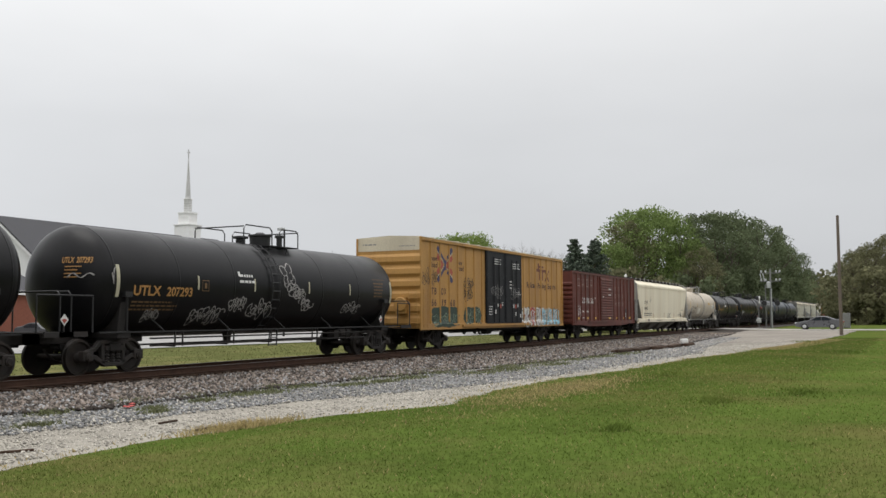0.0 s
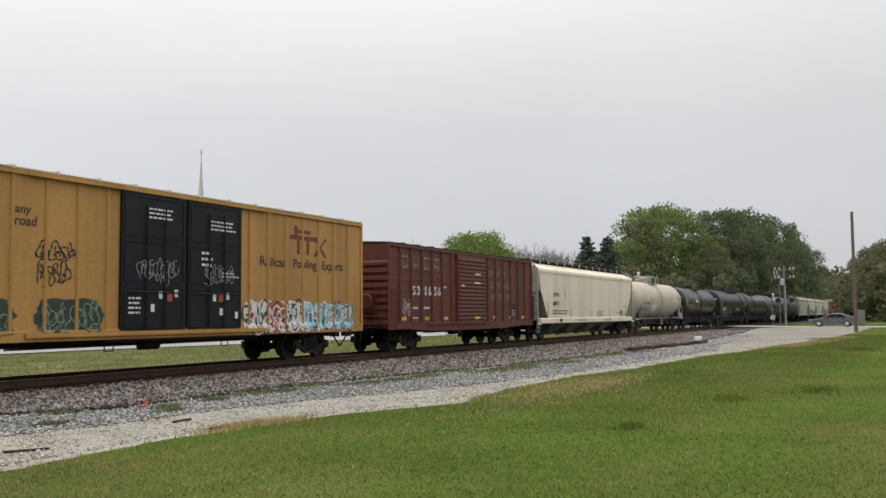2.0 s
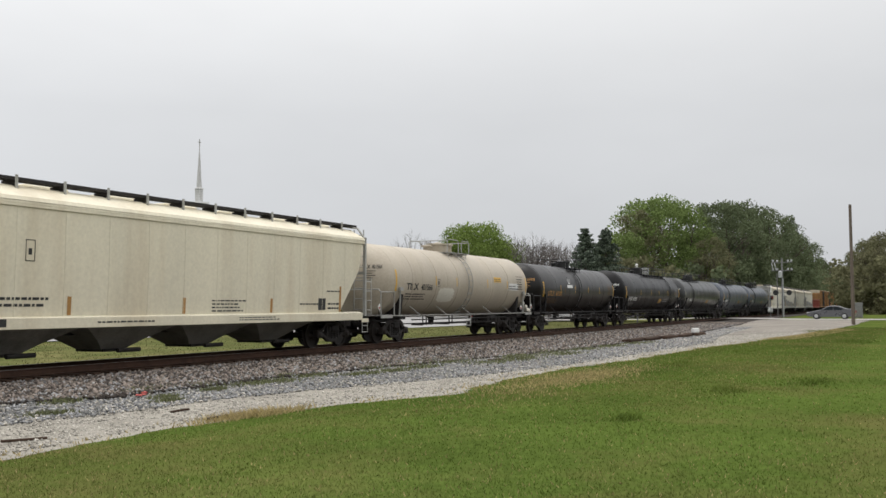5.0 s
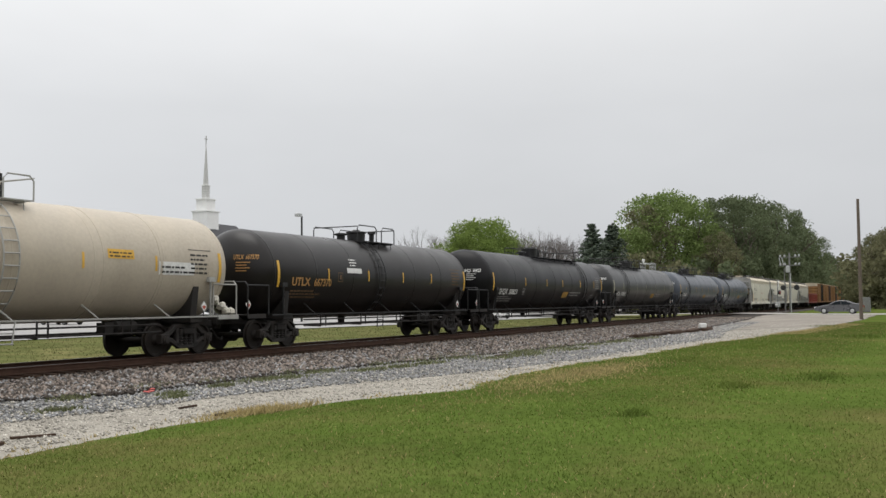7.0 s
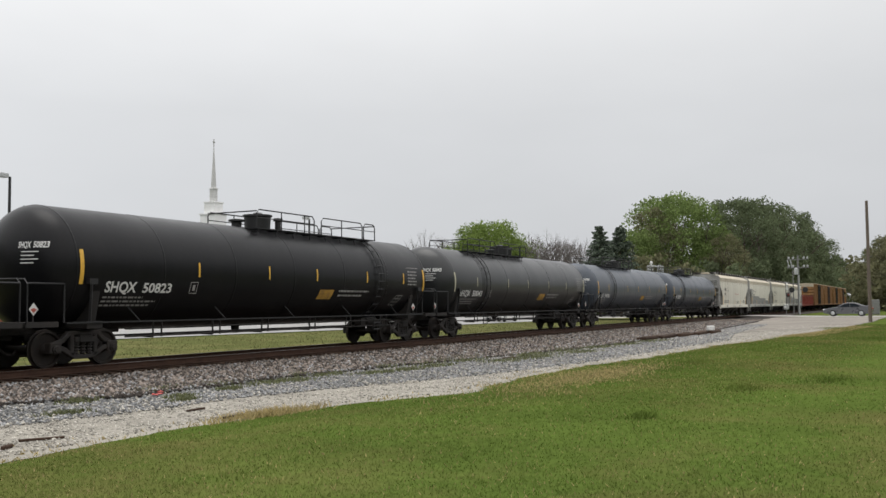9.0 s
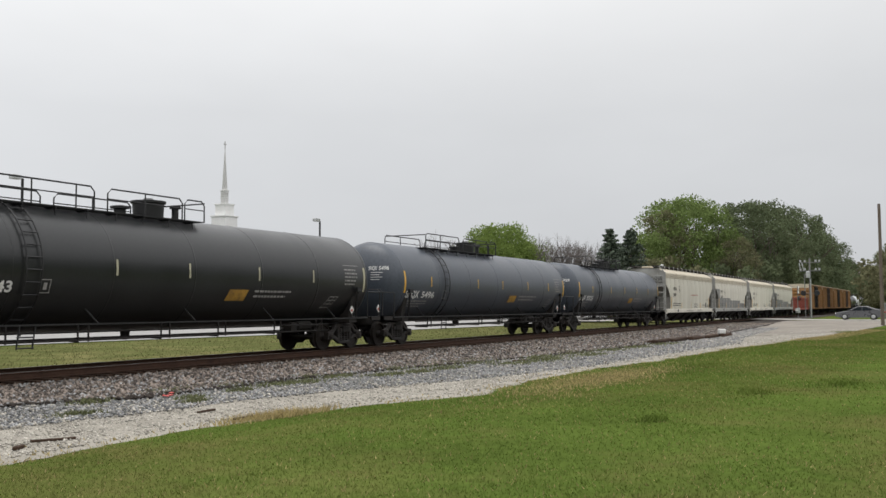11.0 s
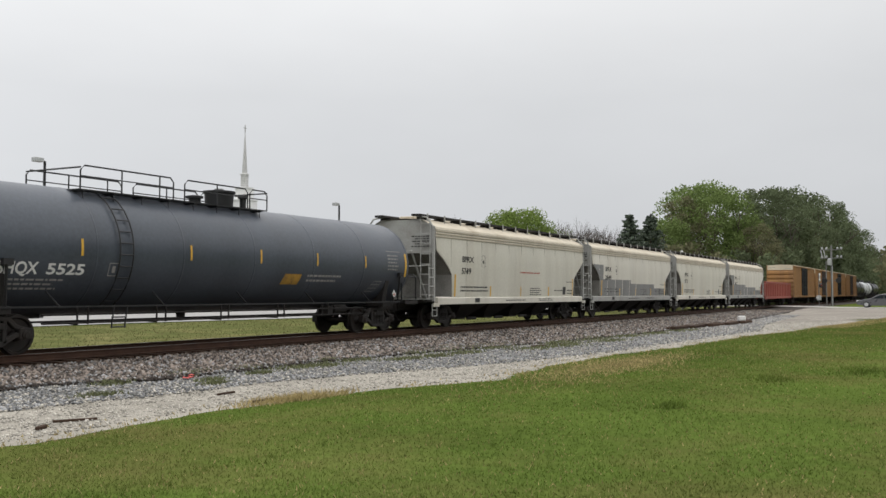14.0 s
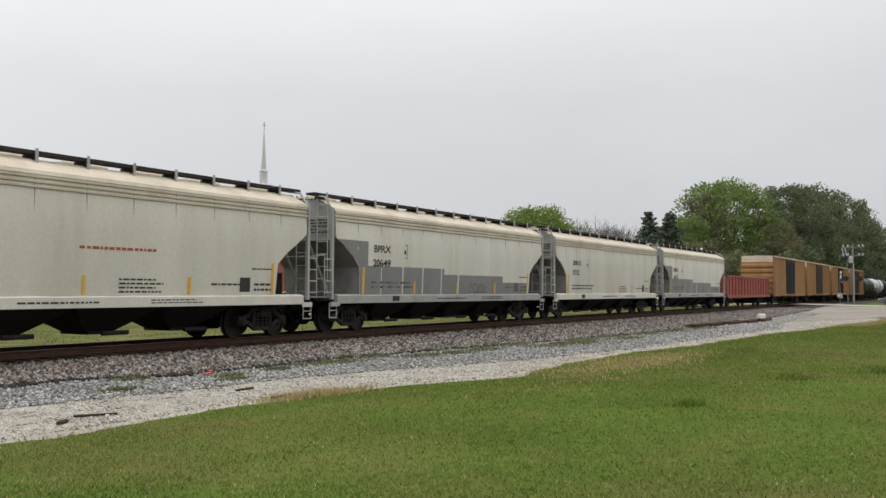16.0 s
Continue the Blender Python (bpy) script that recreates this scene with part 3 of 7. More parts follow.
def tank_car(label, x0, c1, c2, seam1, seam2, radius, zc, paint, walk_span, ladder_x, dome_x, stripes, stripe_mat, mark="", mark_mat=None, mark_x=0.6, print_mat=None,
             seed=1, rail_mat=None, graffiti=False, placards=True, logo=False, sill_mat=None, bands=(), cage=False, patch_x=None, small=True, mark_dz=0.0, notice_x=None):
    """All x are along the train; x0 is the car's lower end sill."""
    rnd = random.Random(seed)
    car = start_car("tank_car", label, "tank car", x0)
    rail_mat, sill_mat = rail_mat or RAILING, sill_mat or UNDER
    print_mat = print_mat or (PAINT_DULL_ORANGE if mark_mat is PAINT_ORANGE else None)
    c1, c2, s1, s2 = c1 - x0, c2 - x0, seam1 - x0, seam2 - x0
    hi = c2 + c1
    R = radius
    head = 0.78
    prof = [(s1 - head * math.sin(a), R * math.cos(a) if a < 1.57 else 0.01) for a in [math.pi / 2 * k / 9 for k in range(9, -1, -1)]]
    prof += [(s1 + (s2 - s1) * k / 6, R) for k in range(1, 6)]
    prof += [(s2 + head * math.sin(a), R * math.cos(a) if a < 1.57 else 0.01) for a in [math.pi / 2 * k / 9 for k in range(10)]]
    shell = part("tank", MB().lathe(prof, 0, 56, at=(0, 0, zc)), paint, car, smooth=True)
    seams = MB()
    for k in range(7):
        x = s1 + (s2 - s1) * k / 6
        seams.lathe([(x - 0.025, R), (x - 0.01, R + 0.006), (x + 0.01, R + 0.006), (x + 0.025, R)], 0, 56, at=(0, 0, zc))
    parts("weld_seam", seams, paint, shell)
    for b in bands:
        part("jacket_band", MB().lathe([(b - x0 - 0.06, R), (b - x0 - 0.05, R + 0.012), (b - x0 + 0.05, R + 0.012), (b - x0 + 0.06, R)], 0, 56, at=(0, 0, zc)), paint, shell, smooth=True)

    def surf(u, v, off):
        d = max(-R * 0.999, min(R * 0.999, v - zc))
        k = (R + off) / R
        return (u, -math.sqrt(R * R - d * d) * k, zc + d * k)

    def head_surf(u, v, off):
        d = math.hypot(u, v - zc) / R
        return (s1 - head * math.sqrt(max(0, 1 - d * d)) - off - 0.01, u, v)

    # stub sills, bolster saddles, end platforms
    for a, b, c in ((0, c1 + 1.9, c1), (c2 - 1.9, hi, c2)):
        m = MB().box(a, b, -0.28, 0.28, 0.80, 1.08)
        m.box(c - 0.25, c + 0.25, -1.42, 1.42, 0.93, 1.12)
        m.prism([(-1.3, 1.1), (1.3, 1.1), (R * 0.93, zc - R * 0.36), (0.5, zc - R * 0.85), (-0.5, zc - R * 0.85), (-R * 0.93, zc - R * 0.36)], 0, c - 0.13, c + 0.13)
        part("stub_sill", m, UNDER, car, bevel=0.015)
    for a, b in ((0.05, 0.95), (hi - 0.95, hi - 0.05)):
        m = MB()
        for k in range(7):
            m.box(a + (b - a) * k / 7, a + (b - a) * (k + 0.75) / 7, -1.45, 1.45, 1.09, 1.12)
        m.box(a, b, -1.47, -1.43, 1.0, 1.13).box(a, b, 1.43, 1.47, 1.0, 1.13)
        part("end_platform", m, sill_mat, car)
    for a, b in ((0.1, 0.1), (hi - 0.1, hi - 0.1)):
        m = MB()
        for y in (-1.42, 1.42):
            m.tube([(a, y, 1.1), (a, y, 2.0), (a, y * 0.93, 2.12), (a, 0, 2.12), (a, -y * 0.93, 2.12)][:4], 0.024, 6)
            x_in = 1.15 if a < 1 else hi - 1.15
            m.tube([(a, y, 2.02), (x_in, y, 2.02), (x_in, y, 1.95), (x_in, y, 1.1)], 0.024, 6)
        part("end_railing", m, sill_mat if sill_mat is not UNDER else rail_mat, car, smooth=True)
    # side running rail, hangers and struts
    m = MB()
    for y in (-1.43, 1.43):
        m.box(c1 - 0.9, c2 + 0.9, y - 0.035, y + 0.035, 1.07, 1.11)
        k = c1 + 1.5
        while k < c2 - 1:
            m.tube([(k, y, 1.1), (k - 0.22, surf(0, 1.45, 0)[1] * (1 if y < 0 else -1), 1.45)], 0.02, 5)
            k += (c2 - c1 - 2.6) / 4
    part("side_rail", m, sill_mat if sill_mat is not UNDER else rail_mat, car)
    # brake rodding below the tank
    m = MB()
    for z, y in ((0.90, -1.2), (0.70, -1.2), (0.72, -0.5)):
        m.tube([(c1 + 1.2, y, z), (c2 - 1.2, y, z)], 0.026, 5)
    k = c1 + 2.2
    while k < c2 - 1.5:
        for d in (0, 0.32):
            m.tube([(k + d, -1.2, 1.1), (k + d, -1.2, 0.66)], 0.026, 5)
        m.tube([(k, -1.2, 0.66), (k + 0.32, -0.5, 0.66)], 0.02, 5)
        k += rnd.uniform(2.2, 2.8)
    part("brake_rodding", m, UNDER, car)
    m = MB().lathe([(c2 - 2.5, 0.05), (c2 - 2.45, 0.16), (c2 - 1.75, 0.16), (c2 - 1.7, 0.05)], 0, 12, at=(0, -0.75, 0.86))
    m.box(c2 - 2.9, c2 - 2.6, -0.9, -0.6, 0.68, 0.98)
    m.lathe([(0.62, 0.06), (0.66, 0.12), (0.8, 0.13), (0.98, 0.16)], 2, 12, at=((c1 + c2) / 2 - 1.0, 0, 0))
    parts("brake_cylinder", m, UNDER, car)
    # top walkway with railing
    wa, wb = walk_span[0] - x0, walk_span[1] - x0
    zt = zc + R
    pa = max(wa, dome_x - x0 - 0.9) if wb - wa < 5 else wa
    for y in (-0.72, 0.72):
        m = MB()
        for j in range(5):
            m.box(pa, wb, y - 0.24 + j * 0.1, y - 0.17 + j * 0.1, zt - 0.10, zt - 0.07)
        x = pa + 0.1
        while x < wb:
            m.box(x, x + 0.04, y - 0.26, y + 0.26, zt - 0.15, zt - 0.10)
            m.tube([(x + 0.03, y * 1.25, zt - 0.12), (x + 0.03, y * 1.3, zt - 0.36)], 0.014, 5)
            x += 0.95
        part("top_walkway", m, rail_mat, car)
    m = MB()
    up = 0.5
    spans = [(wa, wa + (wb - wa) * 0.5), (wa + (wb - wa) * 0.64, wb)] if wb - wa < 5 else [(wa, wa + (wb - wa) * 0.44), (wa + (wb - wa) * 0.5, wb - 0.9), (wb - 0.8, wb)]
    for y in (-0.98, 0.98):
        for a, b in spans:
            m.tube([(a, y, zt - 0.1), (a, y, zt + up - 0.12), (a + 0.12, y, zt + up), (b - 0.12, y, zt + up), (b, y, zt + up - 0.12), (b, y, zt - 0.1)], 0.022, 6)
            if wb - wa > 5:
                m.tube([(a, y, zt + up * 0.48), (b, y, zt + up * 0.48)], 0.016, 5)
            x = a + 1.3
            while x < b - 0.5:
                m.tube([(x, y, zt - 0.1), (x, y, zt + up)], 0.02, 5)
                x += 1.3
    for x in (wa, wb):
        m.tube([(x, -0.98, zt + up - 0.05), (x, 0.98, zt + up - 0.05)], 0.022, 6)
    part("top_railing", m, rail_mat, car, smooth=True)
    d = dome_x - x0
    g, e = (1.22, 0.1) if logo else (1.4, 0.0) if patch_x else (1.0, 0.0)
    m = MB().lathe([(zt - 0.08, 0.34 * g), (zt + 0.28 + e, 0.36 * g), (zt + 0.30 + e, 0.40 * g), (zt + 0.36 + e, 0.40 * g), (zt + 0.38 + e, 0.2), (zt + 0.44 + e, 0.12)], 2, 20, at=(d, 0, 0))
    part("manway", m, rail_mat if rail_mat is RAILING else paint, car, smooth=True)
    m = MB().lathe([(zt - 0.06, 0.16), (zt + 0.16, 0.16), (zt + 0.18, 0.26), (zt + 0.24, 0.26), (zt + 0.27, 0.1)], 2, 14, at=(d - 0.95, 0.1, 0))
    m.lathe([(zt - 0.06, 0.1), (zt + 0.3, 0.1), (zt + 0.31, 0.16), (zt + 0.4, 0.16), (zt + 0.42, 0.05)], 2, 12, at=(d + 0.85, -0.2, 0))
    part("safety_valve", m, paint if patch_x else RAILING, car, smooth=True)
    # side ladder following the shell
    lx = ladder_x - x0
    part("ladder", ladder(lx - 0.21, lx + 0.21, 1.12, zt - 0.16, 0, 10, 0.02, surf), rail_mat, car, smooth=True)
    m = MB()
    for x in (lx - 0.21, lx + 0.21):
        m.tube([(x, -1.45, 1.1), (x - 0.1, -1.47, 0.55)], 0.02, 5)
    for z in (0.58, 0.82):
        m.tube([(lx - 0.3, -1.47, z), (lx + 0.15, -1.47, z)], 0.018, 5)
    part("step", m, rail_mat, car)
    # paint marks on the shell
    for i, x in enumerate(stripes):
        ends = i in (0, len(stripes) - 1)
        m = MB()
        patch(m, surf, x - x0 - (0.06 if ends else 0.035), x - x0 + (0.06 if ends else 0.035), zc - (0.42 if ends else 0.16), zc + (0.42 if ends else 0.24), 0.008, n=6)
        part("stripe", m, stripe_mat, shell, "reflective safety stripe")
    if mark:
        a, b = mark.split(" ")
        m = MB()
        write(m, a, surf, mark_x, zc - 0.36 + mark_dz, 0.27, 1.05)
        write(m, b, surf, mark_x + 1.28, zc - 0.36 + mark_dz, 0.25, 1.05)
        parts("letter", m, mark_mat, shell)
        m = MB()
        bars(m, surf, mark_x, zc - 0.76 + mark_dz * 0.8, 1.9, 0.30, 3, rnd, 0.008)
        part("small_print", m, print_mat or mark_mat, shell)
        m = MB()
        u, v = (mark_x + 3.05, zc - 0.62) if logo else (mark_x + 2.75, zc - 0.2)
        for q in ((u, u + 0.3, v, v + 0.02), (u, u + 0.3, v + 0.3, v + 0.32), (u, u + 0.02, v, v + 0.32), (u + 0.28, u + 0.3, v, v + 0.32), (u + 0.1, u + 0.2, v + 0.08, v + 0.24)):
            patch(m, surf, *q, 0.008, n=1)
        part("track_square", m, print_mat or mark_mat, shell)
        m = MB()
        write(m, a, head_surf, 0.40, zc + 0.45, 0.15, 0.34)
        write(m, b, head_surf, 0.80, zc + 0.45, 0.15, 0.36)
        for k in range(4):
            patch(m, head_surf, 0.5, 0.95 - 0.1 * (k % 2), zc + 0.34 - k * 0.09, zc + 0.365 - k * 0.09, n=2)
        for p in range(0, len(m.v)):
            m.v[p] = (m.v[p][0], -m.v[p][1], m.v[p][2])
        part("end_lettering", m, mark_mat, shell)
    if small:
        m = MB()
        bars(m, surf, s2 - 1.35, zc - 0.20, 0.8, 0.62, 5, rnd, 0.008)
        patch(m, surf, s2 - 1.4, s2 - 0.45, zc + 0.46, zc + 0.48, 0.008)
        part("data_panel", m, print_mat or mark_mat or PAINT_GREY, shell)
    if logo:
        m = MB()
        ue = s1 + 0.605 * (s2 - s1)
        patch(m, surf, ue - 0.45, ue + 0.4, zc - 0.76, zc - 0.44, 0.008, lean=0.35)
        part("emblem", m, PAINT_GOLD, shell, "slanted dull gold emblem panel")
        m = MB()
        bars(m, surf, ue + 0.8, zc - 0.66, 2.2, 0.3, 2, rnd, 0.008)
        part("cargo_lettering", m, PAINT_GREY, shell)
        m = MB()
        u, v = s2 - 2.4, zc - 0.98
        for k in range(4):
            patch(m, surf, u + 0.1 * k, u + 0.5 + 0.1 * k, v + k * 0.12, v + k * 0.12 + 0.02, 0.008)
        for k in (0, 0.24, 0.48):
            patch(m, surf, u + k, u + k + 0.02, v, v + 0.37, 0.008, lean=0.85)
        part("inspection_table", m, PAINT_GREY, shell)
    if placards:
        m = MB()
        for x, y, z in ((s2 - 0.75, -1.47, 1.38), (0.55, -1.1, 1.42)):
            m.prism([(x - 0.13, z), (x, z - 0.15), (x + 0.13, z), (x, z + 0.15)], 1, y, y + 0.012)
        parts("placard", m, PAINT_WHITE, car, "white diamond hazard placard")
        m = MB()
        for x, y, z in ((s2 - 0.75, -1.473, 1.38), (0.55, -1.103, 1.42)):
            m.prism([(x - 0.09, z), (x, z - 0.09), (x + 0.09, z), (x, z + 0.03)], 1, y, y + 0.003)
        parts("placard_mark", m, PAINT_RED, car)
        m = MB()
        for x, y, z in ((s2 - 0.75, -1.455, 1.1), (0.55, -1.085, 1.1)):
            m.box(x - 0.02, x + 0.02, y, y + 0.02, z, z + 0.3)
        parts("placard_bracket", m, UNDER, car)
    m = MB()
    for x in (s1 + 0.55, s2 - 0.4):
        m.tube([(x, -1.40, 1.1), (x - 0.12, surf(0, zc - 0.35, 0.05)[1], zc - 0.35)], 0.035, 5)
        m.box(x - 0.24, x + 0.02, surf(0, zc - 0.35, 0.12)[1], surf(0, zc - 0.35, 0)[1], zc - 0.42, zc - 0.28)
    parts("grab_post", m, sill_mat if sill_mat is not UNDER else rail_mat, car)
    if graffiti:
        m = MB()
        scrawl(m, surf, 5.0, 6.5, zc - 1.15, zc - 0.62, 4, 0.05, rnd)
        scrawl(m, surf, 6.6, 7.4, zc - 0.80, zc - 0.38, 3, 0.05, rnd)
        scrawl(m, surf, 7.6, 8.9, zc - 1.05, zc - 0.45, 3, 0.05, rnd)
        scrawl(m, surf, 9.3, 10.0, zc + 0.0, zc + 0.75, 1, 0.05, rnd)
        for k in range(6):
            scrawl(m, surf, 9.5 + k * 0.24, 9.95 + k * 0.24, zc - 0.16 - k * 0.12, zc + 0.25 - k * 0.13, 1, 0.05, rnd)
        scrawl(m, surf, 13.2, 14.4, zc - 0.8, zc - 0.45, 4, 0.035, rnd)
        scrawl(m, surf, 3.1, 3.7, zc - 1.05, zc - 0.75, 3, 0.035, rnd)
        part("graffiti", m, PAINT_GREY, shell, "white spray-painted graffiti outlines")
        m = MB()
        ribbon(m, head_surf, [(-1.25 + 0.05 * j, zc + 0.12 + 0.06 * math.sin(j * 0.8)) for j in range(14)], 0.04, 0.02)
        ribbon(m, surf, [(s1 - 0.1 + 0.02 * j, zc + 0.2 - 0.1 * j * (1 if j < 4 else -0.2)) for j in range(8)], 0.05, 0.012)
        part("end_graffiti", m, PAINT_GREY, shell)
        m = MB()
        bars(m, surf, 7.0, zc + 0.10, 0.95, 0.36, 2, rnd, 0.01)
        patch(m, surf, 6.95, 7.05, zc + 0.3, zc + 0.44, 0.011)
        part("notice", m, PAINT_WHITE, shell, "white stencilled notice")
    if notice_x:
        m = MB()
        patch(m, surf, notice_x - x0 - 0.45, notice_x - x0 + 0.55, zc + 0.12, zc + 0.30, 0.008)
        bars(m, surf, notice_x - x0 - 0.2, zc + 0.38, 0.5, 0.3, 3, rnd, 0.008)
        part("notice", m, PAINT_WHITE, shell, "white notice panel")
    if patch_x:
        m = MB()
        blob(m, surf, patch_x - x0 - 1.0, patch_x - x0 + 0.65, zc - 0.88, zc - 0.22, rnd)
        part("paint_patch", m, HOP_PALE, shell, "pale patch of fresh paint")
        m = MB()
        patch(m, surf, s2 - 4.4, s2 - 3.5, zc + 0.12, zc + 0.36, 0.008)
        part("warning_panel", m, PAINT_YELLOW, shell)
        m = MB()
        patch(m, surf, s2 - 2.6, s2 - 1.2, zc - 0.25, zc + 0.1, 0.008)
        pn = part("notice_panel", m, PAINT_WHITE, shell)
        m = MB()
        bars(m, surf, s2 - 2.5, zc - 0.2, 1.25, 0.26, 2, rnd, 0.012)
        part("notice_print", m, PAINT_BLACK, pn)
        m = MB()
        bars(m, surf, s2 - 4.35, zc + 0.16, 0.8, 0.18, 2, rnd, 0.012)
        part("warning_print", m, PAINT_BLACK, pn)
        m = MB()
        for k in range(9):
            a = k * 2.4
            m.lathe([(-0.1, 0.02), (-0.05, 0.1), (0.06, 0.09), (0.1, 0.02)], 2, 7, at=(hi - 0.9 + 0.09 * k, -1.3 + 0.1 * math.sin(a), 1.2 + 0.05 * abs(math.cos(a)) + (0.07 * (5 - k) if k < 5 else 0)))
        part("snagged_sheeting", m, HOP_PALE, car, "pale crumpled sheeting caught on the platform", smooth=True)
    running_gear(car, c1, c2, 0, hi)
    return car


# ---- box cars ----


def box_car(label, x0, x1, top, paint, roof_paint, end_top, posts, doors, door_paint, seed, style):
    rnd = random.Random(seed)
    car = start_car("box_car", label, "box car", x0)
    n = x1 - x0
    h, sill = 1.58, 0.9
    s = side_plane(-h)
    body = part("body", MB().box(0.04, n - 0.04, -h + 0.05, h - 0.05, sill + 0.06, top - 0.12), paint, car)
    parts("side_sill", MB().box(0.0, n, -h - 0.012, -h + 0.06, sill, sill + 0.26).box(0.0, n, h - 0.06, h + 0.012, sill, sill + 0.26), paint, car, bevel=0.008)
    parts("top_chord", MB().box(0.0, n, -h - 0.02, -h + 0.08, top - 0.2, top - 0.05).box(0.0, n, h - 0.08, h + 0.02, top - 0.2, top - 0.05), paint, car, bevel=0.01)
    roof = MB()
    for k in range(int(n / 1.25)):
        a, b = n * k / int(n / 1.25), n * (k + 1) / int(n / 1.25)
        roof.prism([(-h - 0.03, top - 0.07), (h + 0.03, top - 0.07), (h + 0.03, top - 0.04), (0, top + 0.04), (-h - 0.03, top - 0.04)], 0, a, b - 0.06)
        roof.prism([(-h - 0.03, top - 0.09), (h + 0.03, top - 0.09), (h + 0.03, top + 0.0), (0, top + 0.08), (-h - 0.03, top + 0.0)], 0, b - 0.06, b)
    parts("roof_panel", roof, roof_paint, car)
    # corrugated ends: bold horizontal ribs with shallow valleys
    lo = sill + 0.1
    for x, d in ((0.0, -1), (n, 1)):
        rows, step = [], (top - 0.75 - lo) / (6 if style != "red" else 9)
        count = 6 if style != "red" else 9
        pts = []
        for k in range(count):
            z = lo + k * step
            pts += [(z + 0.02, 0.0), (z + 0.05, 0.0), (z + step * 0.35, 0.085), (z + step * 0.75, 0.075), (z + step * 0.97, 0.0)]
        pts += [(top - 0.72, 0.0), (top - 0.1, 0.0)]
        for y in (-h + 0.02, h - 0.02):
            rows.append([(x + d * q, y, z) for z, q in pts])
        m = MB()
        m.quad_grid(rows)
        end = part("end_wall", m, paint, car)
        if end_top is not paint:
            part("end_band", MB().box(x - 0.012 if d < 0 else x, x if d < 0 else x + 0.012, -h + 0.02, h - 0.02, top - 0.62, top - 0.06), end_top, end, "cream painted band under the roof")
            m = MB()
            bars(m, end_plane(x + d * 0.012, d), 0.6 if d < 0 else -1.4, top - 0.36, 0.8, 0.14, 1, rnd, 0.004)
            bars(m, end_plane(x + d * 0.012, d), -1.3, top - 0.45, 0.9, 0.1, 1, rnd, 0.004)
            part("end_lettering", m, PAINT_GREY, end)
        parts("corner_post", MB().box(x - 0.05, x + 0.05, -h - 0.015, -h + 0.07, sill, top - 0.05).box(x - 0.05, x + 0.05, h - 0.07, h + 0.015, sill, top - 0.05), paint, car, bevel=0.012)
        xe = x + d * 0.16
        part("end_ladder", ladder(0, 0.4, lo, lo + 1.6, 0, 4, 0.016, lambda u, v, off, xe=xe: (xe, -1.45 + u, v)), paint, end)
        part("crossover_platform", MB().box(min(x, x + d * 0.35), max(x, x + d * 0.35), -0.9, 0.9, 0.98, 1.02), UNDER, car)
    hb = MB().lathe([(0.2, 0.28), (0.23, 0.31), (0.26, 0.28)], 0, 20, at=(-0.5, -0.7, 2.0)).box(-0.24, 0.0, -0.95, -0.45, 1.6, 2.3)
    part("hand_brake", hb, paint, car)
    # side posts
    pw, pd = (0.075, 0.075) if style == "red" else (0.05, 0.05)
    post = MB().prism([(-pw, 0.0), (-pw * 0.6, -pd), (pw * 0.6, -pd), (pw, 0.0)], 2, sill + 0.26, top - 0.2).mesh("side_post")
    for x in posts:
        part("side_post", post, paint, car, loc=(x - x0, -h + 0.05, 0))
        o = part("side_post", post, paint, car, loc=(x - x0, h - 0.05, 0))
        o.rotation_euler = (0, 0, math.pi)
    if style == "red":
        edges = [0.1] + sorted(x - x0 for x in posts) + [n - 0.1]
        for a, b in zip(edges, edges[1:]):
            if b - a < 1.5:
                for k in range(1, 7):
                    z = sill + 0.3 + (top - sill - 0.5) * k / 7
                    part("panel_seam", MB().prism([(-h + 0.052, z - 0.03), (-h + 0.034, z), (-h + 0.052, z + 0.03)], 0, a + 0.07, b - 0.07), paint, body)
    # side ladder at the low end and the far end
    for a in (0.12, n - 0.52):
        part("side_ladder", ladder(a, a + 0.4, sill + 0.1, sill + 1.75, -h - 0.05, 5, 0.014), paint, car)
    for a in (0.1, n - 0.5):
        m = MB().tube([(a, -h, sill), (a, -h, sill - 0.36), (a + 0.4, -h, sill - 0.36), (a + 0.4, -h, sill)], 0.016, 5)
        part("stirrup_step", m, UNDER, car)
    part("centre_sill", MB().box(0.2, n - 0.2, -0.3, 0.3, 0.72, 1.0).box(n * 0.35, n * 0.65, -1.5, -1.2, 0.84, 0.95), UNDER, car)
    rod = MB().tube([(4.2, -0.9, 0.72), (n - 4.2, -0.9, 0.74)], 0.022, 5)
    for x in (n * 0.36, n * 0.6):
        rod.tube([(x, -1.3, 0.9), (x, -1.3, 0.6), (x + 0.3, -1.3, 0.6), (x + 0.3, -1.3, 0.9)], 0.018, 5)
    rod.lathe([(n * 0.45, 0.05), (n * 0.45 + 0.05, 0.15), (n * 0.45 + 0.7, 0.15), (n * 0.45 + 0.75, 0.05)], 0, 12, at=(0, -0.8, 0.72))
    part("brake_gear", rod, UNDER, car)
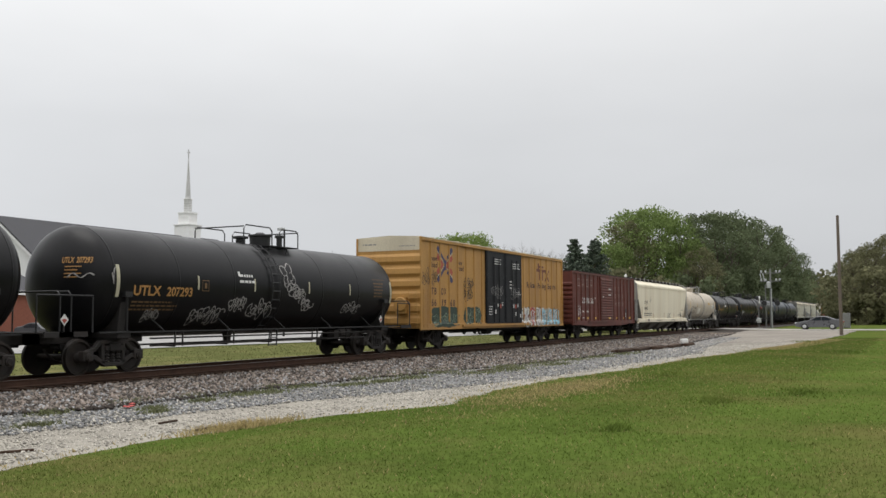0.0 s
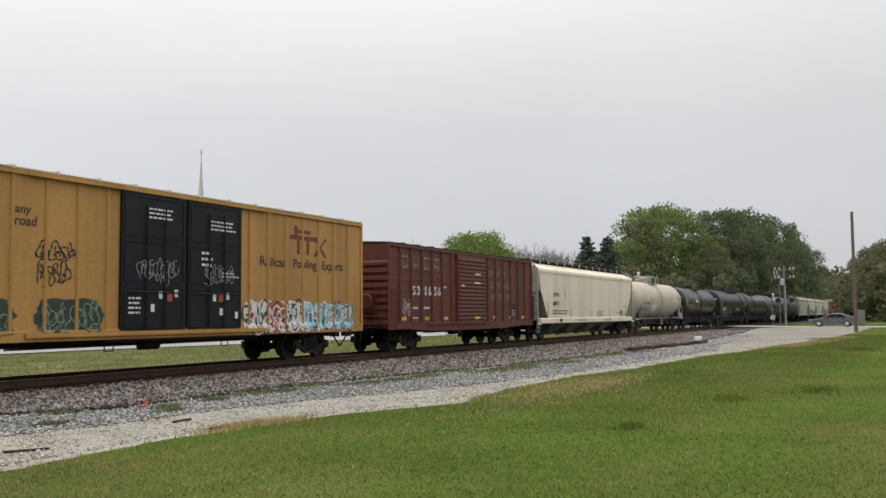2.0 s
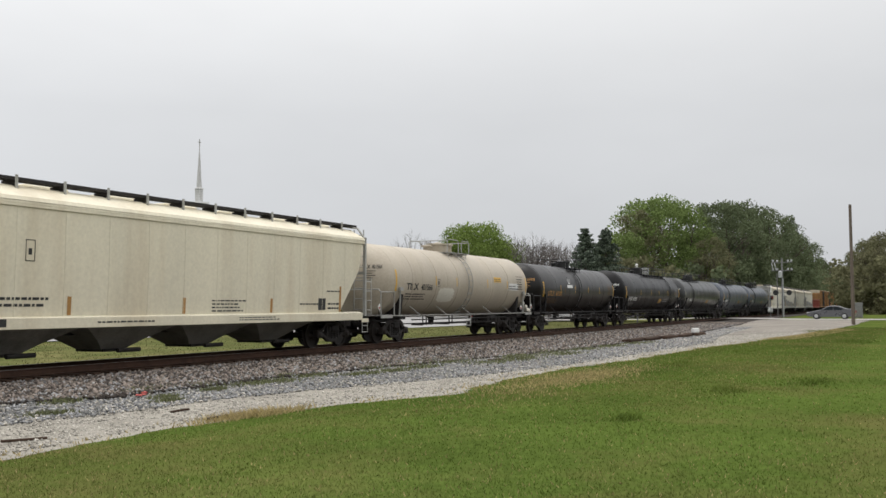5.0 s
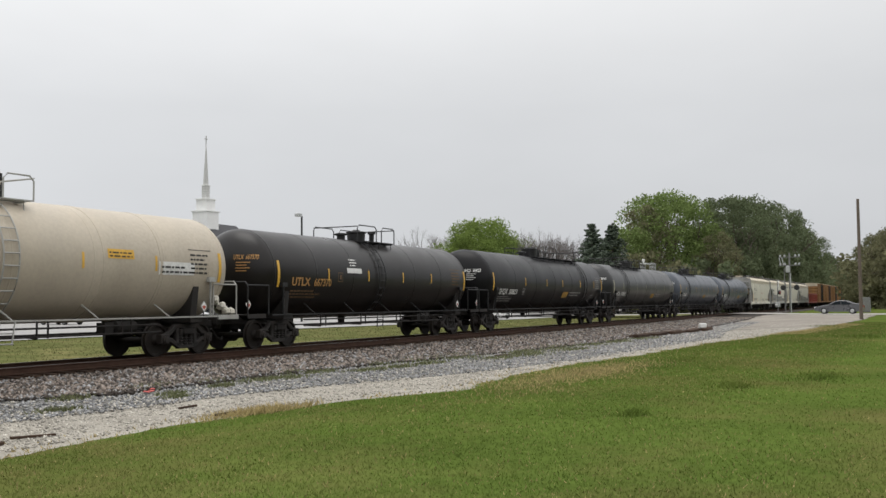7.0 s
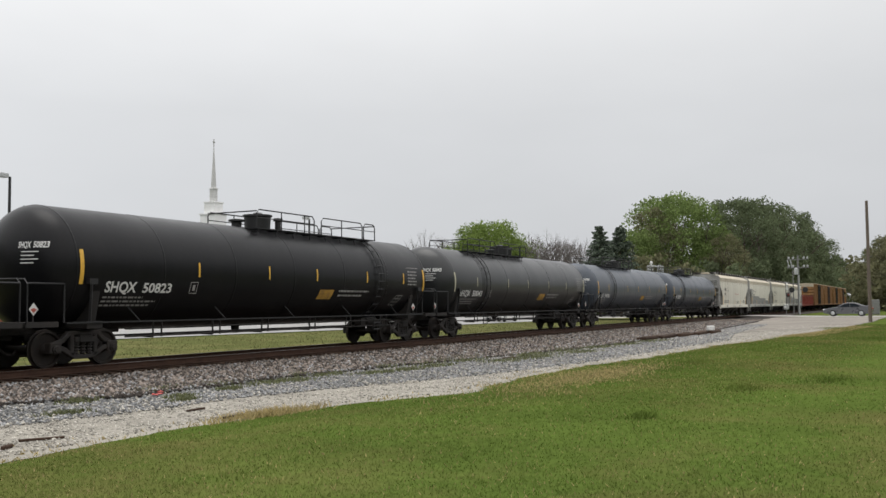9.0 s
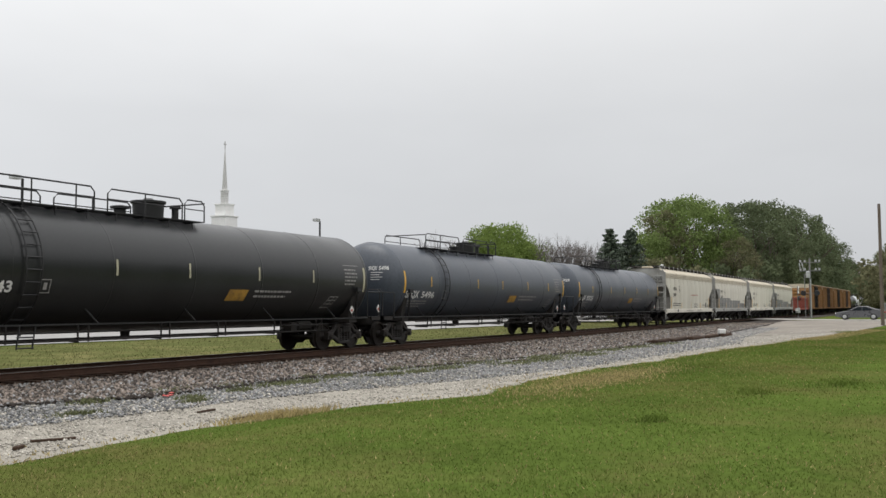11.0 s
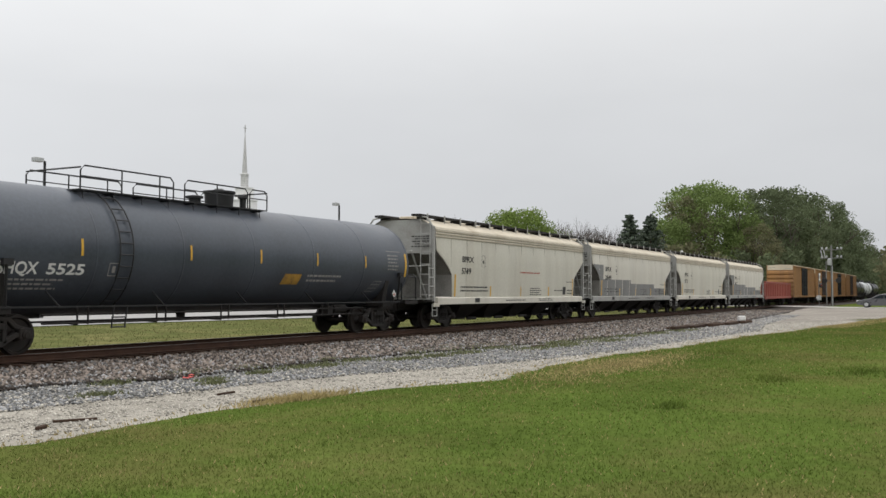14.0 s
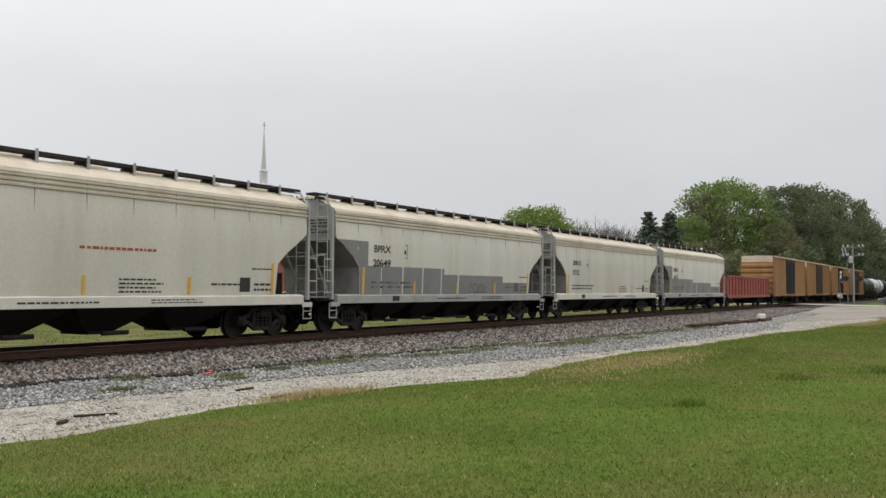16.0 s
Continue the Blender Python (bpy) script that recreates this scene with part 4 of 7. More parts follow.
    # doors
    for d0, d1 in doors:
        a, b = d0 - x0, d1 - x0
        z0, z1 = sill + 0.22, top - 0.22
        door = part("door", MB().box(a + 0.02, b - 0.02, -h - 0.045, -h + 0.06, z0, z1), door_paint, car, bevel=0.012)
        if style == "red":
            for k in range(16):
                z = z0 + 0.1 + (z1 - z0 - 0.2) * k / 16
                part("door_rib", MB().prism([(-h - 0.045, z), (-h - 0.085, z + 0.04), (-h - 0.085, z + 0.1), (-h - 0.045, z + 0.14)], 0, a + 0.12, b - 0.12), door_paint, door)
            part("door_rail", MB().box(a - 3.0, b, -h - 0.09, -h - 0.05, z0 - 0.06, z0 + 0.02), door_paint, door)
        else:
            for k in range(3):
                e0, e1 = z0 + (z1 - z0) * k / 3 + 0.06, z0 + (z1 - z0) * (k + 1) / 3 - 0.06
                m = MB().box(a + 0.1, b - 0.1, -h - 0.062, -h - 0.045, e0, e0 + 0.05).box(a + 0.1, b - 0.1, -h - 0.062, -h - 0.045, e1 - 0.05, e1)
                m.box(a + 0.1, a + 0.16, -h - 0.062, -h - 0.045, e0 + 0.05, e1 - 0.05).box(b - 0.16, b - 0.1, -h - 0.062, -h - 0.045, e0 + 0.05, e1 - 0.05)
                part("door_panel_frame", m, door_paint, door)
            m = MB()
            for x in (a + (b - a) * 0.36, a + (b - a) * 0.64):
                m.tube([(x, -h - 0.09, z0 + 0.05), (x, -h - 0.09, z1 - 0.3)], 0.024, 6)
            m.tube([(a + 0.2, -h - 0.1, z0 + 1.0), (b - 0.2, -h - 0.1, z0 + 1.0)], 0.02, 6)
            part("lock_rod", m, door_paint, door)
    if style != "red" and doors:
        a, b = doors[0][0] - x0 - 2.9, doors[-1][1] - x0 + 1.2
        part("door_track", MB().box(a, b, -h - 0.1, -h - 0.045, sill + 0.10, sill + 0.2), paint, car)
        parts("upper_door_track", MB().box(a, b, -h - 0.08, -h - 0.045, top - 0.2, top - 0.12), paint, car)
    running_gear(car, 2.56, n - 2.56, 0, n)
    return car, body, rnd, n, h, sill


def yellow_box_car():
    car, body, rnd, n, h, sill = box_car("yellow high-cube box car with black double doors and graffiti", 36.04, 55.07, 4.93, BOX_YELLOW, BOX_CREAM, BOX_CREAM,
                                         [37.0, 37.95, 38.9, 39.85, 40.8, 41.75, 42.7, 48.45, 49.4, 50.35, 51.3, 52.25, 53.2, 54.15], [(43.1, 45.55), (45.6, 48.0)], DOOR_NAVY, 11, "yellow")
    s = side_plane(-h - 0.012)
    f = side_plane(-h + 0.05)
    def hug(u, v, off):
        return (u, -h + 0.05 - off, v)
    m = MB()
    # crossed-arrow emblem: two bent bars, blue over red
    part("emblem_red", emblem(hug, 2.44, 3.78, 0.94, 0), PAINT_RED, body, "red and blue crossed arrow emblem")
    part("emblem_blue", emblem(hug, 2.44, 3.78, 0.94, 1), PAINT_BLUE, body)
    part("emblem_white", emblem(hug, 2.44, 3.78, 0.94, 2), PAINT_PALE_STRIPE, body)
    m = MB()
    for text, u, v, w, k in (("next", 1.04, 3.92, 0.62, 0.2), ("load", 1.04, 3.62, 0.62, 0.24), ("any", 3.88, 3.86, 0.45, 0.2), ("road", 3.88, 3.58, 0.6, 0.23)):
        write(m, text, hug, u, v, k, w, 0.12)
    parts("letter", m, PAINT_BROWN, body)
    m = MB()
    for text, u, v, w in (("T", 1.2, 2.3, 0.22), ("B", 1.5, 2.3, 0.22), ("O", 2.03, 2.3, 0.24), ("X", 2.33, 2.3, 0.24), ("6", 1.2, 1.8, 0.21), ("6", 1.5, 1.8, 0.21), ("1", 2.12, 1.8, 0.1), ("9", 2.33, 1.8, 0.21), ("6", 3.0, 1.8, 0.21), ("8", 3.3, 1.8, 0.21)):
        write(m, text, hug, u - (0.15 if u < 2 else 0.0), v + 0.14, 0.3, w, 0.08)
    parts("letter", m, PAINT_BROWN, body)
    m = MB()
    for text, u, v, w in (("Railcar", 12.95, 3.05, 1.45), ("Pooling", 14.75, 3.05, 1.35), ("Experts", 16.45, 3.05, 1.35)):
        write(m, text, hug, u, v, 0.3, w)
    parts("letter", m, PAINT_BROWN, body)
    m = MB()
    for q in ((14.55, 16.25, 3.98, 4.13), (14.95, 15.12, 3.5, 3.98), (15.5, 15.67, 3.5, 3.98), (14.8, 15.0, 4.13, 4.45), (15.0, 15.75, 4.2, 4.32)):
        patch(m, hug, *q, 0.006)
    for k in (-1, 1):
        ribbon(m, hug, [(16.32 - k * 0.36 + k * 0.18 * j, 3.46 + 0.16 * j) for j in range(5)], 0.15, 0.006 + 0.001 * k)
    part("owner_emblem", m, EMBLEM_BROWN, body, "brown owner emblem")
    # graffiti pieces run down over the side sill
    def low(u, v, off):
        return (u, (-h - 0.014 if v < sill + 0.262 else -h + 0.05) - off, v)
    m = MB()
    blob(m, low, 0.98, 4.0, 0.96, 1.95, rnd, lobes=4)
    blob(m, low, 4.45, 6.6, 1.0, 1.95, rnd, lobes=3)
    g = part("graffiti", m, GR_GREEN, body, "dark green bubble graffiti with pale outlines")
    m = MB()
    scrawl(m, low, 1.15, 3.75, 1.05, 1.6, 5, 0.045, rnd, 0.02)
    scrawl(m, low, 4.65, 6.4, 1.15, 1.85, 4, 0.045, rnd, 0.02)
    part("graffiti_outline", m, GR_PALE, g)
    m = MB()
    scrawl(m, hug, 0.08, 0.85, 2.8, 3.5, 2, 0.035, rnd)
    scrawl(m, hug, 1.08, 1.75, 2.92, 3.45, 2, 0.035, rnd)
    scrawl(m, hug, 4.5, 5.6, 2.75, 3.25, 3, 0.05, rnd)
    scrawl(m, hug, 4.5, 5.5, 2.2, 2.75, 3, 0.05, rnd)
    part("tag_graffiti", m, PAINT_BLACK, body, "black spray tags")
    x = 12.15
    m = MB()
    for k in range(5):
        blob(m, low, x + k * 0.72, x + k * 0.72 + 0.8, 0.92, 2.0, rnd, lobes=3)
    g2 = part("graffiti_fill", m, PAINT_WHITE, body, "white, red and light blue graffiti piece")
    m = MB()
    blob(m, low, 13.3, 14.3, 0.96, 2.0, rnd, 0.012, 3)
    for k in range(2):
        ribbon(m, low, [(12.3 + k * 0.6 + 0.06 * j, 1.05 + 0.09 * j) for j in range(7)], 0.12, 0.014)
    part("graffiti_red", m, GR_RED, g2)
    m = MB()
    for k in range(5):
        blob(m, low, 15.3 + k * 0.62, 15.3 + k * 0.62 + 0.68, 0.96, 1.92, rnd, 0.010, 4)
    part("graffiti_blue", m, GR_CYAN, g2)
    m = MB()
    scrawl(m, low, 12.2, 15.2, 0.98, 1.95, 5, 0.075, rnd, 0.018)
    scrawl(m, low, 15.2, 18.4, 0.98, 1.9, 6, 0.05, rnd, 0.018)
    part("graffiti_lines", m, PAINT_BLACK, g2)
    m = MB()
    scrawl(m, low, 12.4, 18.2, 1.02, 1.85, 9, 0.08, rnd, 0.022)
    part("graffiti_highlight", m, PAINT_WHITE, g2)
    ds = side_plane(-h - 0.07)
    m = MB()
    for u, v, w, hh, k in ((8.0, 4.08, 0.95, 0.34, 3), (10.5, 3.95, 1.1, 0.34, 3), (7.3, 1.55, 0.5, 0.5, 4), (10.1, 2.9, 0.5, 0.5, 3), (11.0, 2.6, 0.8, 0.2, 2)):
        bars(m, ds, u, v, w, hh, k, rnd, 0.004)
    for u, v in ((8.4, 1.95), (9.0, 2.0), (10.6, 1.9), (11.2, 1.95), (8.1, 1.6), (10.9, 1.5), (11.6, 1.4)):
        patch(m, ds, u, u + 0.14, v, v + 0.2, 0.004)
    part("door_print", m, PAINT_WHITE, body)
    m = MB()
    for u in (8.72, 10.85):
        patch(m, ds, u, u + 0.2, 1.88, 2.1, 0.006)
    parts("door_decal", m, PAINT_RED, body)
    m = MB()
    scrawl(m, ds, 7.6, 9.1, 2.35, 3.05, 5, 0.03, rnd)
    scrawl(m, ds, 10.2, 11.5, 2.35, 2.95, 5, 0.03, rnd)
    part("door_graffiti", m, PAINT_GREY, body)


def emblem(surf, cx, cz, k, which):
    """Bars of a crossed-arrow sign: 0 the red ones, 1 the blue ones, 2 the white lines between."""
    bars_ = (
        [((-0.84, 0.42), (-0.22, 0.02)), ((-0.84, -0.42), (-0.22, -0.02)), ((0.84, 0.42), (0.24, 0.02)), ((0.84, -0.42), (0.24, -0.02))],
        [((-0.84, 0.80), (0.02, 0.12)), ((0.04, 0.22), (0.04, -0.22)), ((-0.84, -0.80), (0.02, -0.12)), ((0.84, 0.80), (0.26, 0.32)), ((0.84, -0.80), (0.26, -0.32))],
        [((-0.84, 0.61), (-0.12, 0.06)), ((-0.84, -0.61), (-0.12, -0.06)), ((0.84, 0.61), (0.22, 0.16)), ((0.84, -0.61), (0.22, -0.16))])[which]
    wide = (0.30, 0.27, 0.06)[which]
    m = MB()
    for i, (p, q) in enumerate(bars_):
        ribbon(m, surf, [(cx + k * (p[0] + (q[0] - p[0]) * j / 4), cz + k * (p[1] + (q[1] - p[1]) * j / 4)) for j in range(5)], wide, 0.006 + 0.004 * which + 0.0012 * i)
    return m


def red_box_car():
    posts = [57.11 + 0.95 * k for k in range(1, 7)] + [66.8 + 0.98 * k for k in range(0, 6)]
    car, body, rnd, n, h, sill = box_car("oxide red ribbed box car with faded lettering and a sliding door", 57.11, 72.66, 4.37, BOX_RED, BOX_RED_ROOF, BOX_RED, posts, [(63.25, 66.45)], BOX_RED, 12, "red")
    hug = side_plane(-h + 0.05)
    m = MB()
    for text, u in (("5", 2.02), ("3", 2.42), ("1", 3.15), ("6", 3.46), ("5", 3.98), ("6", 4.36)):
        write(m, text, hug, u, 2.3, 0.36, 0.12 if text == "1" else 0.27)
    parts("letter", m, PAINT_WHITE, body)
    m = MB()
    for i in range(4):
        u = 1.15 + i * 0.95
        for k in range(2):
            ribbon(m, hug, [(u + 0.1 + k * 0.35 + rnd.uniform(-0.04, 0.04), 3.35 + 0.13 * j) for j in range(5)], 0.09, 0.006)
        ribbon(m, hug, [(u + 0.1 + 0.09 * j, 3.40 + 0.1 * (i % 2)) for j in range(5)], 0.08, 0.007)
        if i != 1:
            ribbon(m, hug, [(u + 0.1 + 0.09 * j, 3.84) for j in range(5)], 0.08, 0.007)
    for text, u, v in (("S", 9.75, 3.3), ("O", 10.15, 3.3), ("U", 10.75, 3.3), ("T", 11.1, 3.3), ("H", 11.75, 3.3), ("S", 10.1, 2.75), ("E", 10.75, 2.75), ("R", 11.1, 2.75), ("V", 11.75, 2.75), ("E", 12.2, 2.75), ("T", 9.75, 2.2), ("H", 10.15, 2.2), ("E", 10.45, 2.2), ("S", 11.0, 2.2), ("O", 11.3, 2.2), ("U", 11.75, 2.2), ("T", 12.1, 2.2), ("H", 12.4, 2.2)):
        write(m, text, hug, u, v, 0.3, 0.24)
    parts("faded_letter", m, PAINT_FADED, body, "worn off pale lettering")
    for u in (1.1, 3.12, 4.9, 7.9, 10.4, 12.4, 14.1):
        z = sill + 0.36
        m = MB()
        patch(m, side_plane(-h - 0.02) if 6.0 < u < 9.4 else hug, u, u + (0.75 if u > 14 else 0.42), z, z + 0.13, 0.08 if 6.0 < u < 9.4 else 0.006, n=1)
        part("stripe", m, PAINT_YELLOW, body, "yellow reflective strip")
    m = MB()
    for u, v, w, hh, k in ((2.0, 1.72, 0.6, 0.2, 1), (3.05, 1.72, 0.6, 0.2, 1), (2.0, 1.32, 0.5, 0.14, 1), (3.1, 1.3, 0.5, 0.12, 1), (4.95, 2.62, 0.3, 0.2, 1)):
        bars(m, hug, u, v, w, hh, k, rnd)
    for u, v, w in ((7.9, 2.9, 0.7), (8.0, 3.3, 0.6), (6.5, 2.75, 0.3), (8.1, 1.3, 0.4)):
        patch(m, side_plane(-h - 0.085), u, u + w, v, v + 0.07, 0.006)
    scrawl(m, hug, 1.2, 1.9, 1.45, 2.1, 2, 0.035, rnd)
    part("stencils", m, PAINT_WHITE, body)
    m = MB()
    patch(m, hug, 12.62, 13.32, 1.32, 1.98, 0.004)
    panel = part("repaint_panel", m, DOOR_NAVY, body, "dark repainted panel")
    m = MB()
    for q in ((12.72, 13.22, 1.40, 1.43), (12.72, 13.22, 1.52, 1.54), (12.72, 13.22, 1.66, 1.69), (12.72, 12.75, 1.40, 1.69), (12.95, 12.97, 1.40, 1.69), (13.19, 13.22, 1.40, 1.69)):
        patch(m, hug, *q, 0.008, n=1)
    part("inspection_table", m, PAINT_WHITE, panel)
    part("sill_plate", MB().prism([(0.0, 0.98), (3.8, 0.80), (n - 4.0, 0.80), (n, 0.98), (n, 1.1), (0, 1.1)], 1, -h - 0.02, -h + 0.03), BOX_RED, car)


# ---- covered hoppers ----


def hopper(label, x0, x1, c1, c2, top, paint, roof_paint, mark, number, seed, patch_mat=None, sill_mat=None, mark_mat=None, bays=4, ribbed=True):
    """x0, x1: the end posts."""
    rnd = random.Random(seed)
    car = start_car("covered_hopper", label, "hopper car", x0)
    n, c1, c2 = x1 - x0, c1 - x0, c2 - x0
    sill = 1.22
    sill_mat = sill_mat or paint
    zlow, zbend, zeave = sill, (top - 1.25 if ribbed else 2.75), top - 0.42
    corner = [(zlow, 1.55), (2.25, 1.45), (zbend, 0.14), (zeave, 0.12)] if ribbed else [(zlow, 1.75), (zbend, 0.5), (zeave, 0.14)]

    def width(z):
        k = (z - sill) / (top - sill)
        return 1.53 + 0.06 * math.sin(min(1, max(0, k)) * 2.2)

    def inset(z):
        return interp(z, corner)

    def bulge(u, z):
        return 0.05 * max(0.0, min(1.0, (zeave - 0.32 - z) / 0.6)) * math.sqrt(abs(math.sin(math.pi * u / 1.4))) if ribbed else 0.0

    zs = [zlow + (zbend - zlow) * k / 6 for k in range(7)] + [zbend + (zeave - zbend) * k / 3 for k in range(1, 4)]
    side = MB()
    for sgn in (-1, 1):
        us = [n * k / 96 for k in range(97)]
        side.quad_grid([[(u, sgn * (width(z) + bulge(u, z)), z) for u in [min(max(q, inset(z)), n - inset(z)) for q in us]] for z in zs])
    body = part("body", side, paint, car, smooth=True)
    # End slope sheets, coloured darker to stand for their shade.
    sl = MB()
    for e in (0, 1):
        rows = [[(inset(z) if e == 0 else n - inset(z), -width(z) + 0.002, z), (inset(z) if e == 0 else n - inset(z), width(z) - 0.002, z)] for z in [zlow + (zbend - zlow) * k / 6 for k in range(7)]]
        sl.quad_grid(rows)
    parts("slope_sheet", sl, HOP_SLOPE, car, "grimy sloping end sheet with shade in its colour")
    ev = MB()
    for e in (0, 1):
        ev.quad_grid([[(inset(z) if e == 0 else n - inset(z), y * (width(z) - 0.003), z) for y in (-1, 1)] for z in [zbend + (zeave - zbend) * k / 3 for k in range(4)]])
        x = 0.13 if e == 0 else n - 0.13
        ev.prism([(-width(zeave) + 0.003, zeave), (width(zeave) - 0.003, zeave), (1.0, top), (-1.0, top)], 0, x - 0.01, x + 0.01)
    parts("end_sheet", ev, GREY_STEEL if ribbed else paint, car)
    rf = MB()
    rf.quad_grid([[(0.08, y, z), (n / 2, y, z), (n - 0.08, y, z)] for y, z in ((-width(zeave) - 0.03, zeave), (-width(zeave) + 0.02, zeave + 0.1), (-0.95, top), (-0.3, top + 0.04), (0.3, top + 0.04), (0.95, top), (width(zeave) - 0.02, zeave + 0.1), (width(zeave) + 0.03, zeave))])
    part("roof", rf, roof_paint, car)
    ch = MB()
    for k in range(3 if ribbed else 2):
        z = zeave - 0.05 - k * (0.11 if ribbed else 0.06)
        for sgn in (-1, 1):
            a, b = sorted((sgn * (width(z) - 0.02), sgn * (width(z) + 0.035)))
            ch.box(0.1, n - 0.1, a, b, z - 0.035, z + 0.035)
    parts("top_chord", ch, roof_paint, car, bevel=0.012)
    sm = MB()
    for k in range(1, int(n / 1.4) + 1):
        x = 1.4 * k
        rows = [z for z in zs if inset(z) + 0.03 < x < n - inset(z) - 0.03]
        if len(rows) > 1:
            sm.quad_grid([[(x - 0.016, -width(z) - 0.002, z), (x, -width(z) - 0.011, z), (x + 0.016, -width(z) - 0.002, z)] for z in rows])
    parts("weld_seam", sm, HOP_SEAM if ribbed else paint, body)
    parts("side_sill", MB().prism([(-1.62, 0.96), (-1.62, 1.22), (-1.45, 1.27), (-1.45, 0.96)], 0, 0.25, n - 0.25).prism([(1.62, 0.96), (1.62, 1.22), (1.45, 1.27), (1.45, 0.96)], 0, 0.25, n - 0.25), sill_mat, car, bevel=0.01)
    part("centre_sill", MB().box(-0.5, n + 0.5, -0.3, 0.3, 0.74, 1.05).box(-0.5, c1 + 1.2, -1.3, 1.3, 1.05, 1.15).box(c2 - 1.2, n + 0.5, -1.3, 1.3, 1.05, 1.15), UNDER, car)
    a, b = c1 + 1.35, c2 - 1.35
    for k in range(bays):
        p, q = a + (b - a) * k / bays, a + (b - a) * (k + 1) / bays
        mid = (p + q) / 2
        m = MB()
        m.quad_grid([[(p, -1.25, 1.0), (q, -1.25, 1.0), (q, 1.25, 1.0), (p, 1.25, 1.0)], [(mid - 0.85, -0.75, 0.6), (mid + 0.85, -0.75, 0.6), (mid + 0.85, 0.75, 0.6), (mid - 0.85, 0.75, 0.6)],
                     [(mid - 0.42, -0.45, 0.34), (mid + 0.42, -0.45, 0.34), (mid + 0.42, 0.45, 0.34), (mid - 0.42, 0.45, 0.34)]], close=True)
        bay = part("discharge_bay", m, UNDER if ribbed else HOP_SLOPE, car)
        m = MB().box(mid - 0.4, mid + 0.4, -0.5, 0.5, 0.28, 0.36)
        m.tube([(mid - 0.4, -1.0, 0.33), (mid + 0.4, -1.0, 0.33)], 0.06, 8)
        part("outlet_gate", m, UNDER, bay)
    # end frames, ladders and platforms
    for e, x in ((0, 0.0), (1, n)):
        d = -1 if e == 0 else 1
        m = MB()
        for y in (-1.55, 1.55):
            m.box(x - 0.05, x + 0.05, y - 0.05, y + 0.05, 1.1, top - 0.3)
            m.tube([(x, y, top - 0.35), (x + d * 0.0, y * 0.8, top + 0.05), (x, y * 0.5, top + 0.12)], 0.035, 6)
        m.box(x - 0.04, x + 0.04, -1.5, 1.5, zbend - 0.1, zbend)
        part("end_frame", m, GREY_STEEL, car)
        m = MB()
        for y in (-0.55, 0.55):
            xi = 1.2 if e == 0 else n - 1.2
            m.tube([(x + d * 0.02, y, zbend), (xi, y, 1.2)], 0.05, 6)
        parts("end_brace", m, GREY_STEEL, car)
        xl = x + d * 0.42
        part("end_ladder", ladder(min(x, xl), max(x, xl), 1.15, 2.55, -1.58, 4, 0.02), GREY_STEEL, car)
        part("end_ladder", ladder(0, 0.42, 1.15, top, 0, 8, 0.02, lambda u, v, off, x=x, d=d: (x + d * 0.1, -1.45 + u, v)), GREY_STEEL, car)
        m = MB().tube([(x + d * 0.42, -1.58, 2.5), (x + d * 0.75, -1.3, 2.45), (x + d * 0.75, 1.3, 2.45)], 0.02, 5)
        part("grab_rail", m, GREY_STEEL, car)
        m = MB()
        for k in range(6):
            q = x + d * (0.05 + k * 0.1)
            m.box(min(q, q + d * 0.07), max(q, q + d * 0.07), -1.5, 1.5, 1.16, 1.19)
        part("end_platform", m, GREY_STEEL, car)
        q = x + d * 0.15
        m = MB()
        for o in (0, 0.38):
            m.tube([(q - o * d * 1, -1.58, 1.0), (q - o * d, -1.58, 0.5)], 0.018, 5)
        for z in (0.52, 0.75):
            m.tube([(q, -1.58, z), (q - 0.38 * d, -1.58, z)], 0.018, 5)
        part("stirrup_step", m, GREY_STEEL, car)
        hb = x + d * 0.62
        part("hand_brake" if e == 0 else "brake_reservoir", MB().lathe([(hb - 0.03, 0.26), (hb, 0.29), (hb + 0.03, 0.26)], 0, 18, at=(0, 0.6, 2.0)).box(min(x, hb), max(x, hb), 0.45, 0.75, 1.2, 1.95), UNDER, car)
        m = MB().box(x - 0.14 if e == 0 else x - 0.34, x + 0.34 if e == 0 else x + 0.14, -1.64, -1.62, 0.88, 1.02)
        part("jacking_pad", m, sill_mat, car)
    # roof walkway with rails
    m = MB()
    for y in (-0.85, 0.85):
        for j in range(4):
            m.box(-0.25, n + 0.25, y - 0.2 + j * 0.1, y - 0.13 + j * 0.1, top + 0.11, top + 0.19)
        x = 0.3
        while x < n:
            m.box(x - 0.015, x + 0.015, y - 0.24, y + 0.24, top - 0.02, top + 0.11)
            x += 1.42
    part("roof_walkway", m, UNDER, car)
    m = MB()
    x = 0.3
    while x < n:
        m.box(x - 0.03, x + 0.03, -1.13, -1.09, top - 0.1, top + 0.23)
        x += 1.42
    parts("walkway_bracket", m, GREY_STEEL, car)
    m = MB()
    for k in range(8):
        x = 1.2 + (n - 2.4) * k / 7
        m.box(x - 0.7, x + 0.7, -0.33, 0.33, top + 0.03, top + 0.17)
    parts("hatch_cover", m, roof_paint, car, bevel=0.03)

    def surf(u, v, off):
        return (u, -width(v) - bulge(u, v) - off, v)

    pm = PAINT_BLACK
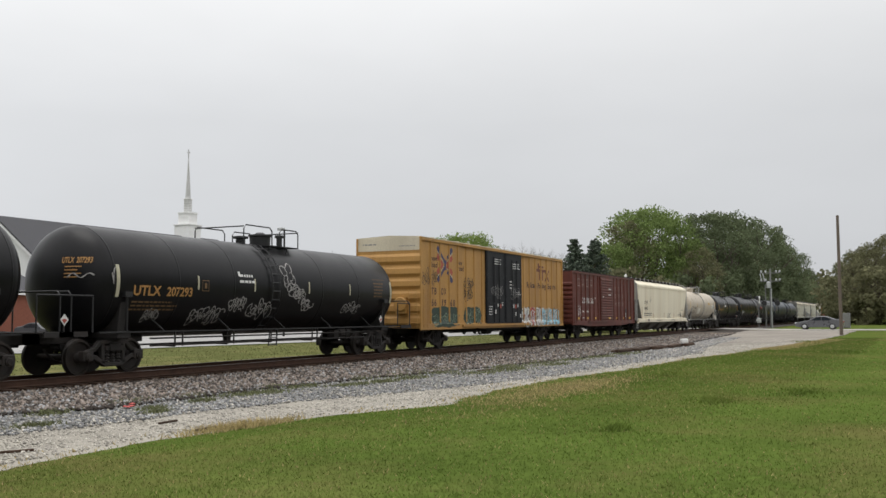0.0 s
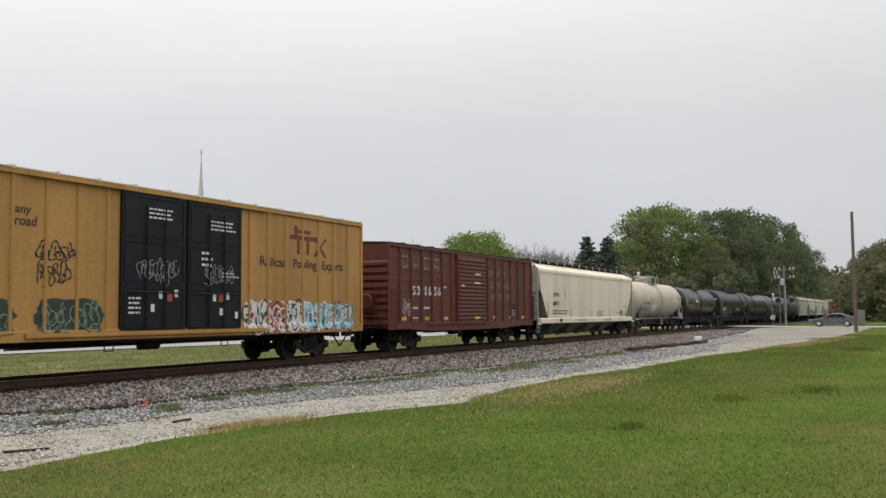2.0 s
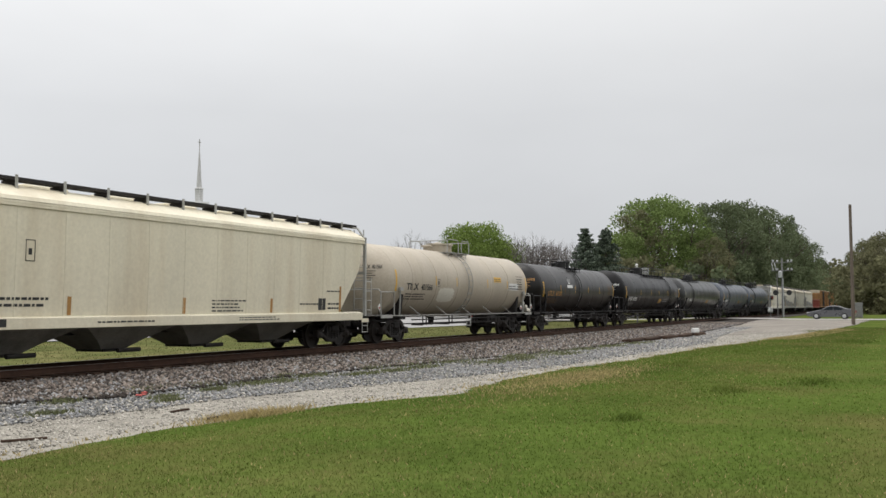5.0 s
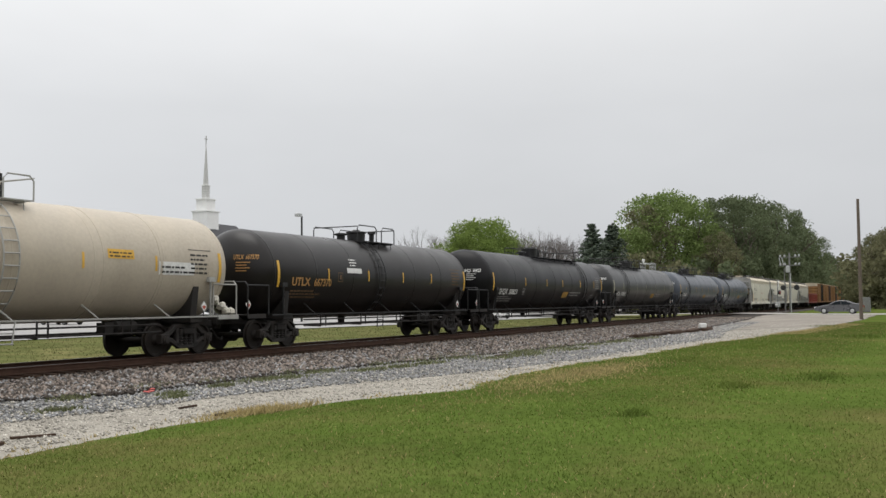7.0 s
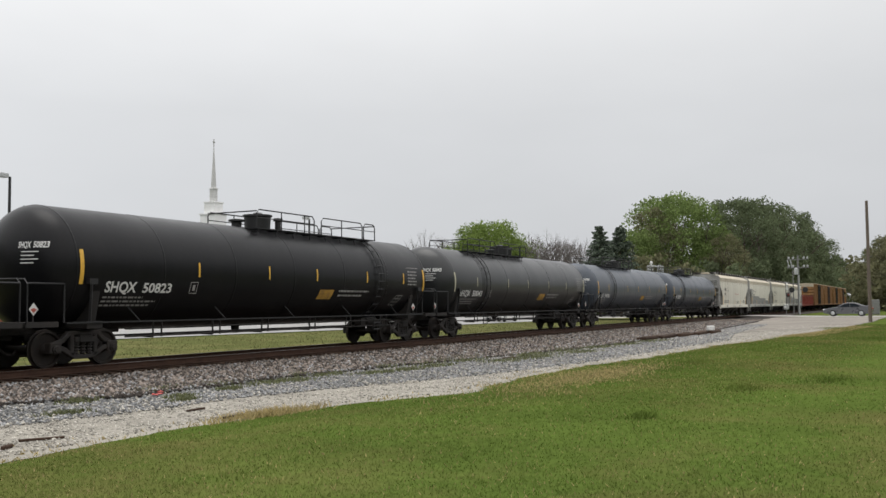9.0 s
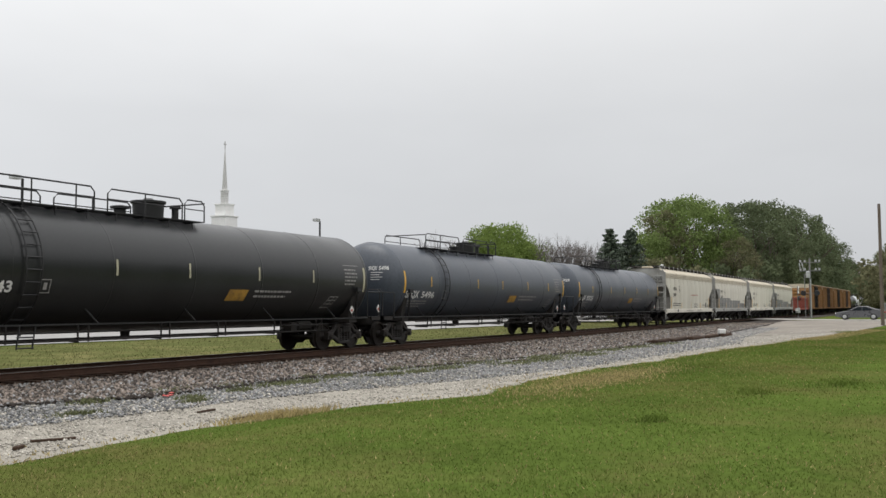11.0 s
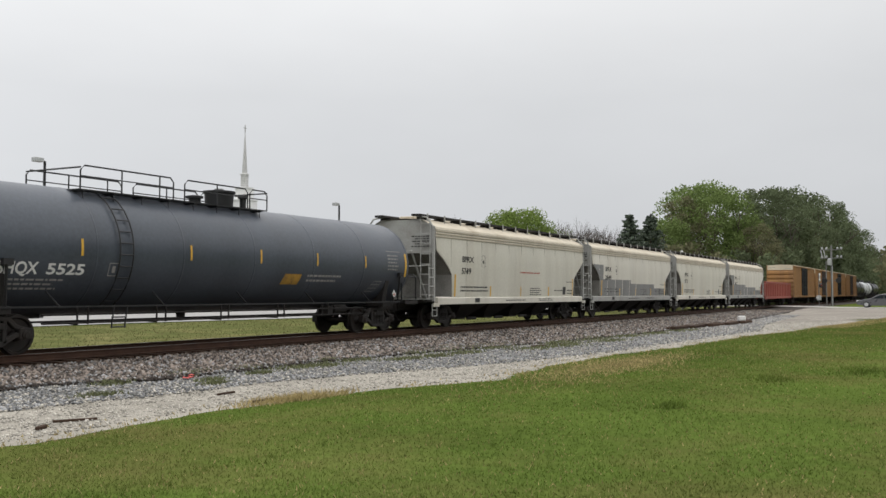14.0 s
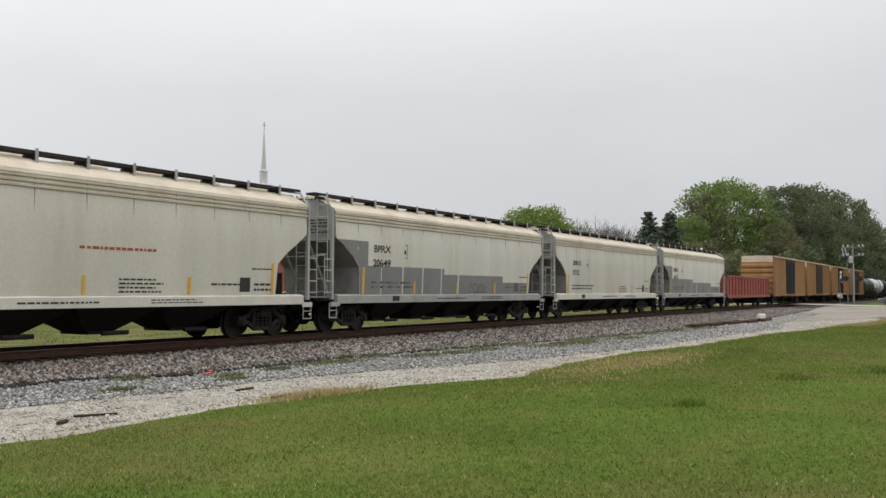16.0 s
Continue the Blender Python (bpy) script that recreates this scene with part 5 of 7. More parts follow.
    if patch_mat:
        m = MB()
        rows = []
        for j in range(9):
            z = zlow + 0.03 + (zbend - 0.05 - zlow - 0.03) * j / 8
            rows.append([surf(inset(z) + 0.02 + (1.93 - inset(z)) * i / 10, z, 0.006) for i in range(11)])
        m.quad_grid(rows)
        z1 = zlow + 1.0
        for u0, u1, zz in ((1.95, 7.2, z1), (7.2, 12.3, z1 - 0.22), (12.3, n - 1.75, z1 - 0.48)):
            if u1 > u0:
                patch(m, surf, u0, u1, zlow + 0.03, zz, 0.006, n=int((u1 - u0) / 0.17))
        part("paint_patch", m, patch_mat, body, "dark grey overpainted patch")
    m = MB()
    if mark:
        mx, up = (2.3, 0.12) if ribbed else (2.55, -0.12)
        write(m, mark, surf, mx, sill + 1.35 + up, 0.25, 1.05)
        write(m, number, surf, mx - 0.05, sill + 0.87 + up, 0.25, 0.22 * len(number), off=0.012)
        for q in ((mx + 1.9, mx + 1.92, sill + 1.3, sill + 1.8), (mx + 2.15, mx + 2.17, sill + 1.3, sill + 1.8), (mx + 1.9, mx + 2.17, sill + 1.3, sill + 1.32), (mx + 1.9, mx + 2.17, sill + 1.78, sill + 1.8), (mx + 1.98, mx + 2.08, sill + 1.45, sill + 1.6)):
            patch(m, surf, *q, 0.006, n=1)
        parts("letter", m, pm, body)
        m = MB()
        bars(m, surf, mx - 0.1, sill + 0.26, 3.6, 0.3, 2, rnd)
        bars(m, surf, n - 4.2, sill + 0.3, 1.6, 0.12, 1, rnd)
        bars(m, surf, n - 2.6, sill + 0.75, 1.1, 0.1, 1, rnd)
        bars(m, surf, n - 2.5, sill + 0.15, 0.9, 0.3, 2, rnd)
        patch(m, surf, n - 3.1, n - 2.65, sill + 0.12, sill + 0.52, 0.006)
        bars(m, surf, n * 0.56, sill + 0.1, 1.6, 0.4, 4, rnd)
        bars(m, side_plane(-1.62), 6.6, 1.07, 2.4, 0.1, 1, rnd)
        bars(m, side_plane(-1.62), n * 0.62, 1.05, 2.2, 0.14, 2, rnd)
        patch(m, side_plane(-1.62), 3.5, 3.95, 1.02, 1.2, 0.004)
        part("small_print", m, pm, body)
        for k in range(5):
            u = 1.72 + (n - 3.44) * k / 4
            m = MB()
            patch(m, surf, u - 0.06, u + 0.06, sill + 0.05, sill + (0.95 if k in (0, 4) else 0.5), 0.008, n=4)
            part("stripe", m, PAINT_YELLOW if patch_mat or paint is HOP_GREY else PAINT_ORANGE, body, "reflective safety stripe")
        m = MB()
        bars(m, end_plane(0.1, -1), -1.3, top - 1.1, 0.9, 0.5, 5, rnd)
        part("end_print", m, pm, body)
    running_gear(car, c1, c2, -0.55, n + 0.55)
    return car, body, surf, n, sill, rnd


def gondola(x0, x1):
    car = start_car("gondola", "red steel gondola with worn pale ribs", "gondola", x0)
    n = x1 - x0
    m = MB().box(0, n, -1.55, -1.48, 0.95, 2.55).box(0, n, 1.48, 1.55, 0.95, 2.55).box(0, 0.08, -1.48, 1.48, 0.95, 2.6).box(n - 0.08, n, -1.48, 1.48, 0.95, 2.6)
    body = part("body", m, GON_RED, car)
    part("floor_pan", MB().box(0.08, n - 0.08, -1.48, 1.48, 0.95, 1.05), UNDER, car)
    rib = MB().box(-0.09, 0.09, -0.1, 0.0, 1.1, 2.46).mesh("side_rib", bevel=0.02)
    for k in range(15):
        for y, r in ((-1.55, 0), (1.55, math.pi)):
            o = part("side_rib", rib, HOP_PALE if k % 4 == 1 else GON_RED, car, loc=(0.6 + (n - 1.2) * k / 14, y, 0))
            o.rotation_euler = (0, 0, r)
    parts("top_chord", MB().box(0, n, -1.64, -1.46, 2.55, 2.67).box(0, n, 1.46, 1.64, 2.55, 2.67), GON_RED, car, bevel=0.015)
    parts("side_sill", MB().box(0, n, -1.6, -1.5, 0.85, 1.08).box(0, n, 1.5, 1.6, 0.85, 1.08).box(0, n, -0.3, 0.3, 0.72, 0.95), GON_RED, car)
    running_gear(car, 2.3, n - 2.3, 0, n)


# ---- the train, in running order ----
tank_car("black tank car with white graffiti outlines and orange lettering", -1.2, 1.3, 14.8, 0.9, 15.4, 1.5, 2.42, TANK_BLACK, (5.5, 11.0), 8.3, 8.6, [1.0, 4, 7, 10, 13], PAINT_PALE_STRIPE, seed=3)
tank_car("black tank car with white graffiti outlines and orange lettering", 16.75, 19.0, 33.1, 18.55, 33.45, 1.5, 2.43, TANK_BLACK, (24.6, 27.65), 25.6, 26.8, [18.67, 21.83, 24.52, 27.6, 30.31, 33.45], PAINT_PALE_STRIPE,
         "UTLX 207293", PAINT_ORANGE, 2.5, seed=4, graffiti=True)
yellow_box_car()
red_box_car()
hopper("cream covered hopper with rust streaks and black lettering", 73.55, 93.2, 75.35, 91.8, 4.32, HOP_CREAM, HOP_CREAM, "DOWX", "68413", 21, mark_mat=PAINT_BROWN, ribbed=False)
tank_car("tan tank car with black lettering and a pale paint patch", 94.55, 96.4, 109.1, 95.64, 110.1, 1.5, 2.5, TANK_TAN, (101.5, 103.85), 102.8, 102.5, [95.75, 99.3, 101.4, 104.9, 107.4, 110.0], PAINT_YELLOW,
         "TILX 401566", PAINT_BLACK, 2.1, PAINT_BLACK, seed=5, rail_mat=GREY_STEEL, sill_mat=GREY_STEEL, bands=(97.2, 99.4, 101.6, 105.6, 107.6), patch_x=100.6)
tank_car("brownish black tank car with orange lettering", 111.3, 113.5, 126.3, 112.7, 126.9, 1.48, 2.4, TANK_BROWN, (118.5, 121.3), 119.4, 120.0, [112.9, 115.8, 118.5, 121.15, 123.6, 126.85], PAINT_YELLOW,
         "UTLX 667370", PAINT_ORANGE, 2.35, seed=6, notice_x=117.45)
tank_car("long black tank car with white lettering and yellow stripes", 128.5, 130.6, 146.75, 129.9, 147.6, 1.57, 2.44, TANK_BLACK, (137.5, 144.7), 144.1, 138.8, [130.04, 134.2, 137.4, 140.0, 143.2, 145.9, 147.55], PAINT_YELLOW,
         "SHQX 50823", PAINT_WHITE, 2.34, PAINT_GREY, seed=7, logo=True, mark_dz=-0.24)
tank_car("dull black tank car with white lettering", 148.9, 151.0, 167.4, 150.45, 168.0, 1.57, 2.44, TANK_GREY, (153.0, 160.2), 153.9, 159.0, [150.5, 152.8, 156.4, 159.0, 162, 164.8, 167.9], PAINT_PALE_STRIPE,
         "SHQX 50043", PAINT_WHITE, 2.2, PAINT_GREY, seed=8, logo=True, mark_dz=-0.24)
tank_car("slate grey tank car with white lettering", 169.1, 171.1, 187.3, 170.8, 188.3, 1.57, 2.44, TANK_BLUE, (173.6, 180.6), 174.3, 179.3, [170.85, 173.0, 177.4, 180.1, 183.2, 186.0, 188.25], PAINT_YELLOW,
         "SHQX 5496", PAINT_WHITE, 1.9, PAINT_GREY, seed=9, logo=True, mark_dz=-0.24)
tank_car("slate grey tank car with white lettering", 189.1, 191.3, 207.0, 190.85, 208.2, 1.57, 2.44, TANK_BLUE, (193.7, 200.75), 194.6, 199.7, [190.95, 193.3, 196.9, 199.8, 202.6, 205.4, 208.1], PAINT_YELLOW,
         "SHQX 5525", PAINT_WHITE, 2.0, PAINT_GREY, seed=10, logo=True, mark_dz=-0.24)
h = hopper("light grey covered hopper with black lettering", 210.25, 227.0, 211.9, 225.5, 4.34, HOP_GREY, HOP_TOP, "BPRX", "5749", 31, sill_mat=HOP_PALE)
m = MB()
bars(m, h[2], 8.2, h[4] + 1.12, 2.9, 0.16, 1, h[5])
part("red_notice", m, PAINT_RED, h[1])
hopper("pale covered hopper with a dark grey overpainted patch", 228.25, 244.8, 229.9, 243.2, 4.34, HOP_PALE, HOP_TOP, "BPRX", "20649", 32, patch_mat=HOP_PATCH, sill_mat=GREY_STEEL)
hopper("light grey covered hopper with black lettering", 246.3, 262.9, 247.9, 261.3, 4.34, HOP_GREY, HOP_TOP, "BPRX", "5712", 33, sill_mat=HOP_PALE)
hopper("pale covered hopper with a dark grey overpainted patch", 264.2, 280.9, 265.9, 279.2, 4.34, HOP_PALE, HOP_TOP, "BPRX", "20612", 34, patch_mat=HOP_PATCH, sill_mat=GREY_STEEL)
gondola(282.1, 299.4)
for k, x in enumerate((301.6, 322.2, 342.8, 363.4)):
    box_car("faded yellow box car with dark doors and rust stains", x, x + 19.0, 4.93, BOX_OLD, BOX_CREAM, BOX_CREAM, [x + 0.96 * (j + 1) for j in range(7)] + [x + 12.3 + 0.96 * j for j in range(7)],
            [(x + 7.1, x + 9.5), (x + 9.55, x + 12.0)], (DOOR_NAVY, BOX_RED_ROOF)[k % 2], 40 + k, "old")
for k, (x, p) in enumerate(((384.2, TANK_GREY), (404.2, TANK_WHITE), (424.2, TANK_BLACK))):
    tank_car(("dull black tank car", "white tank car", "black tank car")[k] + " in the train", x, x + 2, x + 16.6, x + 1.6, x + 17.1, 1.5, 2.45, p, (x + 6, x + 11), x + 9, x + 8.5, [x + 1.7, x + 5, x + 9, x + 13, x + 17], PAINT_PALE_STRIPE, seed=60 + k, small=False, placards=False)

# ---- ground, path, ballast, track ----


PROFILE = [(-60, -0.15), (6.0, -0.15), (8.2, -0.24), (10.5, -0.40), (14.0, -0.50), (15.0, -0.50), (17.3, -0.36), (18.3, -0.33), (20.9, -0.31), (21.4, -0.33), (23.8, -0.5), (30, -0.5), (46, -0.42), (60, -0.35), (400, -0.3)]
EDGE = [(-20, 10.6), (0, 9.9), (8, 9.6), (11, 9.85), (13.2, 9.6), (14.4, 9.2), (15.2, 8.5), (16.2, 7.75), (17.4, 7.75), (19.5, 8.25), (23.6, 8.3), (27.3, 7.95), (32.3, 7.45), (37, 6.95), (42.4, 6.2), (47.5, 5.65), (54, 5.0), (63, 4.2), (80, 3.6), (104, 3.4), (140, 3.4)]
WHITE_UP = [(-20, 13.5), (8, 13.3), (11.2, 13.1), (13.1, 12.6), (15.3, 12.7), (17.8, 11.9), (20.6, 10.7), (22.6, 9.8), (26, 8.7), (32, 8.3), (42, 7.6), (54, 9.5), (75, 11), (110, 13), (140, 13)]
BALLAST_LO = [(-20, 16.4), (12.9, 16.1), (15, 15.4), (21, 15.5), (25, 15.2), (29, 14.6), (33, 13.9), (37, 13.3), (44, 12.9), (55, 12.9), (80, 13.6), (120, 14.6), (400, 14.6)]


def ground_z(x, y):
    z = interp(y, PROFILE)
    k = max(0.0, min(1.0, (x - 70) / 35))
    if y < 17.5:
        z = z + (-0.2 - z) * k
    if y < 8:
        z += 0.05 * noise.noise(Vector((x * 0.12, y * 0.12, 3.0)))
    return z


def spread(a, b, dense, coarse_lo, coarse_hi, k=1.35):
    mid = list(np.arange(a, b, dense))
    lo, d, x = [], dense, a
    while x > coarse_lo:
        d *= k
        x -= d
        lo.append(x)
    hi, d, x = [], dense, b
    while x < coarse_hi:
        d *= k
        x += d
        hi.append(x)
    return lo[::-1] + mid + hi


xs, ys = spread(-5, 130, 1.0, -1500, 3500), spread(-10, 62, 0.6, -1500, 2500)
m = MB()
m.quad_grid([[(x, y, ground_z(x, y)) for x in xs] for y in ys])
tagged(part("ground", m, GRASS_GROUND, smooth=True), "mown spring lawn and rough grass beside the railway", "ground", kind="structure")


def strip(name, lo, hi, x0, x1, material, label, category, lift, dx=0.25, rows=9, ragged=0.18, seed=1.0):
    m = MB()
    cols = int((x1 - x0) / dx)
    grid = []
    for j in range(rows + 1):
        line = []
        for i in range(cols + 1):
            x = x0 + (x1 - x0) * i / cols
            a = interp(x, lo) + ragged * (noise.noise(Vector((x * 0.7, seed, 0))) + 0.6 * noise.noise(Vector((x * 2.6, seed, 4))))
            b = interp(x, hi) + ragged * (noise.noise(Vector((x * 0.7, seed + 9, 0))) + 0.6 * noise.noise(Vector((x * 2.6, seed + 9, 4))))
            y = a + (b - a) * j / rows
            edge = 0.0 if 0 < j < rows else -0.03
            line.append((x, y, ground_z(x, y) + lift + edge + 0.02 * noise.noise(Vector((x * 1.5, y * 1.5, seed)))))
        grid.append(line)
    m.quad_grid(grid)
    return tagged(part(name, m, material, smooth=True), label, category, kind="structure")


strip("gravel_path", EDGE, [(x, y + 0.8) for x, y in WHITE_UP], -12, 64, GRAVEL_WHITE, "pale crushed limestone path beside the track", "path", 0.03, ragged=0.35, seed=2.0)
strip("gravel_verge", WHITE_UP, [(x, y + 0.8) for x, y in BALLAST_LO], -12, 62, GRAVEL_GREY, "blue grey gravel verge with weeds", "gravel", 0.045, ragged=0.45, seed=5.0)
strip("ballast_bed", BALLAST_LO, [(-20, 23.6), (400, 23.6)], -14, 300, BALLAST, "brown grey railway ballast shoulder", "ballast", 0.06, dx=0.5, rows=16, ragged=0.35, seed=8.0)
strip("rough_verge", [(-20, 23.3), (400, 23.3)], [(-20, 43.0), (45, 42.4), (70, 39.4), (100, 38.0), (400, 38.0)], 2, 140, TURF_PALE, "pale rough grass between the track and the road", "grass", 0.012, dx=1.0, rows=24, ragged=0.5, seed=21.0)


def scatter(name, label, count, place, size, material, seed, flat=0.7):
    """Loose angular stones, one mesh: each a jittered double pyramid."""
    r = np.random.RandomState(seed)
    pts = np.array([place(r) for _ in range(count)])
    base = np.array([[1, 0, 0], [0, 1, 0], [-1, 0, 0], [0, -1, 0], [0, 0, 1], [0, 0, -1]], float)
    tri = np.array([[0, 1, 4], [1, 2, 4], [2, 3, 4], [3, 0, 4], [1, 0, 5], [2, 1, 5], [3, 2, 5], [0, 3, 5]])
    n = len(pts)
    jig = base[None] * (size[0] + (size[1] - size[0]) * r.rand(n, 1, 1) ** 2) * (0.6 + 0.8 * r.rand(n, 6, 1)) + 0.25 * size[0] * (r.rand(n, 6, 3) - 0.5)
    jig[:, :, 2] *= flat
    a = r.rand(n) * 6.28
    c, s = np.cos(a)[:, None], np.sin(a)[:, None]
    v = np.stack([jig[:, :, 0] * c - jig[:, :, 1] * s, jig[:, :, 0] * s + jig[:, :, 1] * c, jig[:, :, 2]], 2) + pts[:, None]
    f = (tri[None] + 6 * np.arange(n)[:, None, None]).reshape(-1, 3)
    return raw_mesh(name, label, v.reshape(-1, 3), f, material, "stones")


def raw_mesh(name, label, v, f, material, category, parent=None):
    me = bpy.data.meshes.new(name)
    me.vertices.add(len(v))
    me.vertices.foreach_set("co", np.ascontiguousarray(v, dtype=np.float32).ravel())
    k = f.shape[1]
    me.loops.add(len(f) * k)
    me.loops.foreach_set("vertex_index", f.ravel().astype(np.int32))
    me.polygons.add(len(f))
    me.polygons.foreach_set("loop_start", np.arange(0, len(f) * k, k, dtype=np.int32))
    me.update(calc_edges=True)
    me.materials.append(material)
    ob = new(name, me)
    if parent is not None:
        ob.parent = parent
        return ob
    return tagged(ob, label, category, kind="stuff")


def in_band(lo, hi, x0, x1, lift, power=1.6):
    def place(r):
        x = x0 + (x1 - x0) * r.rand() ** power
        y = interp(x, lo) + (interp(x, hi) - interp(x, lo)) * r.rand()
        return (x, y, ground_z(x, y) + lift)
    return place


scatter("ballast_stones", "loose angular brown grey ballast stones", 46000, in_band([(x, y - 0.25) for x, y in BALLAST_LO], [(-20, 18.45), (400, 18.45)], 8, 95, 0.075), (0.034, 0.09), STONE_BALLAST, 1)
scatter("pale_ballast_stones", "paler grey stones among the ballast", 9000, in_band([(x, y - 0.4) for x, y in BALLAST_LO], [(-20, 18.3), (400, 18.3)], 8, 90, 0.085), (0.03, 0.075), STONE_GREY, 11)
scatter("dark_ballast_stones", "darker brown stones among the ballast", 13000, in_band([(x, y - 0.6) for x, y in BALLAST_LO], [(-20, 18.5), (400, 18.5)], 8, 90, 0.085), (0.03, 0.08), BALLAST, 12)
scatter("verge_stones", "loose blue grey gravel chips", 22000, in_band([(x, y - 0.15) for x, y in WHITE_UP], [(x, y + 0.6) for x, y in BALLAST_LO], 8, 80, 0.055), (0.018, 0.05), STONE_GREY, 2)
scatter("pale_verge_stones", "pale chips strewn through the grey gravel", 7000, in_band([(x, y - 0.2) for x, y in WHITE_UP], [(x, y - 0.1) for x, y in BALLAST_LO], 8, 75, 0.06), (0.016, 0.045), STONE_WHITE, 21)
scatter("path_stones", "loose white limestone chips", 22000, in_band([(x, y + 0.25) for x, y in EDGE], [(x, y + 0.45) for x, y in WHITE_UP], 6, 70, 0.035), (0.012, 0.032), STONE_WHITE, 3)

RAIL = [(-0.07, -0.172), (0.07, -0.172), (0.07, -0.158), (0.012, -0.14), (0.012, -0.045), (0.036, -0.03), (0.036, -0.004), (0.028, 0.0), (-0.028, 0.0), (-0.036, -0.004), (-0.036, -0.03), (-0.012, -0.045), (-0.012, -0.14), (-0.07, -0.158)]
for y in (TRACK_Y - 0.755, TRACK_Y + 0.755):
    ob = part("rail", MB().prism([(y + a, b) for a, b in RAIL], 0, -60, 900), RAIL_RUST)
    tagged(ob, "rust brown steel rail on timber ties", "rail", "track rails")
    part("rail_head", MB().box(-60, 900, y - 0.022, y + 0.022, -0.003, 0.0012), RAIL_TOP, ob, "bright worn running surface")
tie = MB().box(-0.115, 0.115, -1.3, 1.3, -0.36, -0.175).mesh("railway_tie", bevel=0.012)
for k in range(190):
    o = part("railway_tie", tie, TIE, loc=(-4 + k * 0.52, TRACK_Y + random.uniform(-0.04, 0.04), random.uniform(-0.01, 0.0)))
    tagged(o, "dark creosoted timber tie half sunk in ballast", "railway tie", "ties under the rails")

# ---- grass ----


def blades(name, label, count, place, height, material, seed, width=0.008, category="grass"):
    r = np.random.RandomState(seed)
    p = np.array([place(r) for _ in range(count)])
    n = len(p)
    a = r.rand(n) * 6.28
    h = height[0] + (height[1] - height[0]) * r.rand(n)
    w = width * (0.7 + 0.8 * r.rand(n)) * (1 + p[:, 0] / 25.0)
    lean = h * (0.3 + 1.1 * r.rand(n))
    b = r.rand(n) * 6.28
    v = np.zeros((n, 3, 3))
    v[:, 0] = p + np.stack([np.cos(a) * w, np.sin(a) * w, 0 * w - 0.01], 1)
    v[:, 1] = p - np.stack([np.cos(a) * w, np.sin(a) * w, 0 * w + 0.01], 1)
    v[:, 2] = p + np.stack([np.cos(b) * lean, np.sin(b) * lean, h], 1)
    f = np.arange(n * 3).reshape(n, 3)
    return raw_mesh(name, label, v.reshape(-1, 3), f, material, category)


def lawn(r):
    d = 6.2 + 66 * r.rand() ** 2.0
    a = radians(-4 + 66 * r.rand())
    for _ in range(20):
        x, y = d * math.cos(a), d * math.sin(a)
        if y < interp(x, EDGE) + 0.25 * r.randn():
            break
        a *= 0.75 * r.rand() + 0.2
    return (x, y, ground_z(x, y))


def edge_strip(r):
    x = 4 + 60 * r.rand() ** 1.6
    if noise.noise(Vector((x * 0.8, 2.0, 0))) < -0.05:
        x += 1.3 * r.rand()
    return (x, interp(x, EDGE) + 0.33 * r.randn() - 0.08, ground_z(x, interp(x, EDGE)) + 0.01)


ROAD_EDGE = [(-150, 44.0), (40, 42.8), (70, 39.6), (100, 38.4), (400, 38.4)]


def far_verge(r):
    x = 12 + 100 * r.rand() ** 1.2
    y = 24.5 + (interp(x, ROAD_EDGE) - 24.6) * r.rand() ** 1.3
    return (x, y, ground_z(x, y))


blades("lawn_grass", "short green spring lawn with a few dry blades", 230000, lawn, (0.012, 0.036), GRASS_BLADE, 4, 0.005)
blades("dry_edge_grass", "dry straw coloured grass along the gravel edge", 2400, edge_strip, (0.015, 0.05), DRY_BLADE, 5)
blades("far_verge_grass", "pale green grass beyond the track", 26000, far_verge, (0.04, 0.09), FAR_BLADE, 6, 0.012)


def dry_patch(r):
    x, y = 20.5 + 2.6 * r.randn(), 6.7 + 0.55 * r.randn()
    return (x, y, ground_z(x, y))


def dry_corner(r):
    x = 46 + 22 * r.rand()
    y = interp(x, EDGE) - 1.3 * r.rand() ** 2.2 + 0.15
    return (x, y, ground_z(x, y))


blades("dry_corner", "thin dry grass where the lawn meets the sandy apron", 6500, dry_corner, (0.02, 0.06), DRY_BLADE, 15)
blades("dry_patch", "patch of dead brown grass in the lawn", 4200, dry_patch, (0.02, 0.07), DRY_BLADE, 9)


def straw(r):
    x = 12.7 + 0.55 * r.randn()
    y = interp(x, EDGE) + 0.18 * r.randn()
    return (x, y, ground_z(x, y))


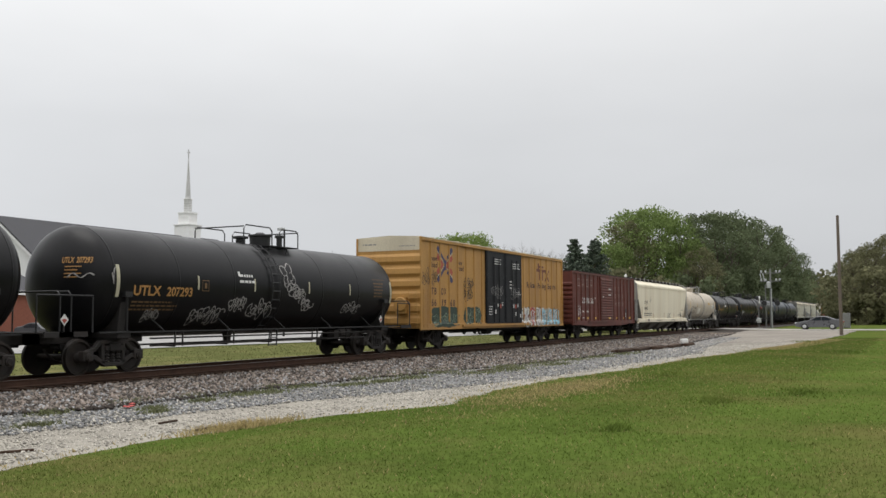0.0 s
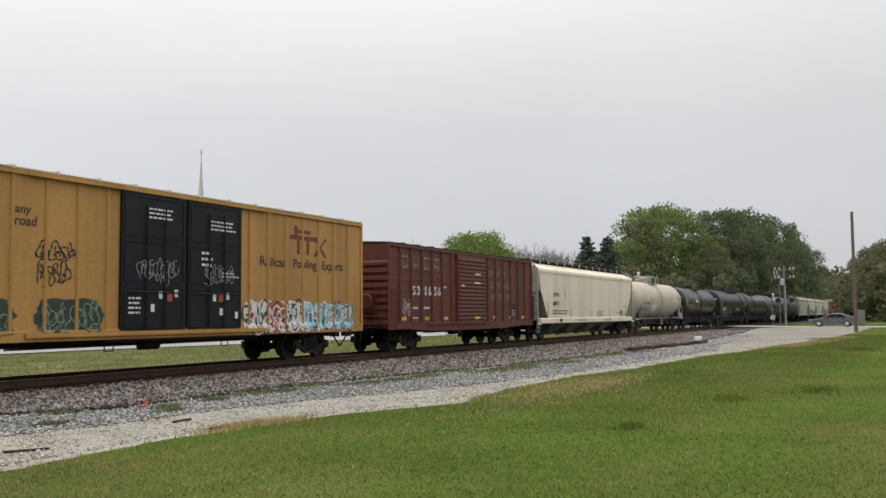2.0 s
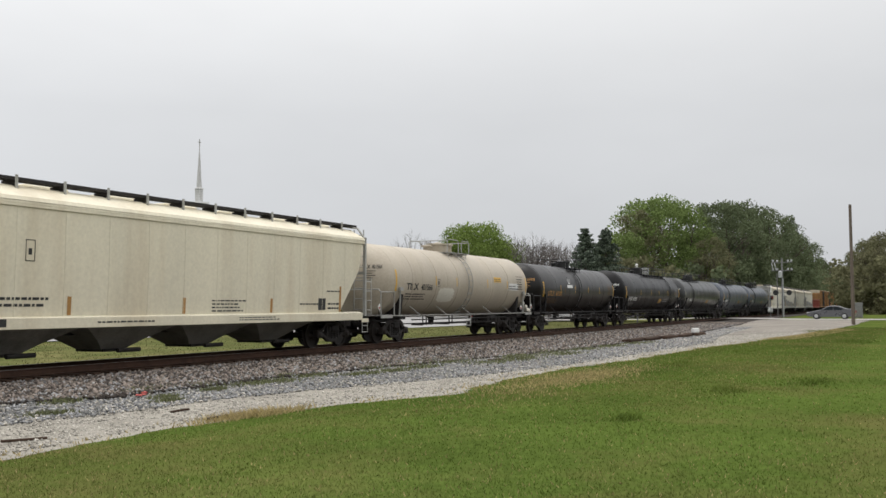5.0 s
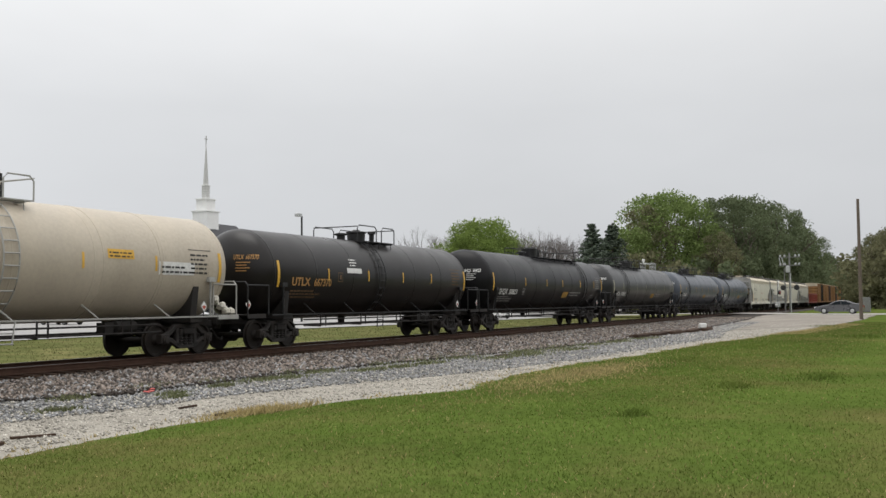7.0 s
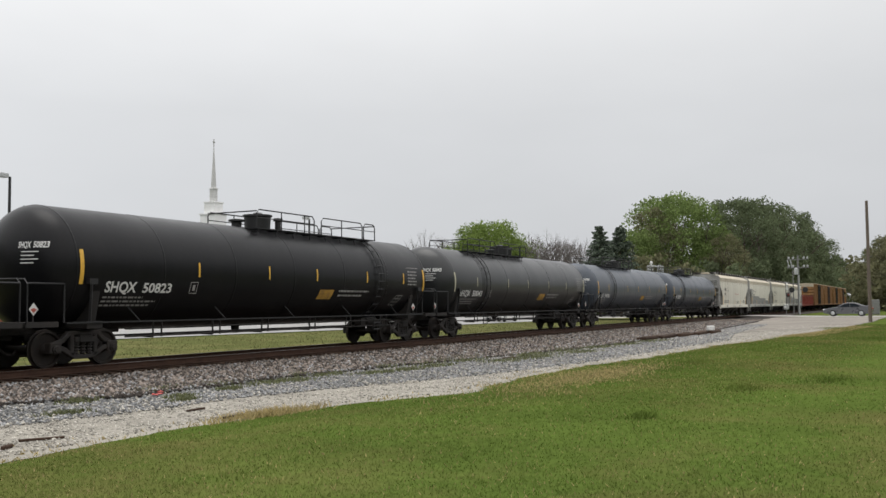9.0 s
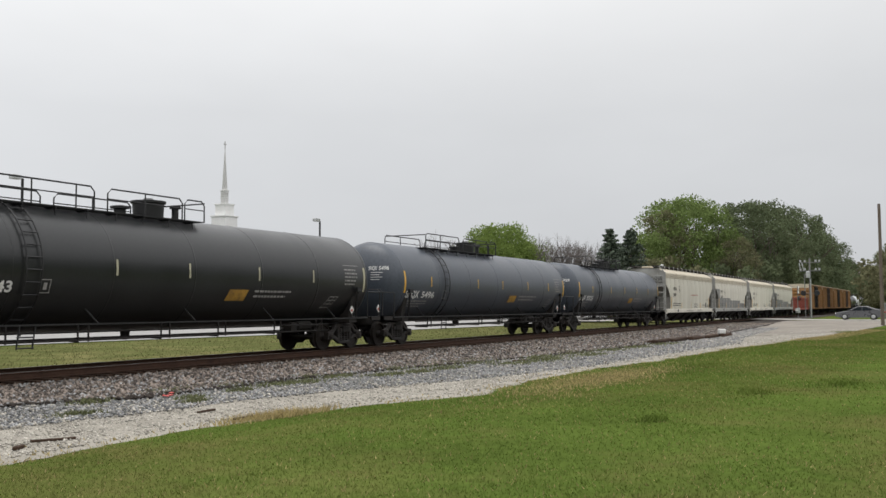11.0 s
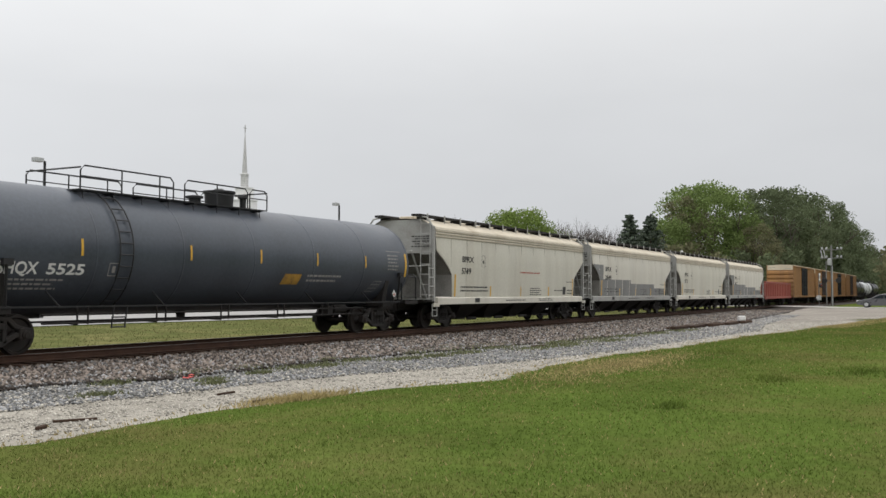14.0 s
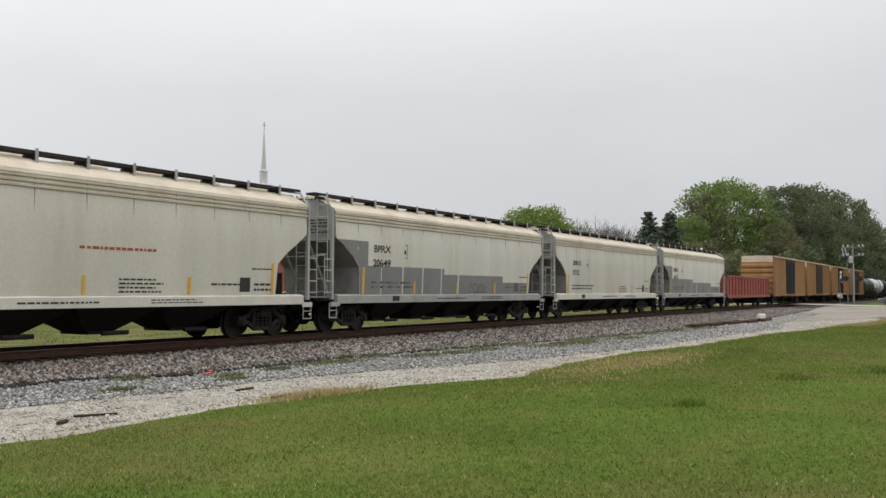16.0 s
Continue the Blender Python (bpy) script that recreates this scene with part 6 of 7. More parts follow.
blades("straw_tuft", "dry straw tuft at the edge of the lawn", 900, straw, (0.06, 0.16), DRY_BLADE, 13)
blades("lawn_straw", "short dry blades among the lawn", 17000, lawn, (0.012, 0.04), DRY_BLADE, 14, 0.005)
CLUMPS = [(16.0, 15.4, 0.35), (16.7, 15.5, 0.35), (19.2, 14.5, 0.5), (20.1, 14.4, 0.5), (18.2, 15.3, 0.4), (13.9, 15.2, 0.3), (22.1, 14.7, 0.4), (23.0, 13.7, 0.5), (24.4, 13.5, 0.4), (27.3, 14.8, 0.8), (28.8, 14.9, 0.8), (29.2, 14.0, 0.8), (28.9, 12.3, 0.7), (30.6, 11.9, 0.8), (36.2, 12.9, 0.9), (33.5, 13.3, 0.8), (15.5, 14.0, 0.25), (12.2, 13.7, 0.3), (21.4, 15.3, 0.3), (25.4, 14.9, 0.4), (26.2, 13.4, 0.5), (32.0, 12.4, 0.7), (34.6, 11.6, 0.7), (39.0, 12.4, 0.8), (42.0, 12.2, 0.9), (46.0, 11.9, 0.9), (31.0, 14.6, 0.8), (38.0, 13.7, 0.8), (17.4, 14.3, 0.25), (14.8, 13.3, 0.2)]


def weeds(r):
    c = CLUMPS[r.randint(len(CLUMPS))]
    k = c[2]
    x, y = c[0] + k * 0.8 * r.randn(), c[1] + 0.45 * k * r.randn()
    return (x, y, ground_z(x, y) + 0.05)


blades("weeds", "low grey green weeds in the gravel", 10500, weeds, (0.03, 0.11), WEED, 7, 0.010, "weeds")
LAWN_TUFTS = [(13.2, 3.55, 0.16), (34.0, 4.9, 0.5), (21.0, 1.8, 0.6), (26.0, 5.6, 0.5), (44.0, 2.0, 0.9), (18.0, 3.0, 0.3), (60.0, 4.8, 1.0)]


def lawn_tuft(r):
    c = LAWN_TUFTS[r.randint(len(LAWN_TUFTS))]
    x, y = c[0] + c[2] * r.randn(), c[1] + c[2] * 0.5 * r.randn()
    return (x, y, ground_z(x, y))


blades("lawn_tufts", "darker longer grass tufts in the lawn", 3200, lawn_tuft, (0.04, 0.10), GRASS_BLADE, 8, 0.008)

# ---- bits lying about ----


def timber(x, y, length, w, turn, label="dark rotten timber lying on the gravel", mat_=None, lift=0.04, tall=None):
    m = MB().box(-length / 2, length / 2, -w / 2, w / 2, 0, tall or w * 0.7)
    o = part("timber", m, mat_ or TIE, bevel=w * 0.12)
    o.matrix_basis = pose(x, y, ground_z(x, y) + lift, 0, random.uniform(-1.5, 1.5), turn)
    return tagged(o, label, "timber", "scrap beside the track")


timber(9.3, 10.9, 0.62, 0.05, -18)
timber(13.2, 11.6, 0.5, 0.05, 5)
timber(12.2, 9.9, 0.7, 0.05, 8)
timber(24.8, 13.6, 0.6, 0.09, 10)
timber(30.6, 12.9, 0.9, 0.08, -12)
timber(8.5, 10.6, 0.25, 0.07, 30)
for row, dy in ((0, 0.0), (1, 0.42)):
    for k in range(5):
        x = 47.6 + k * 2.75 + row * 0.9
        timber(x, 12.35 - (x - 47.6) * 0.10 + dy + random.uniform(-0.08, 0.08), 2.6, 0.27, -2 + random.uniform(-4, 4), "old creosoted tie dumped beside the track", lift=0.03)
m = MB().box(-0.3, 0.3, -0.2, 0.2, 0, 0.3)
o = part("white_block", m, PAINT_WHITE, bevel=0.05)
o.matrix_basis = pose(58.2, 11.45, ground_z(58.2, 11.45) + 0.2, 0, 4, 20)
tagged(o, "white plastic container on the dumped ties", "container")
m = MB()
for k in range(5):
    a = k * 1.3
    m.prism([(0.0, 0.0), (0.16 * math.cos(a), 0.12 * math.sin(a)), (0.14 * math.cos(a + 0.9), 0.12 * math.sin(a + 0.9))], 2, 0.02 * k, 0.02 * k + 0.012)
o = part("red_scrap", m, GR_RED)
o.matrix_basis = pose(15.4, 14.6, ground_z(15.4, 14.6) + 0.07, 8, -6, 25)
tagged(o, "torn red plastic scrap on the gravel", "litter")

# ---- crossing, road, parking ----
ROAD_X0, ROAD_X1 = 109.0, 118.0
m = MB()
m.quad_grid([[(x, y, z) for x in np.linspace(ROAD_X0, ROAD_X1, 6)] for y, z in ((-300, -0.14), (-40, -0.14), (5, -0.14), (12, -0.12), (17.6, -0.02), (18.7, -0.015))])
m.quad_grid([[(x, y, z) for x in np.linspace(ROAD_X0, ROAD_X1, 6)] for y, z in ((20.6, -0.015), (22, -0.02), (30, -0.2), (50, -0.35), (90, -0.25))])
tagged(part("road", m, CONCRETE), "pale worn road over the level crossing", "road", kind="structure")
tagged(part("crossing_deck", MB().box(ROAD_X0, ROAD_X1, TRACK_Y - 0.66, TRACK_Y + 0.66, -0.12, -0.02), TIE), "timber deck between the rails at the crossing", "crossing deck", kind="structure")
strip("gravel_apron", [(x, y + 0.15) for x, y in EDGE], [(x, y + 0.6) for x, y in BALLAST_LO], 57, ROAD_X0 - 0.02, DIRT, "sandy dirt apron where the path joins the road", "gravel", 0.05, dx=0.5, ragged=0.4, seed=31.0)
m = MB()
m.quad_grid([[(x, interp(x, ROAD_EDGE) + (78 - interp(x, ROAD_EDGE)) * k / 6, ground_z(x, interp(x, ROAD_EDGE) + (78 - interp(x, ROAD_EDGE)) * k / 6) + 0.05) for x in np.linspace(-150, 400, 120)] for k in range(7)])
tagged(part("parking_lot", m, ASPHALT), "pale asphalt road and parking lot beyond the railway", "road", kind="structure")
m = MB()
for y in (45.4, 57.0):
    m.box(-150, 400, y, y + 0.14, -0.34, -0.30)
tagged(part("road_line", m, PAINT_WHITE), "white painted edge line", "road marking", kind="structure")


def mast(name, label, category, x, y, h, r, material, n=12, taper=0.75, z0=None):
    t = thing(name, label, category)
    z = ground_z(x, y) if z0 is None else z0
    t.location = (x, y, z)
    part("pole", MB().tube([(0, 0, -0.2), (0, 0, h * 0.5), (0, 0, h)], r, n, r_end=r * taper), material, t, smooth=True)
    return t


# lone timber pole by the lawn
mast("utility_pole", "bare weathered timber utility pole beside the lawn", "utility pole", 83.5, 3.86, 9.75, 0.15, WOOD_POLE)
# crossing equipment
t = mast("utility_pole", "weathered pole with crossarms and transformers by the crossing", "utility pole", 134.2, 14.8, 7.9, 0.15, POLE_GREY)
for z, w in ((6.25, 1.35), (7.35, 1.3)):
    part("crossarm", MB().box(-0.05, 0.05, -w, w, z - 0.05, z + 0.05), POLE_GREY, t, bevel=0.01)
for y, z in [(y, z) for z in (6.3, 7.4) for y in (-1.2, -0.75, 0.6, 1.15)]:
    part("insulator", MB().lathe([(z, 0.05), (z + 0.05, 0.13), (z + 0.25, 0.13), (z + 0.3, 0.04)], 2, 10, at=(0, y, 0)), GALV, t, smooth=True)
part("transformer", MB().lathe([(5.3, 0.2), (5.35, 0.26), (6.1, 0.26), (6.2, 0.1)], 2, 14, at=(-0.4, 0.2, 0)), GALV, t, smooth=True)
part("bracket", MB().box(-0.3, 0.02, 0.1, 0.3, 5.6, 5.8), GALV, t)
for y in (0.75, 1.1):
    part("cutout", MB().tube([(-0.1, y, 6.25), (-0.15, y + 0.1, 6.9), (-0.1, y + 0.2, 7.3)], 0.06, 6), GALV, t)
part("lamp_arm", MB().box(-0.06, 0.0, -1.0, 1.0, 3.25, 3.33), POLE_GREY, t)
for y in (-0.85, 0.85):
    part("lamp_hood", MB().lathe([(-0.3, 0.33), (-0.22, 0.36), (-0.06, 0.25)], 0, 16, at=(0, y, 3.3)), RAILING, t, "black hooded warning lamp")
part("riser_pipe", MB().tube([(-0.2, -0.1, 0.0), (-0.2, -0.1, 5.2)], 0.07, 6), GALV, t)
t = mast("utility_pole", "slim galvanised pole beside the crossing", "utility pole", 138.0, 15.9, 6.0, 0.08, POLE_GREY)
t = mast("crossing_signal", "galvanised level crossing signal with red lamps and gate arm", "crossing signal", 126.0, 15.4, 4.1, 0.06, POLE_GREY)
t.rotation_euler = (0, 0, radians(90))
for a in (45, -45):
    b = MB().box(-0.03, 0.03, -0.6, 0.6, -0.1, 0.1)
    o = part("crossbuck", b, PAINT_WHITE, t, loc=(-0.12, 0, 3.6))
    o.rotation_euler = (radians(a), 0, 0)
for y in (-0.45, 0.45):
    part("lamp_hood", MB().lathe([(-0.3, 0.27), (-0.22, 0.3), (-0.1, 0.2)], 0, 16, at=(0, y, 2.6)), RAILING, t)
    part("lamp", MB().lathe([(-0.33, 0.14), (-0.3, 0.15)], 0, 14, at=(0, y, 2.6)), LAMP_RED, t, "red warning lamp")
part("gate_box", MB().box(-0.25, 0.25, -0.3, 0.3, 0.75, 1.35), GALV, t, bevel=0.03)
arm = MB()
for k in range(4):
    arm.box(0.0, 0.05, 0.3 + k * 0.5, 0.3 + (k + 1) * 0.5, 1.0, 1.14)
part("gate_arm", arm, PAINT_WHITE, t)
part("footing", MB().box(-0.4, 0.4, -0.4, 0.4, -0.2, 0.1), CONCRETE, t)
# signal mast beyond the train
t = mast("rail_signal", "galvanised signal mast with a railed platform beyond the track", "signal", 89.5, 23.0, 5.35, 0.08, POLE_GREY)
part("beacon", MB().lathe([(5.35, 0.06), (5.4, 0.26), (5.45, 0.26), (5.48, 0.07), (5.62, 0.07), (5.65, 0.13), (5.8, 0.14), (5.88, 0.06)], 2, 16), PAINT_WHITE, t, "white round beacon head", smooth=True)
part("arm", MB().box(-0.5, 2.6, -0.06, 0.06, 5.42, 5.54).box(0.4, 2.6, -0.5, 0.5, 4.72, 4.8), GALV, t)
m = MB()
for x in (0.4, 0.95, 1.5, 2.05, 2.6):
    for y in (-0.5, 0.5):
        m.tube([(x, y, 4.75), (x, y, 5.5)], 0.03, 5)
for y in (-0.5, 0.5):
    for z in (5.15, 5.5):
        m.tube([(0.4, y, z), (2.6, y, z)], 0.03, 5)
part("platform_rail", m, GALV, t)
# lot lights
for x, y, h in ((78.0, 54.2, 10.5), (43.7, 54.7, 10.7)):
    t = mast("light_pole", "dark parking lot light pole with a floodlight head", "light pole", x, y, h, 0.12, RAILING)
    part("lamp_head", MB().box(-0.9, -0.25, -0.25, 0.25, h - 0.1, h + 0.2).box(-0.3, 0.0, -0.05, 0.05, h - 0.02, h + 0.06), GALV, t, bevel=0.03)
t = thing("signal_cabinet", "grey green equipment cabinet beside the crossing road", "cabinet")
t.location = (132, 5.6, ground_z(132, 5.6))
part("body", MB().box(-0.7, 0.7, -0.6, 0.6, 0, 1.9), POLE_GREY, t, bevel=0.03)
part("door", MB().box(-0.73, -0.7, -0.5, 0.5, 0.15, 1.75), POLE_GREY, t)


# ---- vehicles ----


def vehicle(name, label, category, profile, glass, length, width, wheel_x, r, paint, m, open_bed=False):
    """profile: side outline (x, z) from nose to tail, glass: side window outlines."""
    t = thing(name, label, category)
    w = width / 2
    rows = []
    zmax = max(z for _, z in profile)
    lo = [(x, z) for x, z in profile]
    body = MB()

    def half(z):
        return w * (1 - 0.24 * max(0.0, (z - 0.85) / max(0.01, zmax - 0.85)) ** 1.2) if z > 0.85 else w * (0.95 + 0.05 * min(1, z / 0.6))
    for k in (-1, -0.92, -0.5, 0, 0.5, 0.92, 1):
        rows.append([(x, k * half(z) * (1.0 if abs(k) < 1 else 1.0), z - (0.05 if abs(k) == 1 and z > 0.5 else 0)) for x, z in lo])
    body.quad_grid(rows, close=True)
    body.poly([(x, -half(z), z - (0.05 if z > 0.5 else 0)) for x, z in lo])
    body.poly([(x, half(z), z - (0.05 if z > 0.5 else 0)) for x, z in lo])
    bd = part("body", body, paint, t, smooth=True)
    for g in glass:
        for s in (-1, 1):
            ya, yb = sorted((s * w * 0.6, s * (half(min(z for _, z in g)) + 0.02)))
            mm = MB().prism([(x, z - 0.05) for x, z in g], 1, ya, yb)
            part("side_window", mm, glass_mat(), bd)
    wh = MB().lathe([(-0.1, r * 0.7), (-0.11, r * 0.95), (-0.07, r), (0.07, r), (0.11, r * 0.95), (0.1, r * 0.7)], 1, 24).mesh("tyre", smooth=True)
    rim = MB().lathe([(-0.115, r * 0.2), (-0.1, r * 0.62), (-0.09, r * 0.7), (0.09, r * 0.7), (0.1, r * 0.62), (0.115, r * 0.2)], 1, 16).mesh("rim", smooth=True)
    for x in wheel_x:
        for y in (-w + 0.09, w - 0.09):
            tyre = part("wheel", wh, RUBBER, t, loc=(x, y, r))
            part("rim", rim, GALV, tyre)
    for y in (-w * 0.72, w * 0.72):
        part("headlight", MB().box(-0.02 + profile[0][0], 0.14 + profile[0][0], y - 0.18, y + 0.18, 0.62, 0.76), LAMP_CLEAR, t, bevel=0.02)
        part("tail_light", MB().box(length - 0.14, length + 0.015, y - 0.16, y + 0.16, 0.72, 0.9), LAMP_RED, t, bevel=0.02)
    for y in (-w - 0.12, w + 0.02):
        part("mirror", MB().box(length * 0.31, length * 0.31 + 0.1, y, y + 0.12, 0.98, 1.1), paint, t, bevel=0.02)
    t.matrix_basis = m
    return t


SEDAN = [(0.0, 0.35), (0.0, 0.62), (0.12, 0.74), (0.95, 0.92), (1.35, 0.98), (2.05, 1.36), (2.5, 1.45), (3.1, 1.43), (3.95, 1.12), (4.6, 1.06), (4.8, 0.95), (4.83, 0.5), (4.75, 0.32), (4.2, 0.24), (0.6, 0.22)]
SEDAN_GLASS = [[(1.62, 1.02), (2.12, 1.34), (2.5, 1.40), (2.62, 1.40), (2.62, 1.03)], [(2.7, 1.03), (2.7, 1.40), (3.1, 1.38), (3.65, 1.16), (3.5, 1.04)]]
vehicle("sedan", "grey four-door sedan waiting at the level crossing", "car", SEDAN, SEDAN_GLASS, 4.83, 1.82, (0.95, 3.75), 0.33, CAR_GREY, pose(114.0, 9.95, -0.125, 0, 0, -92) @ Matrix.Scale(1.03, 4))
PICKUP = [(0.0, 0.5), (0.0, 0.95), (0.15, 1.1), (1.4, 1.2), (2.0, 1.78), (2.6, 1.85), (3.35, 1.82), (3.55, 1.22), (5.5, 1.2), (5.6, 1.1), (5.6, 0.55), (5.0, 0.45), (0.6, 0.42)]
PICKUP_GLASS = [[(1.65, 1.25), (2.1, 1.72), (2.6, 1.78), (2.6, 1.25)], [(2.7, 1.25), (2.7, 1.78), (3.25, 1.75), (3.35, 1.25)]]
vehicle("pickup_truck", "white pickup truck parked beyond the railway", "pickup truck", PICKUP, PICKUP_GLASS, 5.6, 1.95, (1.05, 4.5), 0.39, CAR_WHITE, pose(98.6, 41.4, ground_z(96, 41.4) + 0.05, 0, 0, 184))
JEEP = [(0.0, 0.55), (0.0, 1.05), (0.2, 1.15), (1.3, 1.2), (1.6, 1.78), (2.2, 1.86), (3.9, 1.84), (4.0, 1.2), (4.05, 0.6), (3.6, 0.5), (0.5, 0.48)]
JEEP_GLASS = [[(1.5, 1.24), (1.75, 1.74), (2.3, 1.78), (2.3, 1.24)], [(2.4, 1.24), (2.4, 1.78), (3.75, 1.76), (3.8, 1.24)]]
vehicle("off_roader", "dark boxy off-road vehicle beyond the railway", "car", JEEP, JEEP_GLASS, 4.05, 1.85, (0.75, 3.2), 0.42, CAR_DARK, pose(139.5, 40.6, -0.45, 0, 0, 186))
VAN = [(0.0, 0.5), (0.0, 1.0), (0.5, 1.2), (1.1, 1.9), (1.5, 2.2), (5.4, 2.25), (5.5, 2.1), (5.5, 0.5), (5.0, 0.42), (0.6, 0.4)]
vehicle("van", "white panel van parked beyond the railway", "van", VAN, [[(1.0, 1.35), (1.4, 1.9), (2.0, 1.95), (2.0, 1.35)]], 5.5, 1.95, (1.0, 4.4), 0.38, CAR_WHITE, pose(131.0, 42.6, -0.42, 0, 0, 184))
for k, (x, y) in enumerate(((78, 66), (82, 66.5), (86.2, 66), (90.5, 66.4), (95, 66), (100, 66.2), (62, 67))):
    vehicle("parked_car", ("silver", "dark", "white", "dark", "silver", "white", "dark")[k] + " car in the parking lot", "car", SEDAN, SEDAN_GLASS, 4.83, 1.82, (0.95, 3.75), 0.33,
            (GALV, CAR_DARK, CAR_WHITE, CAR_DARK, CAR_GREY, CAR_WHITE, CAR_DARK)[k], pose(x, y, ground_z(x, y) + 0.05, 0, 0, 88 + 4 * (k % 3)))

# ---- church ----
CH_X0, CH_X1, CH_Y, CH_RIDGE = 82.6, 124.8, 100.2, 14.5
ch = thing("church", "brick church with charcoal roof, white gable and tall white steeple", "church")
ch.location = (0, 0, -0.3)
ey0, ey1, ez = CH_Y - 10.2, CH_Y + 10.2, 6.9
wall = MB().box(CH_X0 + 0.3, CH_X1, ey0 + 0.5, ey0 + 0.8, 0, ez).box(CH_X0 + 0.3, CH_X1, ey1 - 0.8, ey1 - 0.5, 0, ez).box(CH_X0 + 0.3, CH_X0 + 0.6, ey0 + 0.8, ey1 - 0.8, 0, ez).box(CH_X1 - 0.3, CH_X1, ey0 + 0.8, ey1 - 0.8, 0, ez)
wl = part("wall", wall, BRICK, ch)
rf = MB()
rf.prism([(ey0, ez - 0.1), (CH_Y, CH_RIDGE - 0.1), (CH_Y, CH_RIDGE + 0.15), (ey0, ez + 0.15)], 0, CH_X0 - 0.5, CH_X1 + 0.5)
rf.prism([(ey1, ez - 0.1), (CH_Y, CH_RIDGE - 0.1), (CH_Y, CH_RIDGE + 0.15), (ey1, ez + 0.15)], 0, CH_X0 - 0.5, CH_X1 + 0.5)
part("roof", rf, SHINGLE, ch)
parts("gable", MB().prism([(ey0 + 0.5, ez), (CH_Y, CH_RIDGE - 0.3), (ey1 - 0.5, ez)], 0, CH_X0 + 0.25, CH_X0 + 0.5).prism([(ey0 + 0.5, ez), (CH_Y, CH_RIDGE - 0.3), (ey1 - 0.5, ez)], 0, CH_X1 - 0.3, CH_X1), WHITE_SIDING, ch, "white gable wall")
part("rake_trim", MB().prism([(ey0, ez - 0.5), (CH_Y, CH_RIDGE - 0.5), (CH_Y, CH_RIDGE - 0.11), (ey0, ez - 0.11)], 0, CH_X0 - 0.45, CH_X0 - 0.3).prism([(ey1, ez - 0.5), (CH_Y, CH_RIDGE - 0.5), (CH_Y, CH_RIDGE - 0.11), (ey1, ez - 0.11)], 0, CH_X0 - 0.45, CH_X0 - 0.3), WHITE_SIDING, ch)
part("fascia", MB().box(CH_X0 - 0.5, CH_X1 + 0.5, ey0 - 0.02, ey0 + 0.15, ez - 0.35, ez - 0.12), WHITE_SIDING, ch)
for k in range(7):
    x = CH_X0 + 5 + k * 5.2
    win = part("window", MB().box(x - 0.75, x + 0.75, ey0 + 0.46, ey0 + 0.499, 1.4, 4.8), WHITE_SIDING, wl)
    part("pane", MB().box(x - 0.6, x + 0.6, ey0 + 0.44, ey0 + 0.458, 1.55, 4.65), glass_mat(), win)
sx = 117.8


def stage(half, z0, z1):
    return MB().box(sx - half, sx + half, CH_Y - half, CH_Y + half, z0, z1)


tower = part("steeple", stage(1.45, 10.5, 16.3), WHITE_SIDING, ch, "white stepped steeple with spire and cross", bevel=0.04)
for half, z0, z1 in ((1.58, 16.3, 16.5), (1.12, 18.2, 18.42), (0.52, 20.5, 20.62)):
    part("cornice", stage(half, z0, z1), WHITE_SIDING, tower)
part("upper_stage", stage(1.02, 16.5, 18.2), WHITE_SIDING, tower)
part("belfry", stage(0.43, 18.42, 20.5), STEEPLE_GREY, tower, "grey louvred belfry")
for k in range(7):
    part("louvre", stage(0.46, 18.6 + k * 0.27, 18.66 + k * 0.27), WHITE_SIDING, tower)
part("spire", MB().lathe([(20.62, 0.5), (20.8, 0.42), (27.3, 0.04)], 2, 8, at=(sx, CH_Y, 0)), STEEPLE_GREY, tower)
part("cross", MB().box(sx - 0.05, sx + 0.05, CH_Y - 0.05, CH_Y + 0.05, 27.2, 28.5).box(sx - 0.3, sx - 0.05, CH_Y - 0.05, CH_Y + 0.05, 27.95, 28.06).box(sx + 0.05, sx + 0.3, CH_Y - 0.05, CH_Y + 0.05, 27.95, 28.06), GREY_STEEL, tower)
hall = thing("church_hall", "low brick hall with white eaves and a grey roof", "hall")
hall.location = (0, 0, -0.3)
part("wall", MB().box(48, 78, 86, 86.3, 0, 4.6).box(48, 78, 99.7, 100, 0, 4.6).box(48, 48.3, 86.3, 99.7, 0, 4.6).box(77.7, 78, 86.3, 99.7, 0, 4.6), BRICK, hall)
part("fascia", MB().box(47.4, 78.6, 85.4, 85.6, 4.4, 4.85), WHITE_SIDING, hall)
part("roof", MB().prism([(85.4, 4.6), (100.6, 4.6), (93, 7.6)], 0, 47.4, 78.6), SHINGLE, hall)

# ---- trees ----


def leaf_cloud(centres, radii, per, size, seed, squash=0.8):
    """Small leaf cards spread through many clumps."""
    r = np.random.RandomState(seed)
    n = len(centres) * per
    c = np.repeat(np.array(centres), per, 0)
    rad = np.repeat(np.array(radii), per)
    d = r.randn(n, 3)
    d /= np.linalg.norm(d, axis=1)[:, None]
    p = c + d * (rad * (0.45 + 0.6 * r.rand(n)))[:, None] * np.array([1, 1, squash])
    u = r.randn(n, 3)
    u /= np.linalg.norm(u, axis=1)[:, None]
    w = np.cross(u, d + 0.6 * r.randn(n, 3))
    w /= np.linalg.norm(w, axis=1)[:, None] + 1e-6
    s = size * (0.5 + r.rand(n))[:, None]
    v = np.stack([p - u * s * 0.7, p + w * s * 0.55, p + u * s * 0.8, p - w * s * 0.5], 1)
    return v.reshape(-1, 3), np.arange(n * 4).reshape(n, 4)


